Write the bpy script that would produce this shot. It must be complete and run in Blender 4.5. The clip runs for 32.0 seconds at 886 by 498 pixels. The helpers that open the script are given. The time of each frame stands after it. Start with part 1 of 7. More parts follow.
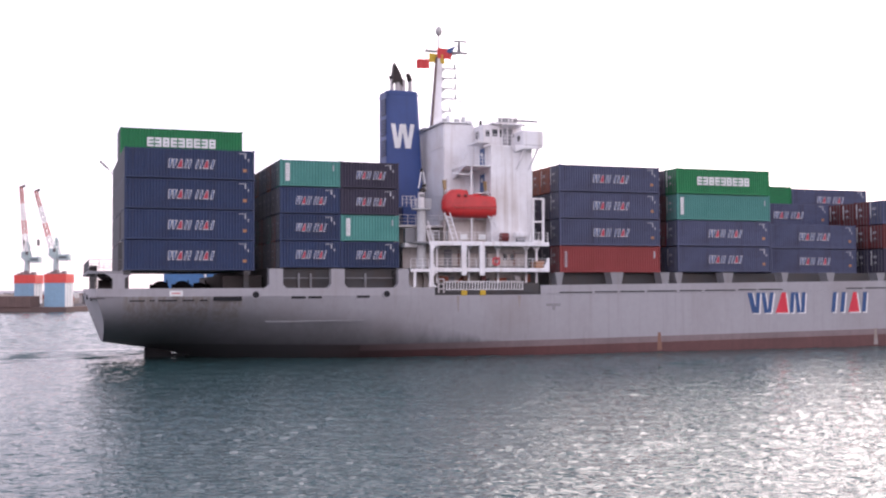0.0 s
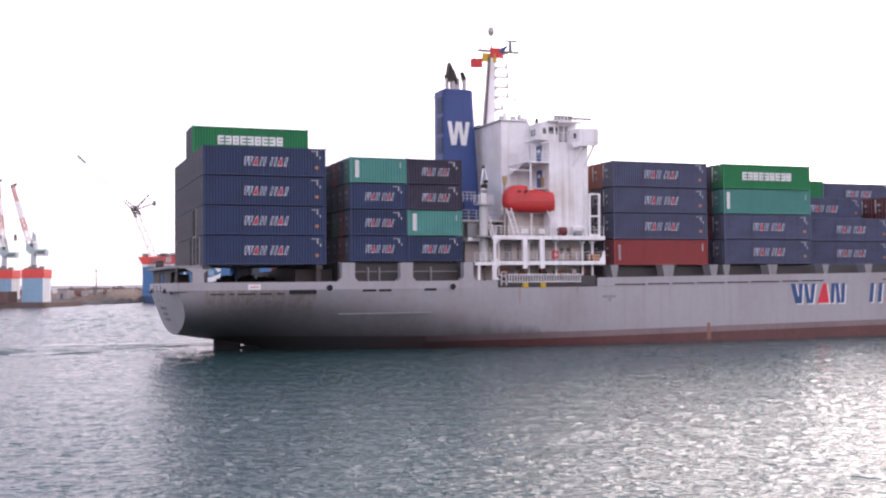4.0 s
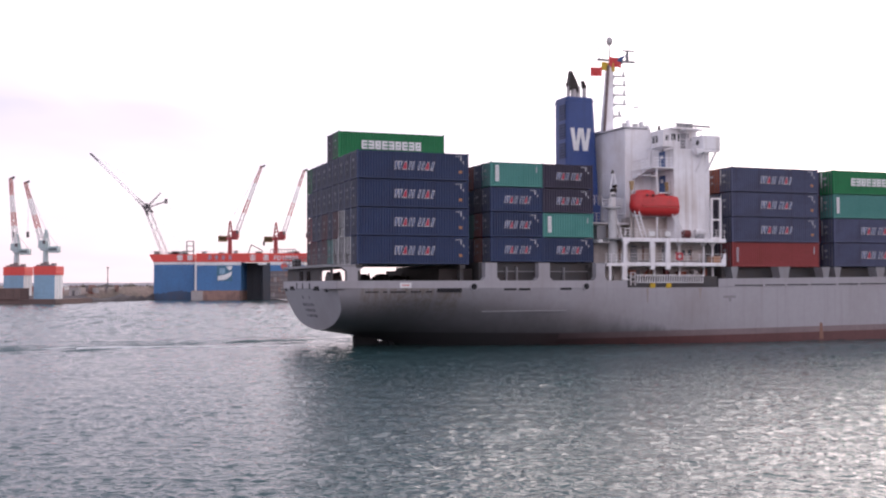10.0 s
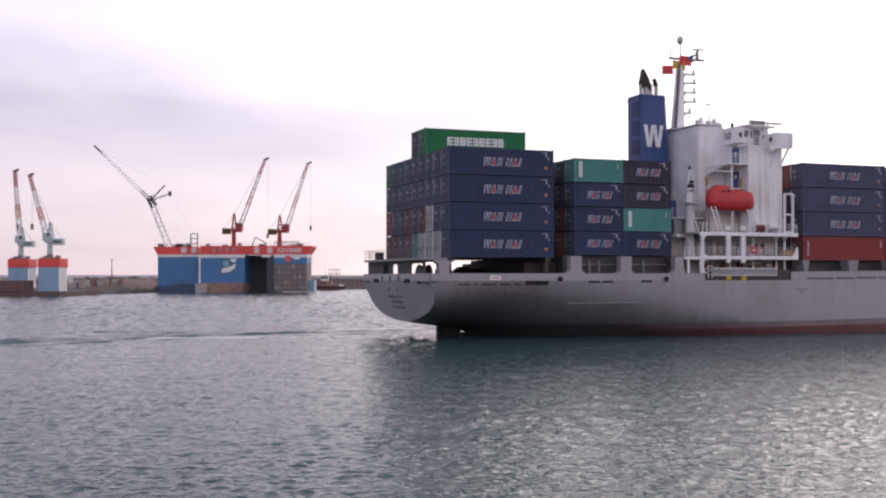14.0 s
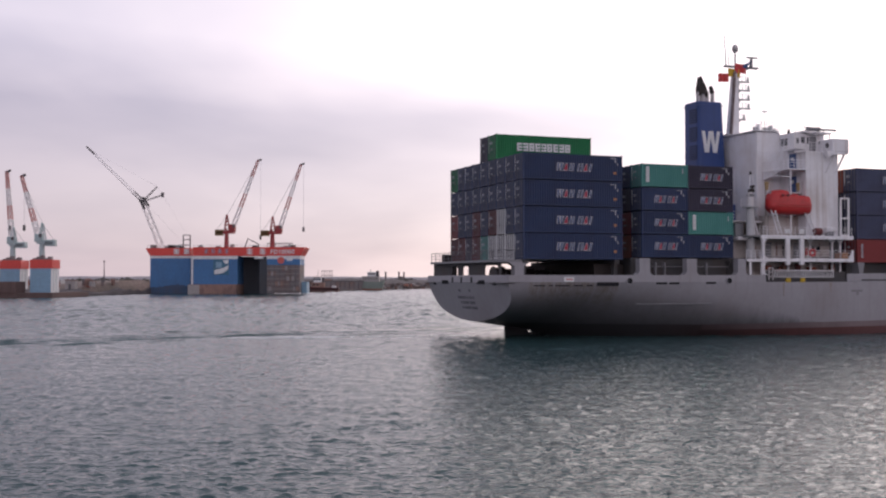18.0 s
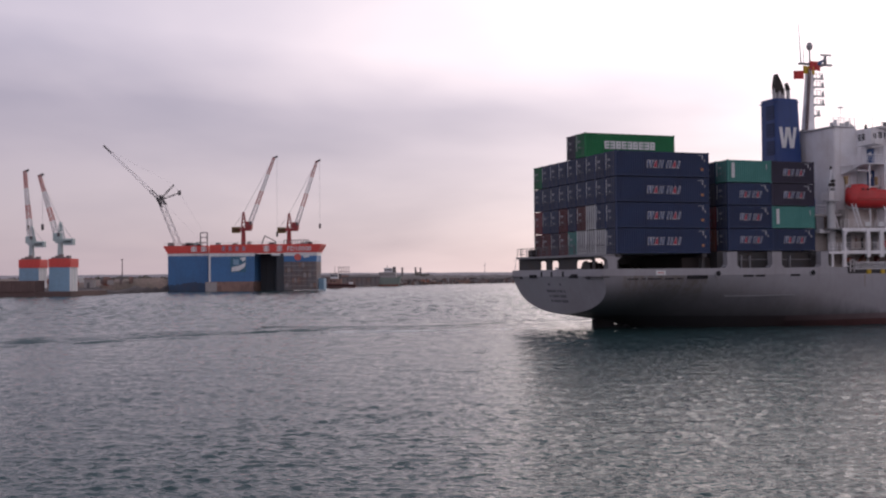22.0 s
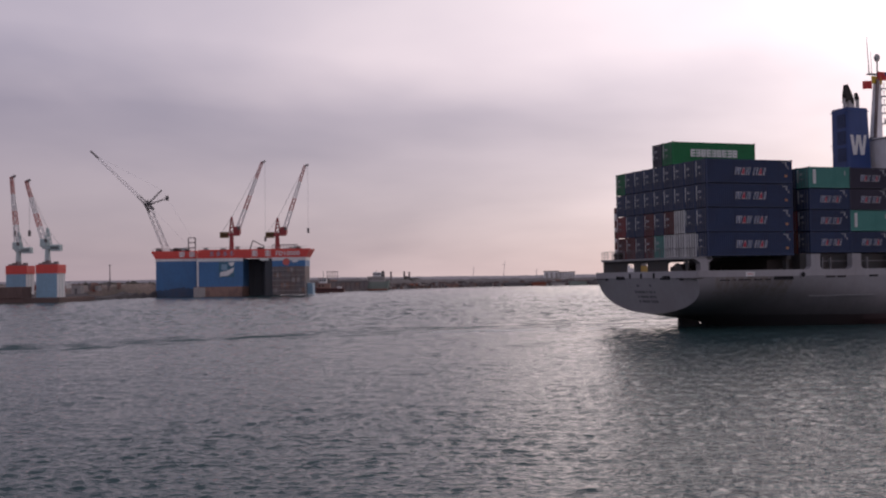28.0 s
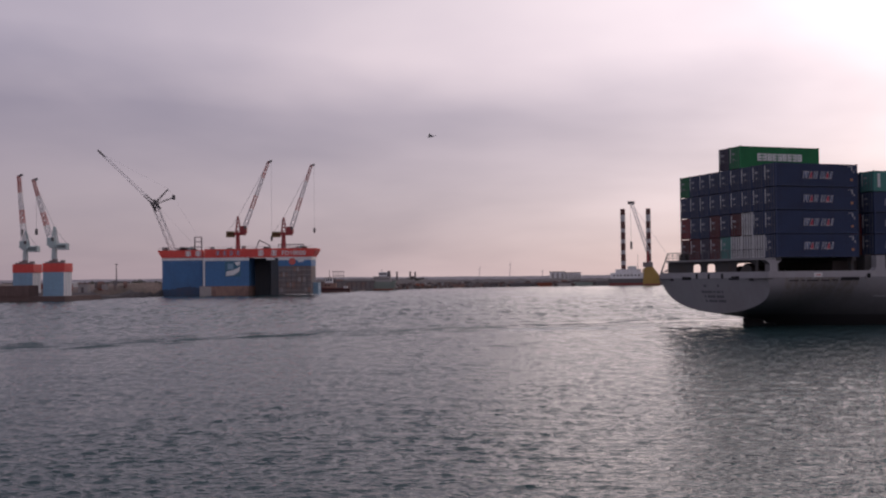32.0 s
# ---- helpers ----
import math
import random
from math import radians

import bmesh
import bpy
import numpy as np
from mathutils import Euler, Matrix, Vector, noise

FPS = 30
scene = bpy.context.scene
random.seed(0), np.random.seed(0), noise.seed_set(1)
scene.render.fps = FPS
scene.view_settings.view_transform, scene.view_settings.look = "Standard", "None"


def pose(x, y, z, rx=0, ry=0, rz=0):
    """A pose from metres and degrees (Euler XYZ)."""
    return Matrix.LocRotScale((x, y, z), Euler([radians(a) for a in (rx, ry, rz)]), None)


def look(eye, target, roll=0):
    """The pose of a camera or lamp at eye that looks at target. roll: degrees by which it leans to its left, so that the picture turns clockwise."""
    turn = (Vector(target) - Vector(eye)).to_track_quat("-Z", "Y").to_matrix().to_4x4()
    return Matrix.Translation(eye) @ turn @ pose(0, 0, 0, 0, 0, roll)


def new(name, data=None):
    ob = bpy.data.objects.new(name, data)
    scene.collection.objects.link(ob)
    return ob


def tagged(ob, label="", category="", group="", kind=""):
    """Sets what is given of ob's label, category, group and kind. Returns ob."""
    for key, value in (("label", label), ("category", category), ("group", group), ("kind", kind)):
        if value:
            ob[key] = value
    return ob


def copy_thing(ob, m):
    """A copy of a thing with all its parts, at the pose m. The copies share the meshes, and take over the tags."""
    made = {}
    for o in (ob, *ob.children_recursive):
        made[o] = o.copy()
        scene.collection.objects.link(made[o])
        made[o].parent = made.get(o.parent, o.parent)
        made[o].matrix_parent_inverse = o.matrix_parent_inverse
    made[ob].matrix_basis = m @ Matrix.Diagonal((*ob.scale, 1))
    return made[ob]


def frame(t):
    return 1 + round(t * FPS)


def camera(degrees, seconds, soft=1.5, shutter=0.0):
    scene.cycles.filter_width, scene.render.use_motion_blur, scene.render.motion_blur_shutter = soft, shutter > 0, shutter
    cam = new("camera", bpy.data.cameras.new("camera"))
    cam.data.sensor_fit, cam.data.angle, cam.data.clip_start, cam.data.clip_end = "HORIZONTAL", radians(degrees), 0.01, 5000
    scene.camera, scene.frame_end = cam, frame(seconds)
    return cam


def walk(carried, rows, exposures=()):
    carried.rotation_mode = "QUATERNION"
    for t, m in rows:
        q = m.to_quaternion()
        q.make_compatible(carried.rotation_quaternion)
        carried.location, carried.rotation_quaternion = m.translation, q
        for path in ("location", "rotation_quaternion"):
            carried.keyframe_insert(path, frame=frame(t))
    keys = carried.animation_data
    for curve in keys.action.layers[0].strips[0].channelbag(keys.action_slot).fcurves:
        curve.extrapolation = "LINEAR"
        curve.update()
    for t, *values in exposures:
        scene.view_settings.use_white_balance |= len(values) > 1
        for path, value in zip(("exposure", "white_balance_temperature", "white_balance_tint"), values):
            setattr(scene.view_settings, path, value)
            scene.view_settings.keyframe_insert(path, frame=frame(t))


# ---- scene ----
EYE = (0.0, 0.0, 6.57)


def aim(yaw, pitch, roll):
    """The camera's pose on its stand: degrees to the left, up, and of lean."""
    a, b = radians(yaw), radians(pitch)
    way = Vector((-math.sin(a) * math.cos(b), math.cos(a) * math.cos(b), math.sin(b)))
    return look(EYE, Vector(EYE) + way * 100, roll)


cam = camera(43.61, 32.0, soft=2.2)
PATH = [
    (0.0, aim(3.140, 2.232, -0.286)),
    (0.5, aim(3.126, 2.181, -0.130)),
    (1.0, aim(3.122, 2.132, -0.034)),
    (1.5, aim(3.110, 2.042, -0.022)),
    (2.0, aim(3.043, 1.999, -0.039)),
    (2.5, aim(2.957, 1.960, -0.037)),
    (3.0, aim(2.699, 1.911, -0.073)),
    (3.5, aim(2.378, 1.842, -0.440)),
    (5.5, aim(1.554, 2.184, -0.329)),
    (6.0, aim(1.602, 2.246, -0.442)),
    (6.5, aim(1.759, 2.238, -0.360)),
    (7.0, aim(2.025, 2.173, -0.308)),
    (7.5, aim(2.285, 2.064, -0.259)),
    (8.0, aim(2.538, 2.025, -0.297)),
    (8.5, aim(2.600, 2.002, -0.323)),
    (9.0, aim(2.602, 2.034, -0.353)),
    (9.5, aim(2.623, 2.029, -0.294)),
    (10.0, aim(2.663, 1.875, -0.140)),
    (10.5, aim(2.714, 1.687, -0.298)),
    (11.0, aim(2.744, 1.588, -0.201)),
    (11.5, aim(2.784, 1.551, -0.170)),
    (12.0, aim(2.823, 1.566, -0.145)),
    (12.5, aim(2.849, 1.565, -0.159)),
    (13.0, aim(2.834, 1.542, -0.183)),
    (13.5, aim(2.855, 1.520, -0.058)),
    (14.0, aim(2.857, 1.499, -0.069)),
    (14.5, aim(2.858, 1.446, -0.099)),
    (16.5, aim(2.826, 1.649, -0.036)),
    (17.0, aim(2.698, 1.646, -0.055)),
    (17.5, aim(2.531, 1.614, -0.055)),
    (18.0, aim(2.493, 1.578, -0.029)),
    (18.5, aim(2.490, 1.498, -0.129)),
    (19.0, aim(2.539, 1.346, -0.109)),
    (19.5, aim(2.661, 1.280, -0.143)),
    (20.0, aim(2.790, 1.271, -0.192)),
    (20.5, aim(2.931, 1.282, -0.409)),
    (21.0, aim(3.133, 1.361, -0.498)),
    (21.5, aim(3.314, 1.387, -0.636)),
    (22.0, aim(3.344, 1.340, -0.545)),
    (22.5, aim(3.211, 1.367, -0.644)),
    (23.0, aim(3.050, 1.509, -0.784)),
    (23.5, aim(2.831, 1.713, -0.822)),
    (24.0, aim(2.746, 1.814, -0.796)),
    (24.5, aim(2.703, 1.869, -0.640)),
    (25.0, aim(2.717, 1.888, -0.341)),
    (25.5, aim(3.008, 2.127, -0.271)),
    (27.5, aim(2.900, 1.621, -0.648)),
    (28.0, aim(2.752, 1.535, -0.864)),
    (28.5, aim(2.621, 1.489, -1.003)),
    (29.0, aim(2.400, 1.533, -0.885)),
    (29.5, aim(2.285, 1.550, -0.949)),
    (30.0, aim(2.242, 1.591, -0.912)),
    (30.5, aim(2.320, 1.608, -0.644)),
    (31.0, aim(2.451, 1.610, -0.687)),
    (31.5, aim(2.679, 1.602, -0.578)),
    (32.0, aim(3.064, 1.549, -0.638)),
]

# the ship's way: seconds, east, north, heading in degrees
SHIP_WAY = [
    (0.0, -24.40, 106.38, 22.44),
    (3.0, -18.10, 109.49, 22.55),
    (6.0, -11.63, 112.39, 22.74),
    (9.0, -5.06, 115.44, 22.86),
    (12.0, 1.50, 118.45, 22.89),
    (14.0, 5.86, 120.54, 22.94),
    (17.0, 12.38, 123.75, 23.00),
    (20.0, 18.88, 127.09, 23.01),
    (23.0, 25.36, 130.83, 22.96),
    (25.0, 29.67, 133.18, 22.77),
    (28.0, 36.14, 137.08, 22.50),
    (30.0, 40.38, 139.45, 22.34),
    (32.0, 44.65, 141.82, 22.18),
]
# exposure: the film camera closes down as more of the bright sky comes in
EXPOSURES = [(0.0, 1.55, 6500, 14), (3.0, 1.55, 6500, 14), (6.0, 1.43, 6500, 14), (9.0, 1.17, 6500, 14), (11.5, 1.12, 6500, 12), (13.0, 0.89, 6500, 12), (17.0, 0.5, 6500, 12),
             (19.0, 0.29, 6500, 13), (21.0, 0.16, 6500, 14), (23.0, -0.01, 6500, 15), (25.0, -0.19, 6500, 16), (28.0, -0.32, 6500, 17), (32.0, -0.43, 6500, 18)]
walk(cam, PATH, EXPOSURES)

# ---- light ----
SUN_AZ, SUN_EL = radians(28.0), radians(16.5)      # to the right of north, above the horizon
sun_way = Vector((math.sin(SUN_AZ) * math.cos(SUN_EL), math.cos(SUN_AZ) * math.cos(SUN_EL), math.sin(SUN_EL)))


def N(tree, kind, **values):
    node = tree.nodes.new(kind)
    for key, value in values.items():
        if key in node.inputs:
            node.inputs[key].default_value = value
    return node


def math_node(tree, op, a, b=None, clamp=False):
    node = tree.nodes.new("ShaderNodeMath")
    node.operation, node.use_clamp = op, clamp
    for i, v in enumerate((a, b)):
        if v is None:
            continue
        if isinstance(v, (int, float)):
            node.inputs[i].default_value = v
        else:
            tree.links.new(v, node.inputs[i])
    return node.outputs[0]


def mix_colour(tree, fac, a, b, blend="MIX"):
    node = tree.nodes.new("ShaderNodeMix")
    node.data_type, node.blend_type = "RGBA", blend
    for sock, v in ((node.inputs[0], fac), (node.inputs[6], a), (node.inputs[7], b)):
        if isinstance(v, (int, float)):
            sock.default_value = v
        elif isinstance(v, tuple):
            sock.default_value = (*v, 1)
        else:
            tree.links.new(v, sock)
    return node.outputs[2]


def ramp(tree, fac, stops):
    node = tree.nodes.new("ShaderNodeValToRGB")
    els = node.color_ramp.elements
    while len(els) < len(stops):
        els.new(0.5)
    for e, (p, c) in zip(els, stops):
        e.position, e.color = p, (c, c, c, 1) if isinstance(c, (int, float)) else (*c, 1)
    tree.links.new(fac, node.inputs[0])
    return node.outputs[0]


def make_world():
    w = bpy.data.worlds.new("overcast_evening")
    scene.world = w
    w.use_nodes = True
    tr = w.node_tree
    tr.nodes.clear()
    co = tr.nodes.new("ShaderNodeTexCoord")
    nrm = tr.nodes.new("ShaderNodeVectorMath")
    nrm.operation = "NORMALIZE"
    tr.links.new(co.outputs["Generated"], nrm.inputs[0])
    sep = tr.nodes.new("ShaderNodeSeparateXYZ")
    tr.links.new(nrm.outputs[0], sep.inputs[0])
    up = math_node(tr, "MAXIMUM", sep.outputs[2], 0.0)
    # a flat cloud deck: directions laid onto a plane overhead
    rise = math_node(tr, "ADD", up, 0.20)
    deck = tr.nodes.new("ShaderNodeCombineXYZ")
    tr.links.new(math_node(tr, "DIVIDE", sep.outputs[0], rise), deck.inputs[0])
    tr.links.new(math_node(tr, "DIVIDE", sep.outputs[1], rise), deck.inputs[1])
    cloud = N(tr, "ShaderNodeTexNoise", Scale=0.75, Detail=5.0, Roughness=0.46, Distortion=0.15)
    tr.links.new(deck.outputs[0], cloud.inputs["Vector"])
    cover = ramp(tr, cloud.outputs[0], [(0.36, 0.0), (0.62, 1.0)])
    # base colour by height
    sway = math_node(tr, "MULTIPLY", math_node(tr, "SUBTRACT", cloud.outputs[0], 0.5), 0.09)
    lift_ = math_node(tr, "ADD", math_node(tr, "ADD", up, sway), math_node(tr, "MULTIPLY", sep.outputs[0], 0.03))
    base = ramp(tr, lift_, [(0.0, (0.455, 0.38, 0.42)), (0.07, (0.45, 0.388, 0.43)), (0.14, (0.435, 0.385, 0.44)), (0.20, (0.74, 0.66, 0.685)), (0.26, (0.72, 0.655, 0.68)), (0.36, (0.50, 0.468, 0.515)), (0.6, (0.305, 0.31, 0.35)), (1.0, (0.265, 0.275, 0.32))])
    dark = mix_colour(tr, 1.0, base, (0.78, 0.78, 0.85), "MULTIPLY")
    light = mix_colour(tr, 1.0, base, (1.10, 1.06, 1.05), "MULTIPLY")
    deckcol = mix_colour(tr, cover, dark, light)
    # thicker, bluer cloud to the west
    west = ramp(tr, math_node(tr, "MULTIPLY", sep.outputs[0], -1.0), [(0.0, (1.0, 1.0, 1.0)), (0.45, (0.84, 0.86, 0.905)), (1.0, (0.78, 0.80, 0.86))])
    deckcol = mix_colour(tr, 1.0, deckcol, west, "MULTIPLY")
    # added fill: the unseen southern sky is brightened to lift the ship's near side
    south = math_node(tr, "MAXIMUM", math_node(tr, "MULTIPLY", sep.outputs[1], -1.0), 0.0)
    lift = tr.nodes.new("ShaderNodeVectorMath")
    lift.operation = "SCALE"
    tr.links.new(deckcol, lift.inputs[0])
    tr.links.new(math_node(tr, "ADD", 1.0, math_node(tr, "MULTIPLY", south, 0.45)), lift.inputs["Scale"])
    deckcol = lift.outputs[0]
    # the veiled sun
    dot = tr.nodes.new("ShaderNodeVectorMath")
    dot.operation = "DOT_PRODUCT"
    tr.links.new(nrm.outputs[0], dot.inputs[0])
    dot.inputs[1].default_value = sun_way
    near = math_node(tr, "MAXIMUM", dot.outputs["Value"], 0.0)
    wide = math_node(tr, "POWER", near, 5.0)
    mid = math_node(tr, "POWER", near, 22.0)
    tight = math_node(tr, "POWER", near, 130.0)
    glow = math_node(tr, "ADD", math_node(tr, "MULTIPLY", mid, 0.60), math_node(tr, "MULTIPLY", tight, 0.35))
    glow = math_node(tr, "ADD", glow, math_node(tr, "MULTIPLY", wide, 0.36))
    thin = math_node(tr, "ADD", 0.72, math_node(tr, "MULTIPLY", cover, 0.45))
    glow = math_node(tr, "MULTIPLY", glow, thin)
    tint = tr.nodes.new("ShaderNodeVectorMath")
    tint.operation = "SCALE"
    tint.inputs[0].default_value = (1.0, 0.92, 0.925)
    tr.links.new(glow, tint.inputs["Scale"])
    total = mix_colour(tr, 1.0, deckcol, tint.outputs[0], "ADD")
    sky = tr.nodes.new("ShaderNodeTexSky")
    sky.sky_type, sky.sun_disc, sky.sun_elevation, sky.sun_rotation = "NISHITA", False, SUN_EL, SUN_AZ
    blue = mix_colour(tr, 1.0, sky.outputs[0], (0.012, 0.012, 0.012), "MULTIPLY")
    total = mix_colour(tr, 1.0, total, blue, "ADD")
    bg = N(tr, "ShaderNodeBackground", Strength=1.0)
    tr.links.new(total, bg.inputs[0])
    out = tr.nodes.new("ShaderNodeOutputWorld")
    tr.links.new(bg.outputs[0], out.inputs[0])


make_world()
sun = new("sun", bpy.data.lights.new("sun", "SUN"))
sun.data.energy, sun.data.angle, sun.data.color = 0.4, radians(56), (1.0, 0.88, 0.76)
sun.matrix_world = look(sun_way * 300, (0, 0, 0))


# ---- materials ----
def material(name, colour, rough=0.6, metal=0.0, dirt=None, dirt_amount=0.35, scale=0.6, streaks=0.0, grain=0.12, bump=0.0, bump_scale=8.0, vary=0.0, spec=0.5):
    """Painted or raw surface with variation at two sizes, vertical streaks and fine relief."""
    m = bpy.data.materials.new(name)
    m.use_nodes = True
    tr = m.node_tree
    b = tr.nodes["Principled BSDF"]
    co = tr.nodes.new("ShaderNodeTexCoord")
    big = N(tr, "ShaderNodeTexNoise", Scale=scale, Detail=5.0, Roughness=0.6)
    tr.links.new(co.outputs["Object"], big.inputs["Vector"])
    fine = N(tr, "ShaderNodeTexNoise", Scale=scale * 14, Detail=4.0, Roughness=0.65)
    tr.links.new(co.outputs["Object"], fine.inputs["Vector"])
    col = mix_colour(tr, ramp(tr, fine.outputs[0], [(0.3, 0.0), (0.75, 1.0)]), tuple(c * (1 - grain) for c in colour), tuple(min(1, c * (1 + grain)) for c in colour))
    if vary:
        info = tr.nodes.new("ShaderNodeObjectInfo")
        hsv = tr.nodes.new("ShaderNodeHueSaturation")
        tr.links.new(col, hsv.inputs["Color"])
        tr.links.new(math_node(tr, "ADD", 1 - vary, math_node(tr, "MULTIPLY", info.outputs["Random"], 2 * vary)), hsv.inputs["Value"])
        col = hsv.outputs[0]
    dirt = dirt or tuple(c * 0.45 for c in colour)
    col = mix_colour(tr, math_node(tr, "MULTIPLY", ramp(tr, big.outputs[0], [(0.45, 0.0), (0.75, 1.0)]), dirt_amount), col, dirt)
    if streaks:
        mp = N(tr, "ShaderNodeMapping", Scale=(2.2, 2.2, 0.10))
        tr.links.new(co.outputs["Object"], mp.inputs[0])
        st = N(tr, "ShaderNodeTexNoise", Scale=1.0, Detail=4.0, Roughness=0.6)
        tr.links.new(mp.outputs[0], st.inputs["Vector"])
        col = mix_colour(tr, math_node(tr, "MULTIPLY", ramp(tr, st.outputs[0], [(0.52, 0.0), (0.72, 1.0)]), streaks), col, dirt)
    tr.links.new(col, b.inputs["Base Color"])
    b.inputs["Metallic"].default_value = metal
    b.inputs["Specular IOR Level"].default_value = spec
    tr.links.new(math_node(tr, "ADD", rough - 0.08, math_node(tr, "MULTIPLY", big.outputs[0], 0.16)), b.inputs["Roughness"])
    if bump:
        bn = N(tr, "ShaderNodeBump", Strength=bump, Distance=0.02)
        nz = N(tr, "ShaderNodeTexNoise", Scale=bump_scale, Detail=4.0)
        tr.links.new(co.outputs["Object"], nz.inputs["Vector"])
        tr.links.new(nz.outputs[0], bn.inputs["Height"])
        tr.links.new(bn.outputs[0], b.inputs["Normal"])
    return m


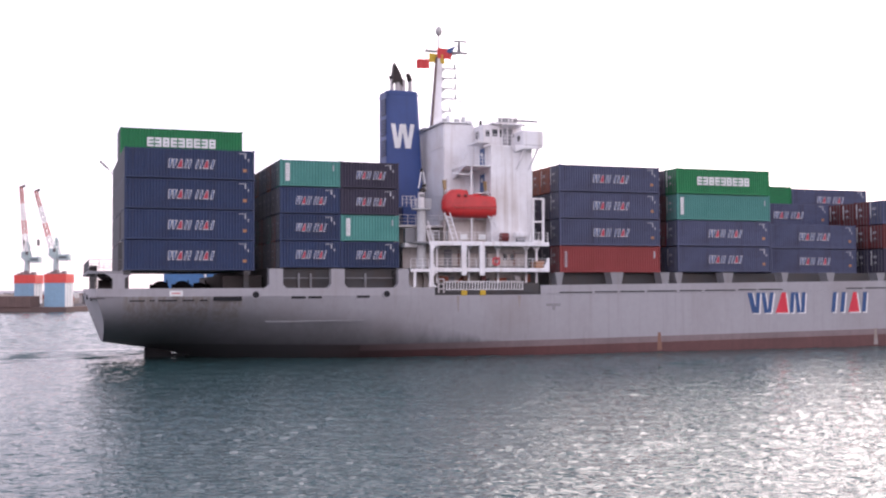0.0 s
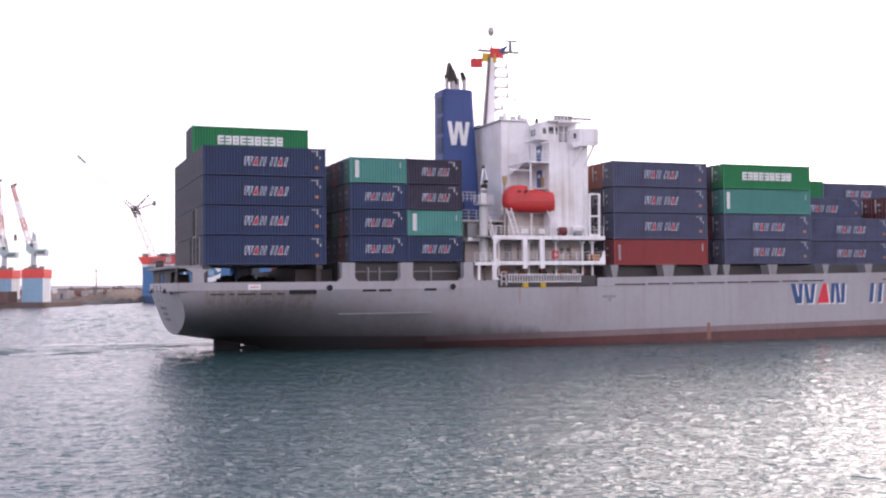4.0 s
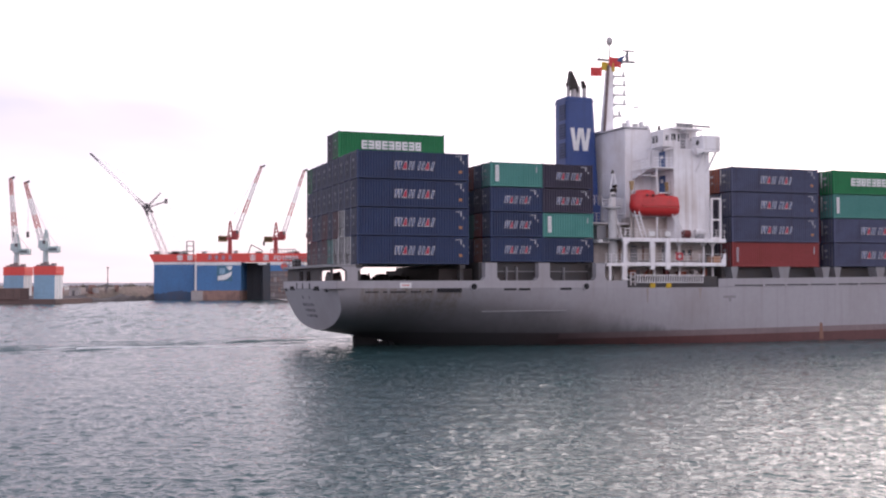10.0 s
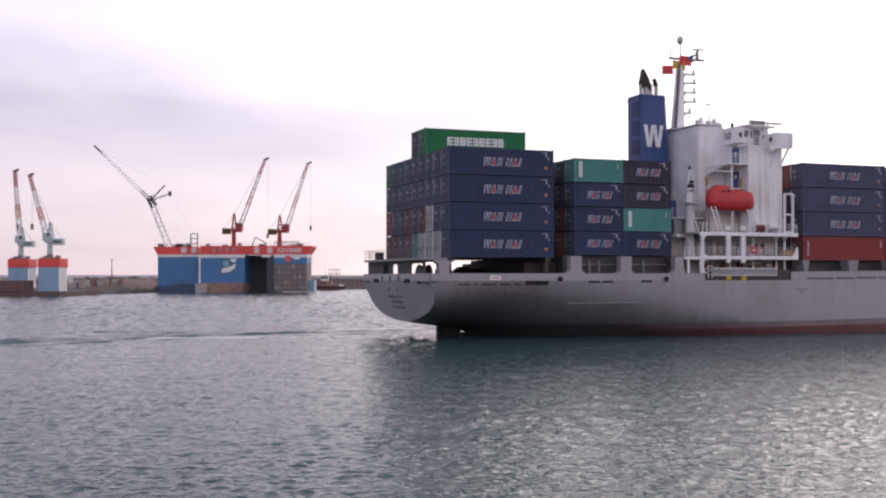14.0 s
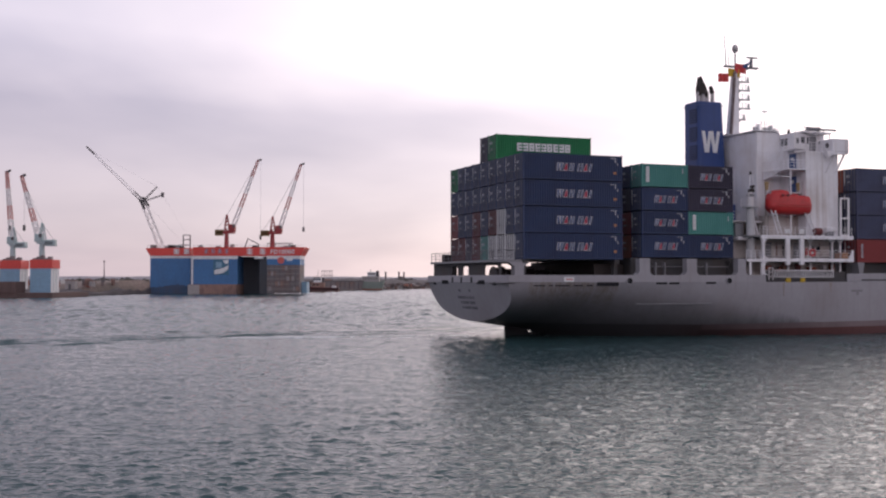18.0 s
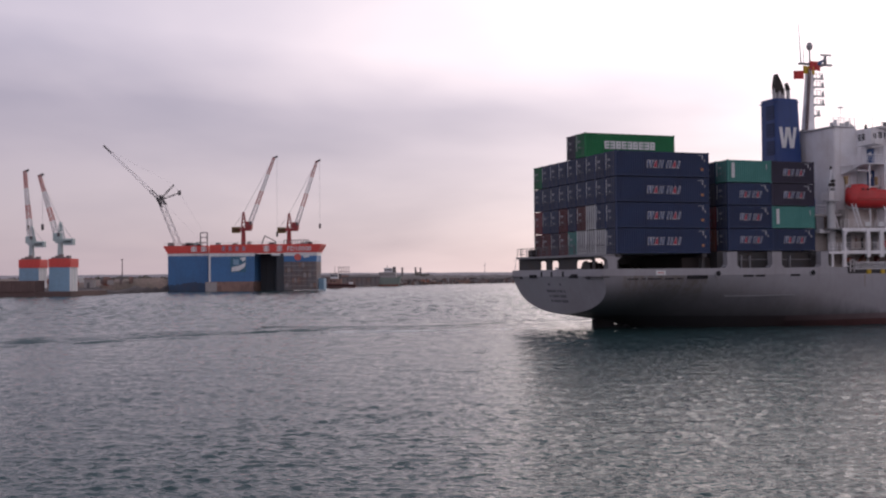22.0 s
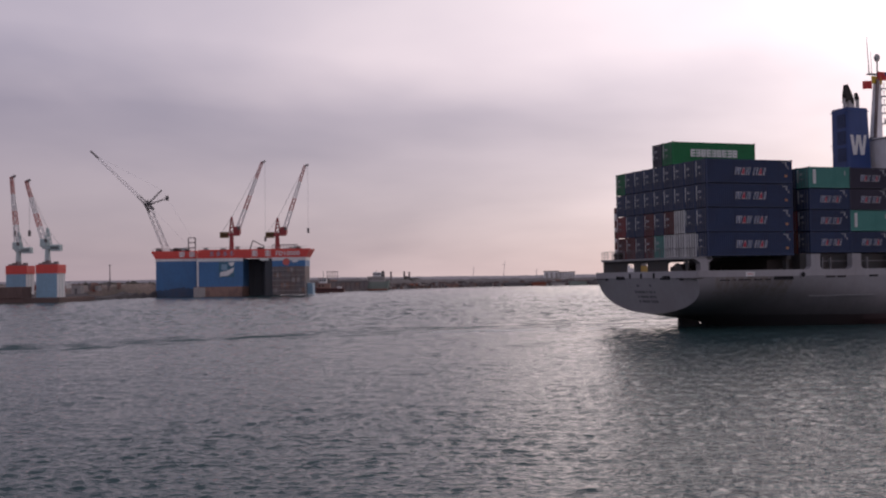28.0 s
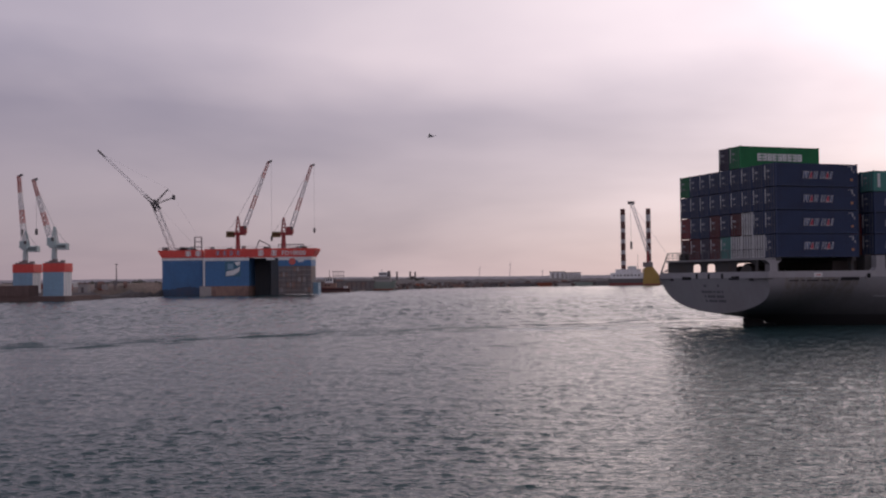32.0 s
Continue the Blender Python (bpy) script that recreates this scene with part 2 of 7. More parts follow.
RUST = (0.16, 0.06, 0.03)
M = {
    "hullrust": material("rust_weep_on_paint", (0.285, 0.25, 0.24), 0.6, dirt=(0.25, 0.19, 0.15), dirt_amount=0.6, scale=0.8),
    "hull": material("grey_hull_paint", (0.33, 0.322, 0.345), 0.5, dirt=(0.22, 0.19, 0.185), dirt_amount=0.5, scale=0.12, streaks=0.28, grain=0.04, bump=0.35, bump_scale=0.7),
    "boot": material("red_boot_topping", (0.12, 0.048, 0.047), 0.55, dirt=(0.07, 0.035, 0.035), dirt_amount=0.75, scale=0.12, streaks=0.4),
    "bootfade": material("faded_rose_grey_band", (0.20, 0.152, 0.157), 0.6, dirt=(0.18, 0.09, 0.08), dirt_amount=0.7, scale=0.2, streaks=0.4),
    "bootdark": material("shade_dark_boot_paint", (0.045, 0.026, 0.027), 0.5, scale=0.3, streaks=0.3),
    "black": material("black_paint_and_opening_shade", (0.025, 0.025, 0.028), 0.8, scale=0.3, spec=0.15),
    "greydeck": material("grey_deck_steel", (0.24, 0.24, 0.255), 0.6, dirt=(0.16, 0.11, 0.09), scale=0.5, streaks=0.2),
    "darkdeck": material("dark_deck_steel", (0.06, 0.058, 0.06), 0.7, dirt=(0.09, 0.05, 0.03), scale=0.7),
    "white": material("white_ship_paint", (0.80, 0.79, 0.81), 0.45, dirt=(0.46, 0.385, 0.34), dirt_amount=0.5, scale=0.22, streaks=0.5, grain=0.03),
    "cream": material("cream_inner_wall", (0.55, 0.50, 0.47), 0.6, dirt=(0.27, 0.19, 0.15), dirt_amount=0.6, scale=0.5, streaks=0.5),
    "glass": material("dark_window_glass", (0.015, 0.02, 0.03), 0.08, grain=0.0),
    "door": material("blue_steel_door", (0.05, 0.10, 0.24), 0.5),
    "funnel": material("funnel_blue_paint", (0.02, 0.055, 0.20), 0.45, dirt=(0.015, 0.03, 0.09), scale=0.3, streaks=0.2, grain=0.04),
    "soot": material("sooty_exhaust_steel", (0.03, 0.022, 0.02), 0.6, metal=0.3),
    "steel": material("pale_steel_pipe", (0.45, 0.42, 0.42), 0.4, metal=0.2),
    "boat": material("orange_red_boat_hull", (0.54, 0.03, 0.03), 0.45, dirt=(0.28, 0.03, 0.03), dirt_amount=0.6, scale=1.1, grain=0.04),
    "davithead": material("faded_ochre_davit_paint", (0.40, 0.28, 0.14), 0.6),
    "yellow": material("yellow_paint", (0.55, 0.36, 0.02), 0.5),
    "red": material("signal_red_paint", (0.55, 0.03, 0.03), 0.5),
    "navybox": material("navy_container_paint", (0.030, 0.049, 0.112), 0.42, dirt=(0.03, 0.028, 0.05), scale=0.45, streaks=0.35, vary=0.18, spec=0.3),
    # navy paint lightened to carry the glare over the forward stacks
    "dullbox": material("glare_pale_navy_container_paint", (0.078, 0.09, 0.155), 0.5, dirt=(0.05, 0.042, 0.06), dirt_amount=0.5, scale=0.45, streaks=0.45, vary=0.2, spec=0.3),
    "greenbox": material("green_container_paint", (0.02, 0.20, 0.075), 0.5, dirt=(0.02, 0.10, 0.05), scale=0.45, streaks=0.25, vary=0.08, spec=0.3),
    "tealbox": material("teal_container_paint", (0.085, 0.27, 0.24), 0.5, dirt=(0.05, 0.19, 0.17), scale=0.45, streaks=0.25, vary=0.08, spec=0.3),
    "redbox": material("red_container_paint", (0.25, 0.05, 0.05), 0.5, dirt=(0.18, 0.04, 0.03), scale=0.45, streaks=0.25, vary=0.12, spec=0.3),
    "brownbox": material("rust_brown_container_paint", (0.26, 0.07, 0.04), 0.55, dirt=(0.14, 0.05, 0.03), scale=0.45, streaks=0.3, vary=0.15, spec=0.3),
    "greybox": material("pale_grey_container_paint", (0.60, 0.60, 0.60), 0.5, dirt=(0.3, 0.28, 0.26), scale=0.45, streaks=0.3, vary=0.06, spec=0.3),
    "plumbox": material("dark_plum_container_paint", (0.052, 0.046, 0.075), 0.5, dirt=(0.035, 0.03, 0.04), scale=0.45, streaks=0.3, vary=0.15, spec=0.3),
    "maroonbox": material("dark_maroon_container_paint", (0.13, 0.03, 0.03), 0.5, dirt=(0.06, 0.03, 0.03), scale=0.45, streaks=0.3, vary=0.2, spec=0.3),
    "pole": material("pale_grey_crane_paint", (0.50, 0.50, 0.51), 0.5, dirt=(0.3, 0.25, 0.22), scale=0.5, streaks=0.3),
    "rosebuoy": material("faded_orange_buoy", (0.62, 0.13, 0.11), 0.6),
    "louvre": material("dark_blue_louvre", (0.008, 0.02, 0.065), 0.6),
    "mastrail": material("rusty_mast_ladder", (0.20, 0.13, 0.12), 0.7),
    "ruststain": material("orange_rust_stain", (0.23, 0.12, 0.085), 0.8, dirt=(0.21, 0.155, 0.145), dirt_amount=0.7, scale=1.2),
    "rod": material("galvanised_rods", (0.16, 0.16, 0.175), 0.55, metal=0.2),
    "decal_white": material("white_marking", (0.72, 0.72, 0.72), 0.5, grain=0.03),
    "decal_navy": material("navy_marking", (0.02, 0.07, 0.20), 0.5, grain=0.03),
    "decal_red": material("red_marking", (0.62, 0.025, 0.05), 0.5, grain=0.03),
    "decal_faded": material("faded_white_marking", (0.46, 0.46, 0.50), 0.5, grain=0.05),
    "decal_rose": material("faded_red_marking", (0.46, 0.035, 0.07), 0.5, grain=0.05),
    "faint": material("faint_grey_writing", (0.12, 0.12, 0.135), 0.6),
    "decal_orange": material("orange_marking", (0.42, 0.20, 0.10), 0.5),
    "rope": material("dark_mooring_rope", (0.05, 0.045, 0.04), 0.9, bump=0.6),
}


def shaded_boot(name, ahead, aft, x0, x1):
    """Boot paint in its own colour ahead, with the stern's shade painted in aft, and a ragged change-over."""
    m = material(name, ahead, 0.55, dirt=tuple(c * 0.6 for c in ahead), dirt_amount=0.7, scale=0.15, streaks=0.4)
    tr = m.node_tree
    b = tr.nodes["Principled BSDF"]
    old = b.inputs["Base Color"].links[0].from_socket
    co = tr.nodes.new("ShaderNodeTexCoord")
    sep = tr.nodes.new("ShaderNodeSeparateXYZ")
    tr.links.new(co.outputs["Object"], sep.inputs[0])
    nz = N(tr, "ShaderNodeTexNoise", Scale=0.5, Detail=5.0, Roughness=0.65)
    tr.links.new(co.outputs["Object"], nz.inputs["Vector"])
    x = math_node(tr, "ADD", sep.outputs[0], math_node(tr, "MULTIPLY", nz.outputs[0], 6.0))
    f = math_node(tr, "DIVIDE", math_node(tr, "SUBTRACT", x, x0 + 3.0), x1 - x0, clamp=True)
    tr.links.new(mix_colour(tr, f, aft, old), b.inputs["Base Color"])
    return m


def shaded_grimy_hull():
    """The hull paint of the after part: undercut shade and some grime painted upwards from the waterline, higher
    towards the stern.
    """
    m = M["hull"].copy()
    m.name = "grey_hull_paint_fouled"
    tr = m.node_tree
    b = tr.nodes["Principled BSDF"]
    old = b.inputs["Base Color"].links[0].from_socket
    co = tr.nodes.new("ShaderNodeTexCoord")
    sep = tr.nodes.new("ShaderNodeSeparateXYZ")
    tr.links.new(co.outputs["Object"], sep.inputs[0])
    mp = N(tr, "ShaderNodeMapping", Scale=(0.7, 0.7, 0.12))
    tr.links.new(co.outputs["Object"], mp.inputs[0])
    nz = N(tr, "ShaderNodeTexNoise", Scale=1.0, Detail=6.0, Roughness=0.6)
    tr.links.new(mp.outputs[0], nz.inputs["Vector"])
    # painted shade: strongest at the waterline, taller at the stern, gone ahead
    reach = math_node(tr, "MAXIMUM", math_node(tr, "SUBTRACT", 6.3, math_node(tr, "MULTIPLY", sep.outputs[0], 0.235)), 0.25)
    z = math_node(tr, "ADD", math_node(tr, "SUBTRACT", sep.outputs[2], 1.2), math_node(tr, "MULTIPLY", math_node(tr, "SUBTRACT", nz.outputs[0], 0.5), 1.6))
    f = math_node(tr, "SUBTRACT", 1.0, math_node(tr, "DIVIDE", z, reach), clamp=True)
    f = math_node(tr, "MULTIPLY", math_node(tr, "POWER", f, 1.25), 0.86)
    # rust weeping from the mooring slots
    mp2 = N(tr, "ShaderNodeMapping", Scale=(2.6, 2.6, 0.16))
    tr.links.new(co.outputs["Object"], mp2.inputs[0])
    weep = N(tr, "ShaderNodeTexNoise", Scale=1.0, Detail=5.0, Roughness=0.65)
    tr.links.new(mp2.outputs[0], weep.inputs["Vector"])
    under = None
    for mid_, half_ in ((-9.5, 2.8), (-5.6, 1.5), (-2.6, 1.5)):
        d = math_node(tr, "ABSOLUTE", math_node(tr, "SUBTRACT", sep.outputs[0], mid_))
        w = math_node(tr, "MULTIPLY", math_node(tr, "SUBTRACT", half_, d), 2.5, clamp=True)
        under = w if under is None else math_node(tr, "MAXIMUM", under, w)
    drop = math_node(tr, "DIVIDE", math_node(tr, "SUBTRACT", sep.outputs[2], 2.6), 3.2, clamp=True)
    stain = math_node(tr, "MULTIPLY", math_node(tr, "MULTIPLY", under, drop), ramp(tr, weep.outputs[0], [(0.36, 0.0), (0.62, 0.68)]))
    old = mix_colour(tr, stain, old, (0.17, 0.115, 0.055))
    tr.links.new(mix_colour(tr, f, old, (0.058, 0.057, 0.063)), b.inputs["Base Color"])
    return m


M["hullaft"] = shaded_grimy_hull()
# the dark after ends stand for shade under the counter
M["boot"] = shaded_boot("red_boot_topping", (0.115, 0.047, 0.046), (0.03, 0.02, 0.022), 9.0, 24.0)
M["bootfade"] = shaded_boot("faded_rose_grey_band", (0.205, 0.155, 0.16), (0.075, 0.05, 0.052), 10.0, 27.0)
M["bootdark"] = shaded_boot("shade_dark_boot_paint", (0.06, 0.04, 0.041), (0.055, 0.052, 0.057), 4.0, 11.0)


# ---- mesh tools ----
def part(name, bm, mat, parent=None, label="", smooth=False):
    """Links a bmesh as one mesh object under a thing or a part."""
    me = bpy.data.meshes.new(name)
    bm.normal_update()
    bm.to_mesh(me)
    bm.free()
    me.materials.append(mat)
    if smooth:
        for f in me.polygons:
            f.use_smooth = True
        me.set_sharp_from_angle(angle=radians(35))
    ob = new(name, me)
    ob.parent = parent
    if label:
        ob["label"] = label
    return ob


def thing(name, label, category, group="", at=None, kind=""):
    e = new(name)
    e.empty_display_size = 0.2
    if at:
        e.matrix_basis = at
    return tagged(e, label, category, group, kind)


def box(bm, x0, x1, y0, y1, z0, z1, bevel=0.0):
    vs = [bm.verts.new(p) for p in ((x0, y0, z0), (x1, y0, z0), (x1, y1, z0), (x0, y1, z0), (x0, y0, z1), (x1, y0, z1), (x1, y1, z1), (x0, y1, z1))]
    fs = [bm.faces.new([vs[i] for i in q]) for q in ((3, 2, 1, 0), (4, 5, 6, 7), (0, 1, 5, 4), (1, 2, 6, 5), (2, 3, 7, 6), (3, 0, 4, 7))]
    if bevel:
        edges = {e for f in fs for e in f.edges}
        bmesh.ops.bevel(bm, geom=list(edges), offset=bevel, segments=1, affect="EDGES", profile=0.5)
    return bm


def B(*a, bevel=0.0):
    return box(bmesh.new(), *a, bevel=bevel)


def tube(bm, a, b, r0, r1=None, n=8):
    """A closed tapered round bar from a to b."""
    a, b = Vector(a), Vector(b)
    r1 = r0 if r1 is None else r1
    q = (b - a).to_track_quat("Z", "Y")
    rings = []
    for p, r in ((a, r0), (b, r1)):
        rings.append([bm.verts.new(p + q @ Vector((r * math.cos(k * math.tau / n), r * math.sin(k * math.tau / n), 0))) for k in range(n)])
    for k in range(n):
        bm.faces.new((rings[0][k], rings[0][(k + 1) % n], rings[1][(k + 1) % n], rings[1][k]))
    bm.faces.new(rings[0][::-1])
    bm.faces.new(rings[1])
    return bm


def T(a, b, r0, r1=None, n=8):
    return tube(bmesh.new(), a, b, r0, r1, n)


def prism(bm, outline, depth, axis="y", at=0.0):
    """An outline in (x, z), given thickness along y from at to at + depth (or (y, z) along x, (x, y) along z)."""
    def place(p, d):
        return {"y": (p[0], at + d, p[1]), "x": (at + d, p[0], p[1]), "z": (p[0], p[1], at + d)}[axis]
    f = [bm.verts.new(place(p, 0)) for p in outline]
    g = [bm.verts.new(place(p, depth)) for p in outline]
    n = len(outline)
    bm.faces.new(f)
    bm.faces.new(g[::-1])
    for k in range(n):
        bm.faces.new((f[k], g[k], g[(k + 1) % n], f[(k + 1) % n]))
    return bm


def clean(bm):
    bmesh.ops.recalc_face_normals(bm, faces=bm.faces[:])
    return bm


def beam(bm, a, b, w, h=None):
    """A square bar from a to b."""
    a, b = Vector(a), Vector(b)
    h = h or w
    q = (b - a).to_track_quat("Z", "Y")
    rings = [[bm.verts.new(p + q @ Vector((x * w / 2, y * h / 2, 0))) for x, y in ((-1, -1), (1, -1), (1, 1), (-1, 1))] for p in (a, b)]
    for k in range(4):
        bm.faces.new((rings[0][k], rings[0][(k + 1) % 4], rings[1][(k + 1) % 4], rings[1][k]))
    bm.faces.new(rings[0][::-1])
    bm.faces.new(rings[1])
    return bm


def lattice(bm, a, b, w0, w1, bars, r):
    """A four-chord lattice boom from a to b, w0 to w1 wide, with zigzag bracing."""
    a, b = Vector(a), Vector(b)
    q = (b - a).to_track_quat("Z", "Y")
    def corner(k, s):
        w = (w0 + (w1 - w0) * s) / 2
        x, y = ((-1, -1), (1, -1), (1, 1), (-1, 1))[k % 4]
        return a.lerp(b, s) + q @ Vector((x * w, y * w, 0))
    for k in range(4):
        beam(bm, corner(k, 0), corner(k, 1), r)
        for i in range(bars):
            s0, s1 = i / bars, (i + 1) / bars
            beam(bm, corner(k + (i % 2), s0), corner(k + 1 - (i % 2), s1), r * 0.6)
    return bm


# ---- movement of the ship and all that rides on it ----
def ship_pose(row):
    return pose(row[1], row[2], 0, 0, 0, row[3])


RIDERS = []


def rides(ob, m=None):
    """Marks a thing, placed in the ship's space, to travel with it."""
    RIDERS.append((ob, m or ob.matrix_basis.copy()))
    return ob


# ---- water ----
def water_material():
    m = bpy.data.materials.new("harbour_water")
    m.use_nodes = True
    tr = m.node_tree
    b = tr.nodes["Principled BSDF"]
    co = tr.nodes.new("ShaderNodeTexCoord")
    murk = N(tr, "ShaderNodeTexNoise", Scale=0.02, Detail=3.0)
    tr.links.new(co.outputs["Object"], murk.inputs["Vector"])
    tr.links.new(mix_colour(tr, murk.outputs[0], (0.030, 0.066, 0.069), (0.038, 0.080, 0.083)), b.inputs["Base Color"])
    b.inputs["Roughness"].default_value = 0.08
    b.inputs["IOR"].default_value = 1.33
    mp = N(tr, "ShaderNodeMapping", Scale=(0.75, 1.6, 1.0), Rotation=(0, 0, 0.12))
    tr.links.new(co.outputs["Object"], mp.inputs[0])
    mid = N(tr, "ShaderNodeTexNoise", Scale=1.7, Detail=1.5, Roughness=0.5, Distortion=0.3)
    tiny = N(tr, "ShaderNodeTexNoise", Scale=4.4, Detail=1.0, Roughness=0.5)
    long = N(tr, "ShaderNodeTexNoise", Scale=0.33, Detail=2.0, Roughness=0.5)
    for n in (mid, tiny, long):
        tr.links.new(mp.outputs[0], n.inputs["Vector"])
    h = math_node(tr, "ADD", math_node(tr, "MULTIPLY", mid.outputs[0], 0.06), math_node(tr, "MULTIPLY", tiny.outputs[0], 0.06))
    h = math_node(tr, "ADD", h, math_node(tr, "MULTIPLY", long.outputs[0], 0.12))
    bn = N(tr, "ShaderNodeBump", Strength=1.0, Distance=1.0)
    tr.links.new(h, bn.inputs["Height"])
    tr.links.new(bn.outputs[0], b.inputs["Normal"])
    return m


def make_water():
    """One sheet to the horizon: trochoidal wind chop near by, longer chop out in the open harbour."""
    rng = np.random.default_rng(7)
    ang = np.concatenate([np.arange(-40, 40, 0.135), np.arange(40, 320, 6.0)])
    ang = np.radians(90 - ang)
    rad = np.concatenate([[0.0, 14.0], np.geomspace(25, 1000, 1080), np.geomspace(1080, 4700, 14)])
    r, a = np.meshgrid(rad, ang, indexing="ij")
    x, y = r * np.cos(a), r * np.sin(a)
    z, dx, dy = np.zeros_like(x), np.zeros_like(x), np.zeros_like(x)
    near = np.clip((460 - r) / 300, 0, 1)
    far = np.clip((r - 70) / 160, 0, 1) * np.clip((1000 - r) / 250, 0, 1)
    def trains(count, short, long_, middle, spread, steep, weight):
        for _ in range(count):
            lam = math.exp(rng.uniform(math.log(short), math.log(long_)))
            way = radians(middle) + rng.normal(0, spread)
            k = math.tau / lam
            c, s_ = math.cos(way), math.sin(way)
            ph = k * (x * c + y * s_) + rng.uniform(0, math.tau)
            amp = weight * steep / k
            z[:] += amp * np.sin(ph)
            swing = 1.0 * amp * np.cos(ph)
            dx[:] += c * swing
            dy[:] += s_ * swing
    # gusts: patches of livelier and quieter water
    gust = np.ones_like(x)
    for _ in range(7):
        lam, way, turn = rng.uniform(9, 34), rng.uniform(0, math.tau), rng.uniform(0, math.tau)
        gust += 0.05 * np.sin(math.tau / lam * (x * math.cos(way) + 0.5 * y * math.sin(way)) + turn)
    near = near * np.clip(gust, 0.5, 1.5)
    trains(60, 0.3, 1.0, -84, 0.55, 0.029, near)
    trains(12, 1.2, 3.6, -85, 0.6, 0.011, near)
    trains(40, 1.5, 4.2, -82, 0.8, 0.048, far)
    x, y = x + dx, y + dy
    nr, na = r.shape
    me = bpy.data.meshes.new("water")
    i = np.arange(nr * na).reshape(nr, na)
    j = np.roll(i, -1, 1)
    quads = np.stack([i[:-1], i[1:], j[1:], j[:-1]], -1).reshape(-1, 4)
    me.vertices.add(nr * na)
    me.vertices.foreach_set("co", np.stack([x, y, z], -1).ravel())
    me.loops.add(quads.size)
    me.loops.foreach_set("vertex_index", quads.ravel())
    me.polygons.add(len(quads))
    me.polygons.foreach_set("loop_start", np.arange(0, quads.size, 4))
    me.polygons.foreach_set("use_smooth", np.ones(len(quads), bool))
    me.update()
    me.validate()
    me.materials.append(water_material())
    return tagged(new("water", me), "rippled grey-green harbour water reaching the horizon", "water", kind="structure")


water = make_water()


# ---- the ship: hull ----
ship = thing("container_ship", "grey-hulled container ship with a white bridge tower and blue funnel", "container ship")
MID = 11.0          # the centre line, in the ship's space: x forward, y to port


def bulge(s, n, m):
    return (1 - (1 - s) ** n) ** (1 / m)


STATIONS = [  # along, bottom, two shape powers, half breadth, rake
    (-15.3, 1.7, 2.9, 1.75, 12.5, 0.38), (-13.2, 1.45, 2.75, 1.65, 12.62, 0.25), (-11.0, 1.2, 2.5, 1.5, 12.7, 0.12), (-9.2, 1.02, 2.25, 1.32, 12.7, 0.0),
    (-7.5, 0.8, 2.0, 1.2, 12.7, 0), (-5, 0.1, 1.8, 1.08, 12.7, 0), (-2, -1.4, 1.65, 1.0, 12.7, 0), (3, -3.5, 1.6, 1.02, 12.7, 0), (9, -5.2, 1.75, 1.1, 12.7, 0),
    (14, -6.4, 2.0, 1.2, 12.7, 0), (20, -7.0, 2.5, 1.3, 12.7, 0), (26, -7, 3.2, 1.5, 12.7, 0), (32, -7, 5, 2, 12.7, 0), (45, -7, 8, 2, 12.7, 0), (60, -7, 9, 2, 12.7, 0),
    (80, -7, 9, 2, 12.7, 0), (105, -7, 8, 2, 12.7, 0), (120, -7, 4, 1.6, 11.8, 0), (132, -7, 2.2, 1.2, 9.0, -0.2), (142, -6.5, 1.5, 0.9, 4.6, -0.5), (149, -5.5, 1.2, 0.8, 0.4, -0.8)]


def deck_edge(u):
    return 6.28 + max(0.0, u - 30) * 0.0065


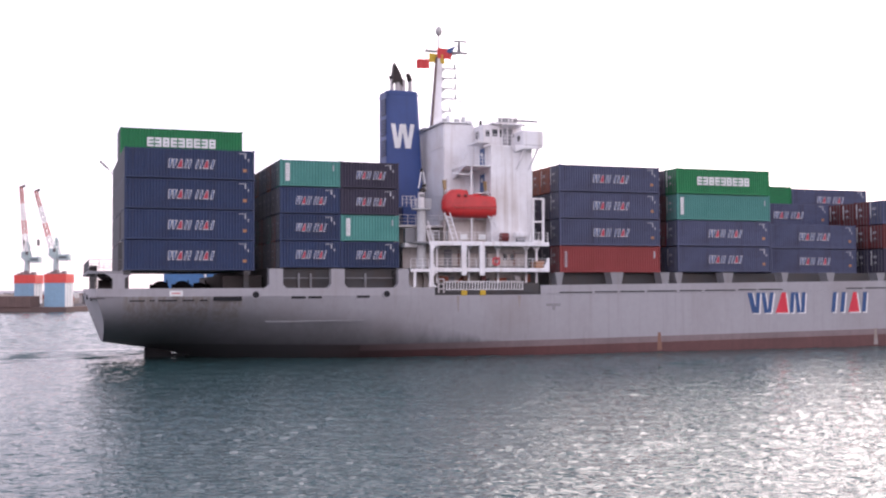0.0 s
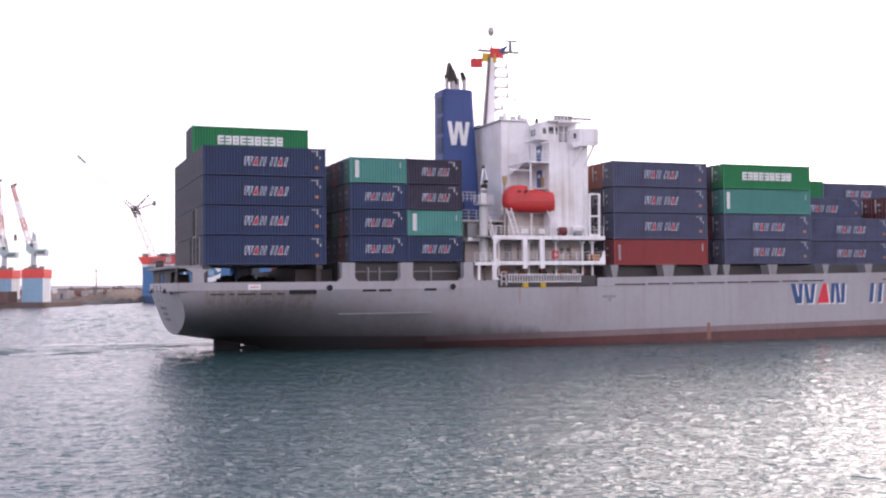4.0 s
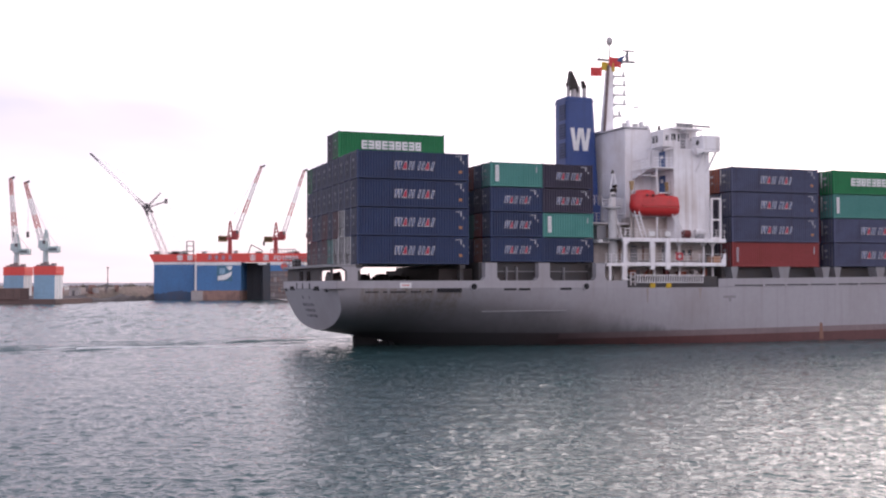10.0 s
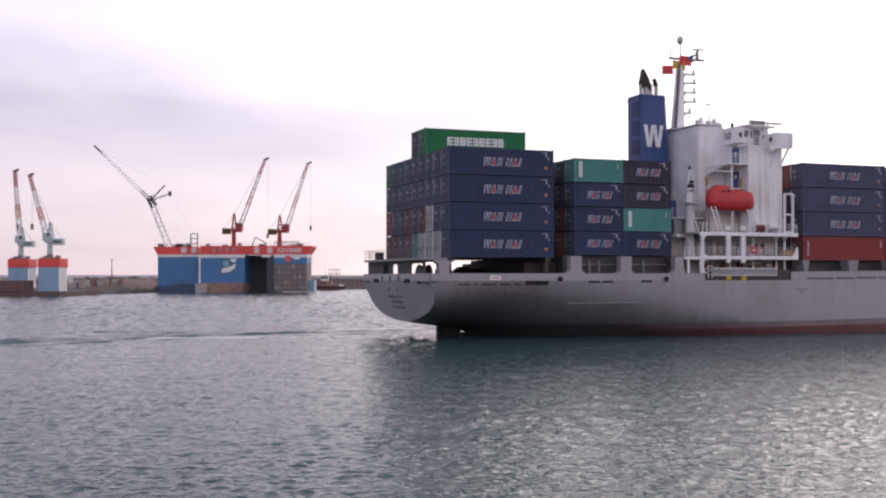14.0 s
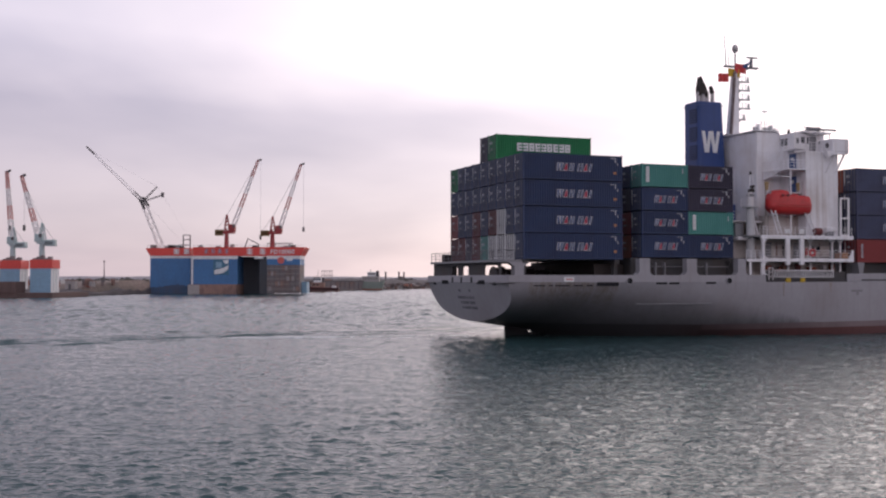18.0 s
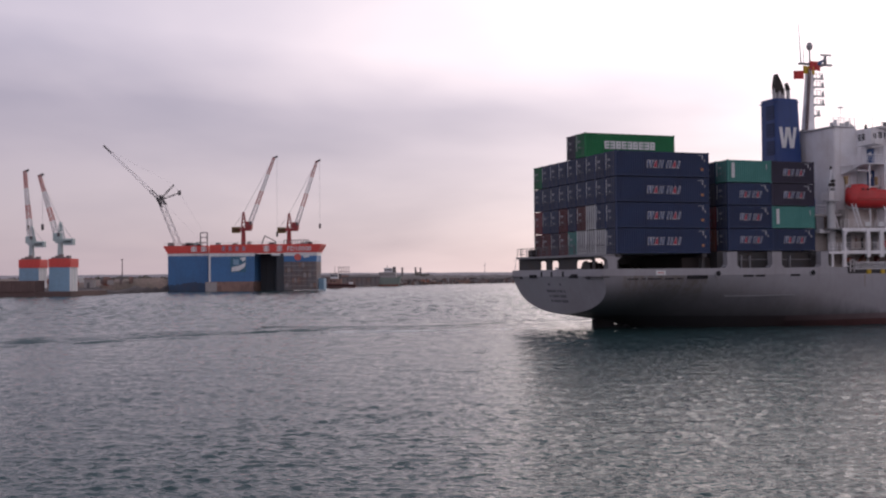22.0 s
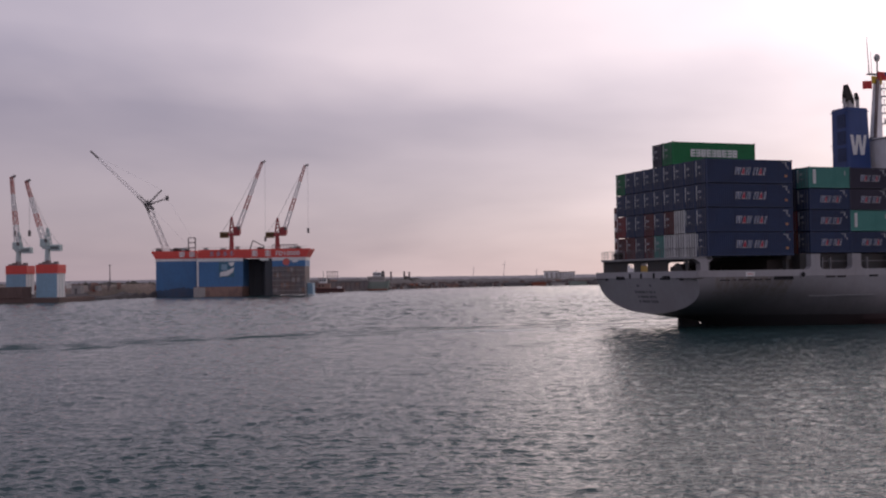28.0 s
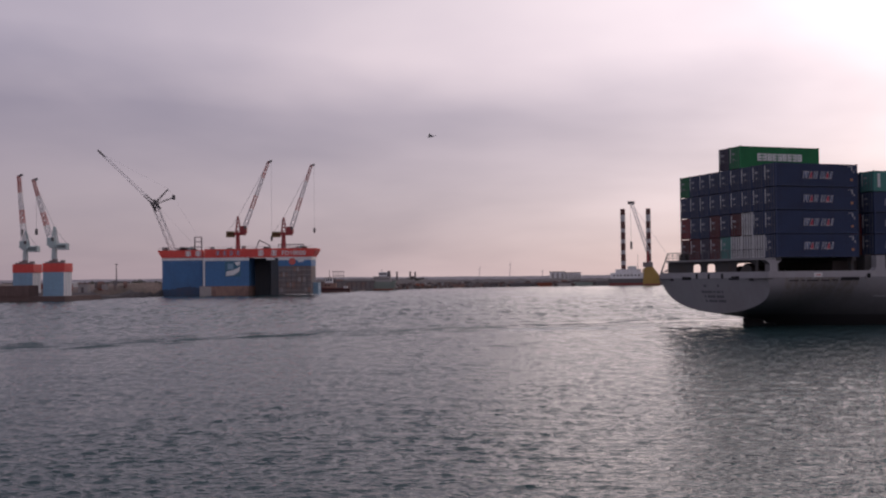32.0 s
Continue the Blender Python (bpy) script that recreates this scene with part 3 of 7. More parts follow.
def make_hull():
    bm = bmesh.new()
    steps = [0.0, 0.006, 0.02, 0.05, 0.09, 0.14, 0.2, 0.27, 0.35, 0.44, 0.54, 0.65, 0.77, 0.89, 1.0]
    rows = []
    for u, zb, n, m, half, rake in STATIONS:
        zt = deck_edge(u)
        pts = [(u + rake * (zt - (zb + (zt - zb) * s)), half * bulge(s, n, m), zb + (zt - zb) * s) for s in steps]
        if u < -12:
            pts = [(x + 0.75 * (w / half) ** 3 * (1 if u < -15 else 0.35), w, z) for x, w, z in pts]
        ring = [bm.verts.new((x, MID - w, z)) for x, w, z in pts[::-1]] + [bm.verts.new((x, MID + w, z)) for x, w, z in pts]
        rows.append(ring)
    for a, b in zip(rows, rows[1:]):
        for k in range(len(a) - 1):
            bm.faces.new((a[k], a[k + 1], b[k + 1], b[k]))
    # the transom and the deck are plates of their own, so that the side shades smoothly
    stern = bmesh.new()
    u, zb, n, m, half, rake = STATIONS[0]
    levels = []
    for t_ in steps:
        z = zb + (deck_edge(u) - zb) * t_
        w = half * bulge(t_, n, m)
        levels.append([stern.verts.new((u + rake * (deck_edge(u) - z) + 0.75 * abs(w * k / 8 / half) ** 3, MID + w * k / 8, z)) for k in range(-8, 9)])
    for p, q in zip(levels, levels[1:]):
        for k in range(16):
            stern.faces.new((p[k], p[k + 1], q[k + 1], q[k]))
    bmesh.ops.remove_doubles(stern, verts=stern.verts[:], dist=0.002)
    part("transom", clean(stern), M["hull"], ship, smooth=True)
    deck = bmesh.new()
    for a, b in zip(rows, rows[1:]):
        deck.faces.new([deck.verts.new(v.co) for v in (a[0], b[0], b[-1], a[-1])])
    part("weather_deck", clean(deck), M["greydeck"], ship)
    bmesh.ops.remove_doubles(bm, verts=bm.verts[:], dist=0.002)
    clean(bm)
    bm.normal_update()
    keep = bm.verts.layers.float_vector.new("side_normal")
    flip = -1.0 if sum((v.co.y - MID) * v.normal.y for v in bm.verts) < 0 else 1.0
    for v in bm.verts:
        v[keep] = v.normal * flip
    def cut(mesh, co, no, keep_above):
        m = mesh.copy()
        bmesh.ops.bisect_plane(m, geom=m.verts[:] + m.edges[:] + m.faces[:], plane_co=co, plane_no=no, clear_inner=keep_above, clear_outer=not keep_above)
        return m
    def plate(name, mesh, mat, label=""):
        layer = mesh.verts.layers.float_vector["side_normal"]
        normals = [Vector(v[layer]).normalized() for v in mesh.verts]
        ob = part(name, mesh, mat, ship, label)
        for f in ob.data.polygons:
            f.use_smooth = True
        ob.data.normals_split_custom_set_from_vertices(normals)
        return ob
    fwd, aft = cut(bm, (11, 0, 0), (1, 0, 0), True), cut(bm, (11, 0, 0), (1, 0, 0), False)
    bm.free()
    line_f, line_a = Vector((-0.0115, 0, 1)).normalized(), Vector((0.012, 0, 1)).normalized()
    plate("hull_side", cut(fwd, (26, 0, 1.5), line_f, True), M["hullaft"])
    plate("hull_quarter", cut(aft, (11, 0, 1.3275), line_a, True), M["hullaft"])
    boot = cut(fwd, (26, 0, 1.5), line_f, False)
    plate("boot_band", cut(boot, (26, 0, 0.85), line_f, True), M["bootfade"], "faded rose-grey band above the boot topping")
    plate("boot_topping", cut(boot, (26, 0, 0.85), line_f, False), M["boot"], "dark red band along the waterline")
    boot.free()
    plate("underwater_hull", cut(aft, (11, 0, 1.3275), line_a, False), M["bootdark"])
    fwd.free()
    aft.free()
    part("rudder", B(-9.3, -6.6, 10.5, 11.5, -3, 1.1, bevel=0.1), M["black"], ship)
    part("rudder_horn", B(-5.45, -2.0, 10.4, 11.6, -3, 0.6, bevel=0.1), M["black"], ship)
    part("rudder_arm", B(-6.7, -5.3, 10.7, 11.3, -1, 0.34), M["black"], ship)
    part("shaft_boss", T((-6.8, MID, -0.9), (-3.0, MID, -0.9), 0.8, 1.2, 14), M["black"], ship)


make_hull()
OUT = MID - 12.7    # the hull's starboard side


def bulwarks():
    """The raised plating round the after deck and along the side, with its posts, slots and fairleads."""
    t = 0.12
    for side, y in (("s", OUT), ("p", MID + 12.7 - t)):
        part("bulwark", B(-14.5, 18.15, y + 0.003, y + t, 6.28, 7.05), M["hull"], ship)
        bm = bmesh.new()
        prism(bm, [(29.85, 6.31), (29.85, 7.25), (80, 7.72), (80, 6.62)], t, "y", y + 0.003)
        part("bulwark", clean(bm), M["hull"], ship)
        for x0, x1 in ((1.36, 2.69), (7.46, 8.79), (14.32, 15.4)):
            bm = prism(bmesh.new(), [(x0 - 0.35, 7.05), (x0, 7.4), (x0, 8.92), (x1, 8.92), (x1, 7.4), (x1 + 0.35, 7.05)], 0.9, "y", y if side == "s" else y - 0.78)
            part("side_post", clean(bm), M["hull"], ship)
        for x0, x1 in ((31.7, 32.4), (38.2, 39.5), (44.3, 45.2), (46.1, 46.8), (52.2, 53.3), (59.9, 60.6), (66.1, 67.0), (73.2, 74.2), (79, 80)):
            z = 7.25 + (x0 - 30) * 0.0094
            bm = prism(bmesh.new(), [(x0 + 0.1, z), (x0 - 0.15, 8.6), (x1 + 0.15, 8.6), (x1 - 0.1, z)], 1.4, "y", y + 0.1 if side == "s" else y - 1.4)
            part("side_post", clean(bm), M["greydeck"], ship)
    bm = bmesh.new()
    ring = [(-15.3 + 0.75 * abs(k / 8) ** 3, MID + 12.5 * k / 8) for k in range(-8, 9)]
    prism(bm, ring + [(x + 0.16, y) for x, y in ring[::-1]], 0.77, "z", 6.28)
    part("transom_bulwark", clean(bm), M["hull"], ship)
    # mooring slots and round fairleads on the starboard side; black blocks stand in for shaded openings
    for x0, x1, z0, z1 in ((-11.6, -10.2, 5.84, 5.96), (-9.8, -9.3, 5.85, 5.97), (-9.0, -7.3, 5.84, 5.97), (-6.8, -5.7, 5.84, 5.97), (-5.2, -4.5, 5.85, 5.97), (-3.95, -1.25, 5.86, 6.28),
                           (3.49, 4.9, 6.02, 6.25), (5.18, 6.5, 6.02, 6.25), (10.0, 11.36, 6.05, 6.3)):
        part("mooring_slot", B(x0, x1, OUT - 0.012, OUT + 0.2, z0, z1, bevel=0.03), M["black"], ship)
    for x in (0.05, 13.07):
        part("fairlead", T((x, OUT - 0.14, 6.42), (x, OUT + 0.2, 6.42), 0.42, 0.42, 20), M["hull"], ship)
        part("fairlead_opening", T((x, OUT - 0.155, 6.42), (x, OUT, 6.42), 0.32, 0.32, 20), M["black"], ship)
    x = 32.0
    while x < 78:
        n = random.uniform(1.6, 4.2)
        z = 6.42 + (x - 32) * 0.0083
        if random.random() < 0.85:
            part("drain_slot", B(x, x + n, OUT - 0.006, OUT + 0.06, z, z + 0.13), M["black"], ship)
        x += n + 0.35
    part("name_board", B(-7.99, -6.78, OUT - 0.05, OUT, 6.32, 6.83), M["decal_white"], ship, "small white sign board with red writing")
    part("sign_writing", B(-7.8, -6.97, OUT - 0.056, OUT - 0.04, 6.53, 6.63), M["rosebuoy"], ship)
    part("pilot_mark", B(30.45, 32.1, OUT - 0.02, OUT + 0.03, 5.05, 5.33), M["greydeck"], ship)
    part("pilot_mark", B(31.15, 31.5, OUT - 0.02, OUT + 0.03, 4.65, 5.05), M["greydeck"], ship)
    part("rubbing_bar", B(1.0, 10.7, OUT - 0.05, OUT + 0.4, 3.80, 3.87), M["greydeck"], ship)
    # stern: slots, fairleads and rows of unreadable writing
    for y0, y1, z0, z1 in ((0.9, 1.7, 5.95, 6.25), (3.5, 5.7, 6.05, 6.5), (14.3, 16.6, 6.05, 6.5), (19.2, 20, 5.95, 6.25), (9.8, 10.3, 6.2, 6.85), (12.65, 13.15, 6.2, 6.85), (6.75, 7.25, 6.2, 6.85)):
        part("stern_slot", B(-15.32 + 0.75 * abs(((y0 + y1) / 2 - MID) / 12.5) ** 3, -15.0 + 0.75 * abs(((y0 + y1) / 2 - MID) / 12.5) ** 3, y0, y1, z0, z1, bevel=0.03), M["black"], ship)
    rng = random.Random(8)
    for z, w in ((5.3, 1.9), (4.5, 2.4), (3.9, 2.2), (3.3, 2.3)):
        x = -15.3 + 0.38 * (6.28 - z)
        y = MID - 0.8 - w
        while y < MID - 0.8 + w:
            n = rng.uniform(0.3, 0.6)
            bm = prism(bmesh.new(), [(x + 0.045, z - 0.16), (x - 0.06, z + 0.16), (x + 0.2, z + 0.16), (x + 0.3, z - 0.16)], n, "y", y)
            part("stern_writing", clean(bm), M["faint"], ship)
            y += n + (2.6 if z > 5 else rng.choice((0.1, 0.1, 0.35)))


bulwarks()


def decks():
    part("main_deck", B(-15.0, 115, OUT + 0.15, MID + 12.5, 6.1, 6.2), M["darkdeck"], ship)
    # after platform on pillars
    bm = prism(bmesh.new(), [(-11.6, 0.2), (-14.2, 0.2), (-15.2, 1.2), (-15.2, 20.8), (-14.2, 21.8), (-11.6, 21.8)], 0.26, "z", 8.46)
    part("after_platform", clean(bm), M["greydeck"], ship)
    bm = prism(bmesh.new(), [(-11.9, 6.2), (-11.9, 8.0), (-11.2, 8.46), (-13.7, 8.46), (-13.0, 8.0), (-13.0, 6.2)], 1.0, "y", 0.1)
    part("platform_pillar", clean(bm), M["hull"], ship)
    bm = prism(bmesh.new(), [(-11.9, 6.2), (-11.9, 8.0), (-11.2, 8.46), (-13.7, 8.46), (-13.0, 8.0), (-13.0, 6.2)], 1.0, "y", 20.9)
    part("platform_pillar", clean(bm), M["hull"], ship)
    # the wall under the platform's edge, with its arched openings
    holes = [(1.0, 5.0), (9.75, 11.65), (13.2, 15.1)]
    edge = 0.5
    bm = bmesh.new()
    for y0, y1 in holes + [(21.5, 21.5)]:
        prism(bm, [(edge, 6.2), (edge, 8.46), (y0, 8.46), (y0, 6.2)], 0.12, "x", -14.5)
        if y1 > y0:
            c = 0.22 * min(2.0, y1 - y0)
            prism(bm, [(y0, 8.46), (y0, 7.8), (y0 + c * 0.3, 8.0), (y0 + c, 8.12), (y1 - c, 8.12), (y1 - c * 0.3, 8.0), (y1, 7.8), (y1, 8.46)], 0.12, "x", -14.5)
        edge = y1
    part("stern_screen", clean(bm), M["darkdeck"], ship, "dark steel screen with arched openings")
    for x in (-11.75, -0.5, 2.95, 8.8, 14.7):
        part("stack_beam", B(x - 0.3, x + 0.3, 0.05, 22.1, 8.35, 8.74), M["darkdeck"], ship)
        for y in (0.7, 5.5, 16.5, 21.4):
            if x > -5 or y in (0.7, 21.4):
                part("beam_post", B(x - 0.22, x + 0.22, y - 0.3, y + 0.3, 6.2, 8.36), M["darkdeck"], ship)
    part("deck_house", B(-2.6, 1.2, 1.6, 20.4, 6.2, 8.3), M["soot"], ship)
    part("hatch_coaming", B(1.6, 15.6, 0.7, 21.3, 6.2, 9.02), M["darkdeck"], ship)
    part("hatch_coaming", B(32.0, 100, 0.9, 21.1, 6.2, 8.56), M["darkdeck"], ship)
    # side rails beyond the bulwark
    for x in (4.6, 5.8, 11.4):
        part("coaming_stay", B(x, x + 0.14, 0.3, 0.9, 6.2, 8.5), M["greydeck"], ship)
    part("coaming_rail", B(2.7, 14.4, 0.25, 0.33, 8.0, 8.08), M["greydeck"], ship)


decks()


def railing(points, z, height=1.05, gap=1.2, parent=None, mat=None, r=0.025, mids=2, name="railing"):
    """A top rail along a line of (x, y) points, with its posts and lower rails."""
    mat = mat or M["white"]
    if parent:
        bm = bmesh.new()
        for (ax, ay), (bx, by) in zip(points, points[1:]):
            n = max(1, round(math.hypot(bx - ax, by - ay) / gap))
            for i in range(n + 1):
                x, y = ax + (bx - ax) * i / n, ay + (by - ay) * i / n
                beam(bm, (x, y, z), (x, y, z + height), 2 * r)
            for k in range(mids + 1):
                h = z + height * (k + 1) / (mids + 1)
                beam(bm, (ax, ay, h), (bx, by, h), 1.6 * r)
        return part(name, bm, mat, parent)
    top = bmesh.new()
    for (ax, ay), (bx, by) in zip(points, points[1:]):
        beam(top, (ax, ay, z + height), (bx, by, z + height), 2 * r)
    rail = part(name, top, mat, ship)
    for j, ((ax, ay), (bx, by)) in enumerate(zip(points, points[1:])):
        n = max(1, round(math.hypot(bx - ax, by - ay) / gap))
        for i in range(1 if j else 0, n + 1):
            x, y = ax + (bx - ax) * i / n, ay + (by - ay) * i / n
            part("post", beam(bmesh.new(), (x, y, z), (x, y, z + height), 2 * r), mat, rail)
        for k in range(mids):
            h = z + height * (k + 1) / (mids + 1)
            part("mid_rail", beam(bmesh.new(), (ax, ay, h), (bx, by, h), 1.6 * r), mat, rail)
    return rail


railing([(-11.7, 0.3), (-14.2, 0.3), (-15.1, 1.3), (-15.1, 20.7), (-14.2, 21.7), (-11.7, 21.7)], 8.72, gap=1.5, mat=M["rod"], r=0.024)


# ---- containers ----
def corrugated(bm, length, z0, z1, y, out, period=0.28, depth=0.09):
    """A side wall with trapezoid ribs along x, facing out (-1 or 1)."""
    n = int(length / period)
    p = length / n
    xs = []
    for i in range(n):
        xs += [(i * p, 0), (i * p + 0.28 * p, 0), (i * p + 0.5 * p, 1), (i * p + 0.78 * p, 1)]
    xs.append((length, 0))
    lo = [bm.verts.new((x, y - out * d * depth, z0)) for x, d in xs]
    hi = [bm.verts.new((x, y - out * d * depth, z1)) for x, d in xs]
    for k in range(len(xs) - 1):
        q = (lo[k], lo[k + 1], hi[k + 1], hi[k])
        bm.faces.new(q if out < 0 else q[::-1])


WIDE = 2.44


def logo_shapes(parent, length, high, which):
    """The makers' marks on the starboard wall as plain slanted blocks and bars."""
    y = -0.012
    if which == "slanted":
        s = high / 2.9
        w = 4.6 if length > 8 else 3.2
        x0 = length * 0.5 - w * 0.5 + 0.15
        h, z = 0.90 * s, high * 0.335
        lean = 0.10
        # each: start, end, colour of the heart, taper of top and foot, share of the heart
        cells = [(0.0, 0.10, "decal_navy", 0.0, 0.30), (0.085, 0.19, "decal_navy", 0.0, 0.30), (0.2, 0.325, "decal_rose", 0.34, 0.0), (0.35, 0.40, "decal_navy", 0.0, 0.0), (0.425, 0.475, "decal_navy", 0.0, 0.0),
                 (0.575, 0.625, "decal_navy", 0.0, 0.0), (0.66, 0.71, "decal_navy", 0.0, 0.0), (0.73, 0.855, "decal_rose", 0.34, 0.0), (0.885, 0.945, "decal_navy", 0.0, 0.0)]
        for i, (a, b, mat, top, foot) in enumerate(cells):
            xa, xb = x0 + a * w, x0 + b * w
            q = xb - xa
            outer = [(xa + q * top + lean, z + h), (xb - q * top + lean, z + h), (xb - q * foot - lean, z), (xa + q * foot - lean, z)]
            part("mark_block", clean(prism(bmesh.new(), outer, 0.02, "y", y - 0.02 - 0.002 * i)), M["decal_faded"], parent)
            c = sum((Vector(p) for p in outer), Vector((0, 0))) / len(outer)
            k = (0.74, 0.78) if mat == "decal_rose" else (0.42, 0.84)
            inner = [(c.x + (p[0] - c.x) * k[0], c.y + (p[1] - c.y) * k[1]) for p in outer]
            part("mark_core", clean(prism(bmesh.new(), inner, 0.02, "y", y - 0.045)), M[mat], parent)
        e = length - 0.75
        part("mark_bar", B(e - 0.75, e, y - 0.01, y + 0.01, high * 0.875, high * 0.90), M["decal_faded"], parent)
        part("mark_bar", B(e - 0.2, e - 0.05, y - 0.01, y + 0.01, high * 0.72, high * 0.86), M["decal_faded"], parent)
        part("mark_bar", B(e + 0.1, e + 0.22, y - 0.01, y + 0.01, high * 0.62, high * 0.72), M["decal_faded"], parent)
        if length > 8:
            part("mark_plate", B(e - 0.35, e + 0.0, y - 0.01, y + 0.01, high * 0.27, high * 0.37), M["decal_orange"], parent)
    elif which == "blocks":
        w, h, z = 6.95, 0.93, high * 0.35
        x0 = 2.6
        for i in range(9):
            xa, cw = x0 + i * w / 9, w / 9 * 0.84
            block = part("mark_block", B(xa, xa + cw, y - 0.02, y, z, z + h), M["decal_white"], parent)
            a_, b_ = ((0.3, 1.01), (-0.01, 0.7), (0.3, 0.7))[i % 3]
            for low in (0.24, 0.63):
                part("mark_slit", B(xa + cw * a_, xa + cw * b_, y - 0.026, y - 0.015, z + h * low, z + h * (low + 0.13)), M["greenbox"], block)
    elif which == "bars":
        for k in range(7):
            part("mark_bar", B(0.55, 0.85, y - 0.02, y, high * (0.22 + k * 0.085), high * (0.27 + k * 0.085)), M["decal_faded"], parent)
        part("mark_bar", B(length - 0.8, length - 0.66, y - 0.02, y, high * 0.55, high * 0.82), M["decal_faded"], parent)
    elif which == "plate":
        wide_ = 0.42
        at_ = 0.4 if length > 8 else 0.55
        part("mark_block", B(at_, at_ + wide_, y - 0.02, y, high * 0.2, high * 0.86), M["decal_white"], parent)
        for k in range(6):
            part("mark_bar", B(at_ + 0.08, at_ + wide_ - 0.08, y - 0.028, y - 0.015, high * (0.24 + k * 0.1), high * (0.28 + k * 0.1)), M["greybox"], parent)
        part("mark_bar", B(length - 0.75, length - 0.62, y - 0.01, y, high * 0.6, high * 0.82), M["decal_faded"], parent)


def make_container(colour, length, high, mark, words):
    """A shipping container with its doors aft; its origin is the lower after starboard corner."""
    c = thing("shipping_container", words, "container", "containers stacked on the ship")
    m = M[colour]
    for name, y, out in (("side_panel", 0.03, -1), ("side_panel", WIDE - 0.03, 1)):
        bm = bmesh.new()
        corrugated(bm, length - 0.2, 0.16, high - 0.13, y, out)
        bmesh.ops.translate(bm, verts=bm.verts[:], vec=(0.1, 0, 0))
        part(name, bm, m, c)
    part("roof", B(0.06, length - 0.06, 0.06, WIDE - 0.06, high - 0.12, high - 0.07), m, c)
    part("floor", B(0.06, length - 0.06, 0.06, WIDE - 0.06, 0.1, 0.16), m, c)
    part("front_panel", B(length - 0.09, length - 0.05, 0.1, WIDE - 0.1, 0.14, high - 0.1), m, c)
    bm = bmesh.new()
    for x in (0, length - 0.13):
        for y in (0, WIDE - 0.13):
            box(bm, x, x + 0.13, y, y + 0.13, 0, high)
            for z in (0, high - 0.12):
                box(bm, x - 0.005, x + 0.175, y - 0.005 if y == 0 else y - 0.03, y + 0.16 if y == 0 else y + 0.135, z, z + 0.12)
        for z, h in ((0.05, 0.13), (high - 0.15, 0.10)):
            box(bm, x + 0.01, x + 0.11, 0.13, WIDE - 0.13, z, z + h)
    for y in (0.012, WIDE - 0.092):
        box(bm, 0.13, length - 0.13, y, y + 0.08, 0.05, 0.18)
        box(bm, 0.13, length - 0.13, y, y + 0.08, high - 0.14, high - 0.05)
    part("frame", bm, m, c)
    half = WIDE / 2
    rods = M["darkdeck" if colour == "greybox" else "rod"]
    for y0, y1 in ((0.13, half - 0.01), (half + 0.01, WIDE - 0.13)):
        bm = box(bmesh.new(), 0.03, 0.07, y0, y1, 0.16, high - 0.12)
        for k in range(4):
            z = 0.3 + k * (high - 0.5) / 4
            box(bm, 0.018, 0.03, y0 + 0.1, y1 - 0.1, z + 0.08, z + (high - 0.5) / 4 - 0.08)
        door = part("door", bm, m, c)
        if y0 > 1:
            part("door_label", B(0.0, 0.03, y1 - 0.2, y1 - 0.04, high * 0.3, high * 0.92), M["decal_white"], door)
            part("door_label", B(0.005, 0.03, y0 + 0.1, y0 + 0.6, high * 0.62, high * 0.72), M["decal_faded"], door)
            part("door_label", B(0.005, 0.03, y0 + 0.1, y0 + 0.45, high * 0.38, high * 0.46), M["decal_faded"], door)
        for y in (y0 + 0.28, y1 - 0.28):
            part("lock_rod", T((-0.02, y, 0.1), (-0.02, y, high - 0.06), 0.042, n=6), rods, door)
            part("handle", B(-0.04, 0.01, y - 0.05, y + 0.28, 1.0, 1.06), rods, door)
    logo_shapes(c, length, high, mark)
    return c


HC, STD, L40, L20 = 2.896, 2.591, 12.19, 6.06
WORDS = {"dullbox": "navy corrugated container with a white and red mark, paled by glare", "navybox": "navy blue corrugated container with a white and red mark", "greenbox": "green corrugated container with white block lettering", "tealbox": "teal corrugated container with a white plate",
         "redbox": "red corrugated container with a column of small pale marks", "brownbox": "rust-brown weathered corrugated container", "greybox": "pale grey corrugated container with worn doors", "plumbox": "dark plum corrugated container", "maroonbox": "dark maroon weathered corrugated container"}
MARK = {"dullbox": "slanted", "navybox": "slanted", "greenbox": "blocks", "tealbox": "plate", "redbox": "bars", "brownbox": "none", "greybox": "none", "plumbox": "slanted", "maroonbox": "none"}
protos = {}


def stack_box(colour, length, high, u, col, z, plain=False):
    """Sets one container down in column col, counted from starboard. Only the outer ones need their marks."""
    key = (colour, length, high, plain)
    m = pose(u, col * 2.462, z)
    if key not in protos:
        protos[key] = make_container(colour, length, high, "none" if plain else MARK[colour], WORDS[colour])
        protos[key].matrix_basis = m
        return rides(protos[key], m)
    return rides(copy_thing(protos[key], m), m)


def bay(u, z, length, high, columns, pick, gap=0.03, marked=()):
    for col, tiers in enumerate(columns):
        zz = z
        for tier in range(tiers):
            colour = pick(col, tier)
            stack_box(colour, length, high, u, col, zz, plain=col > 0 and (col, tier) not in marked)
            zz += high + gap


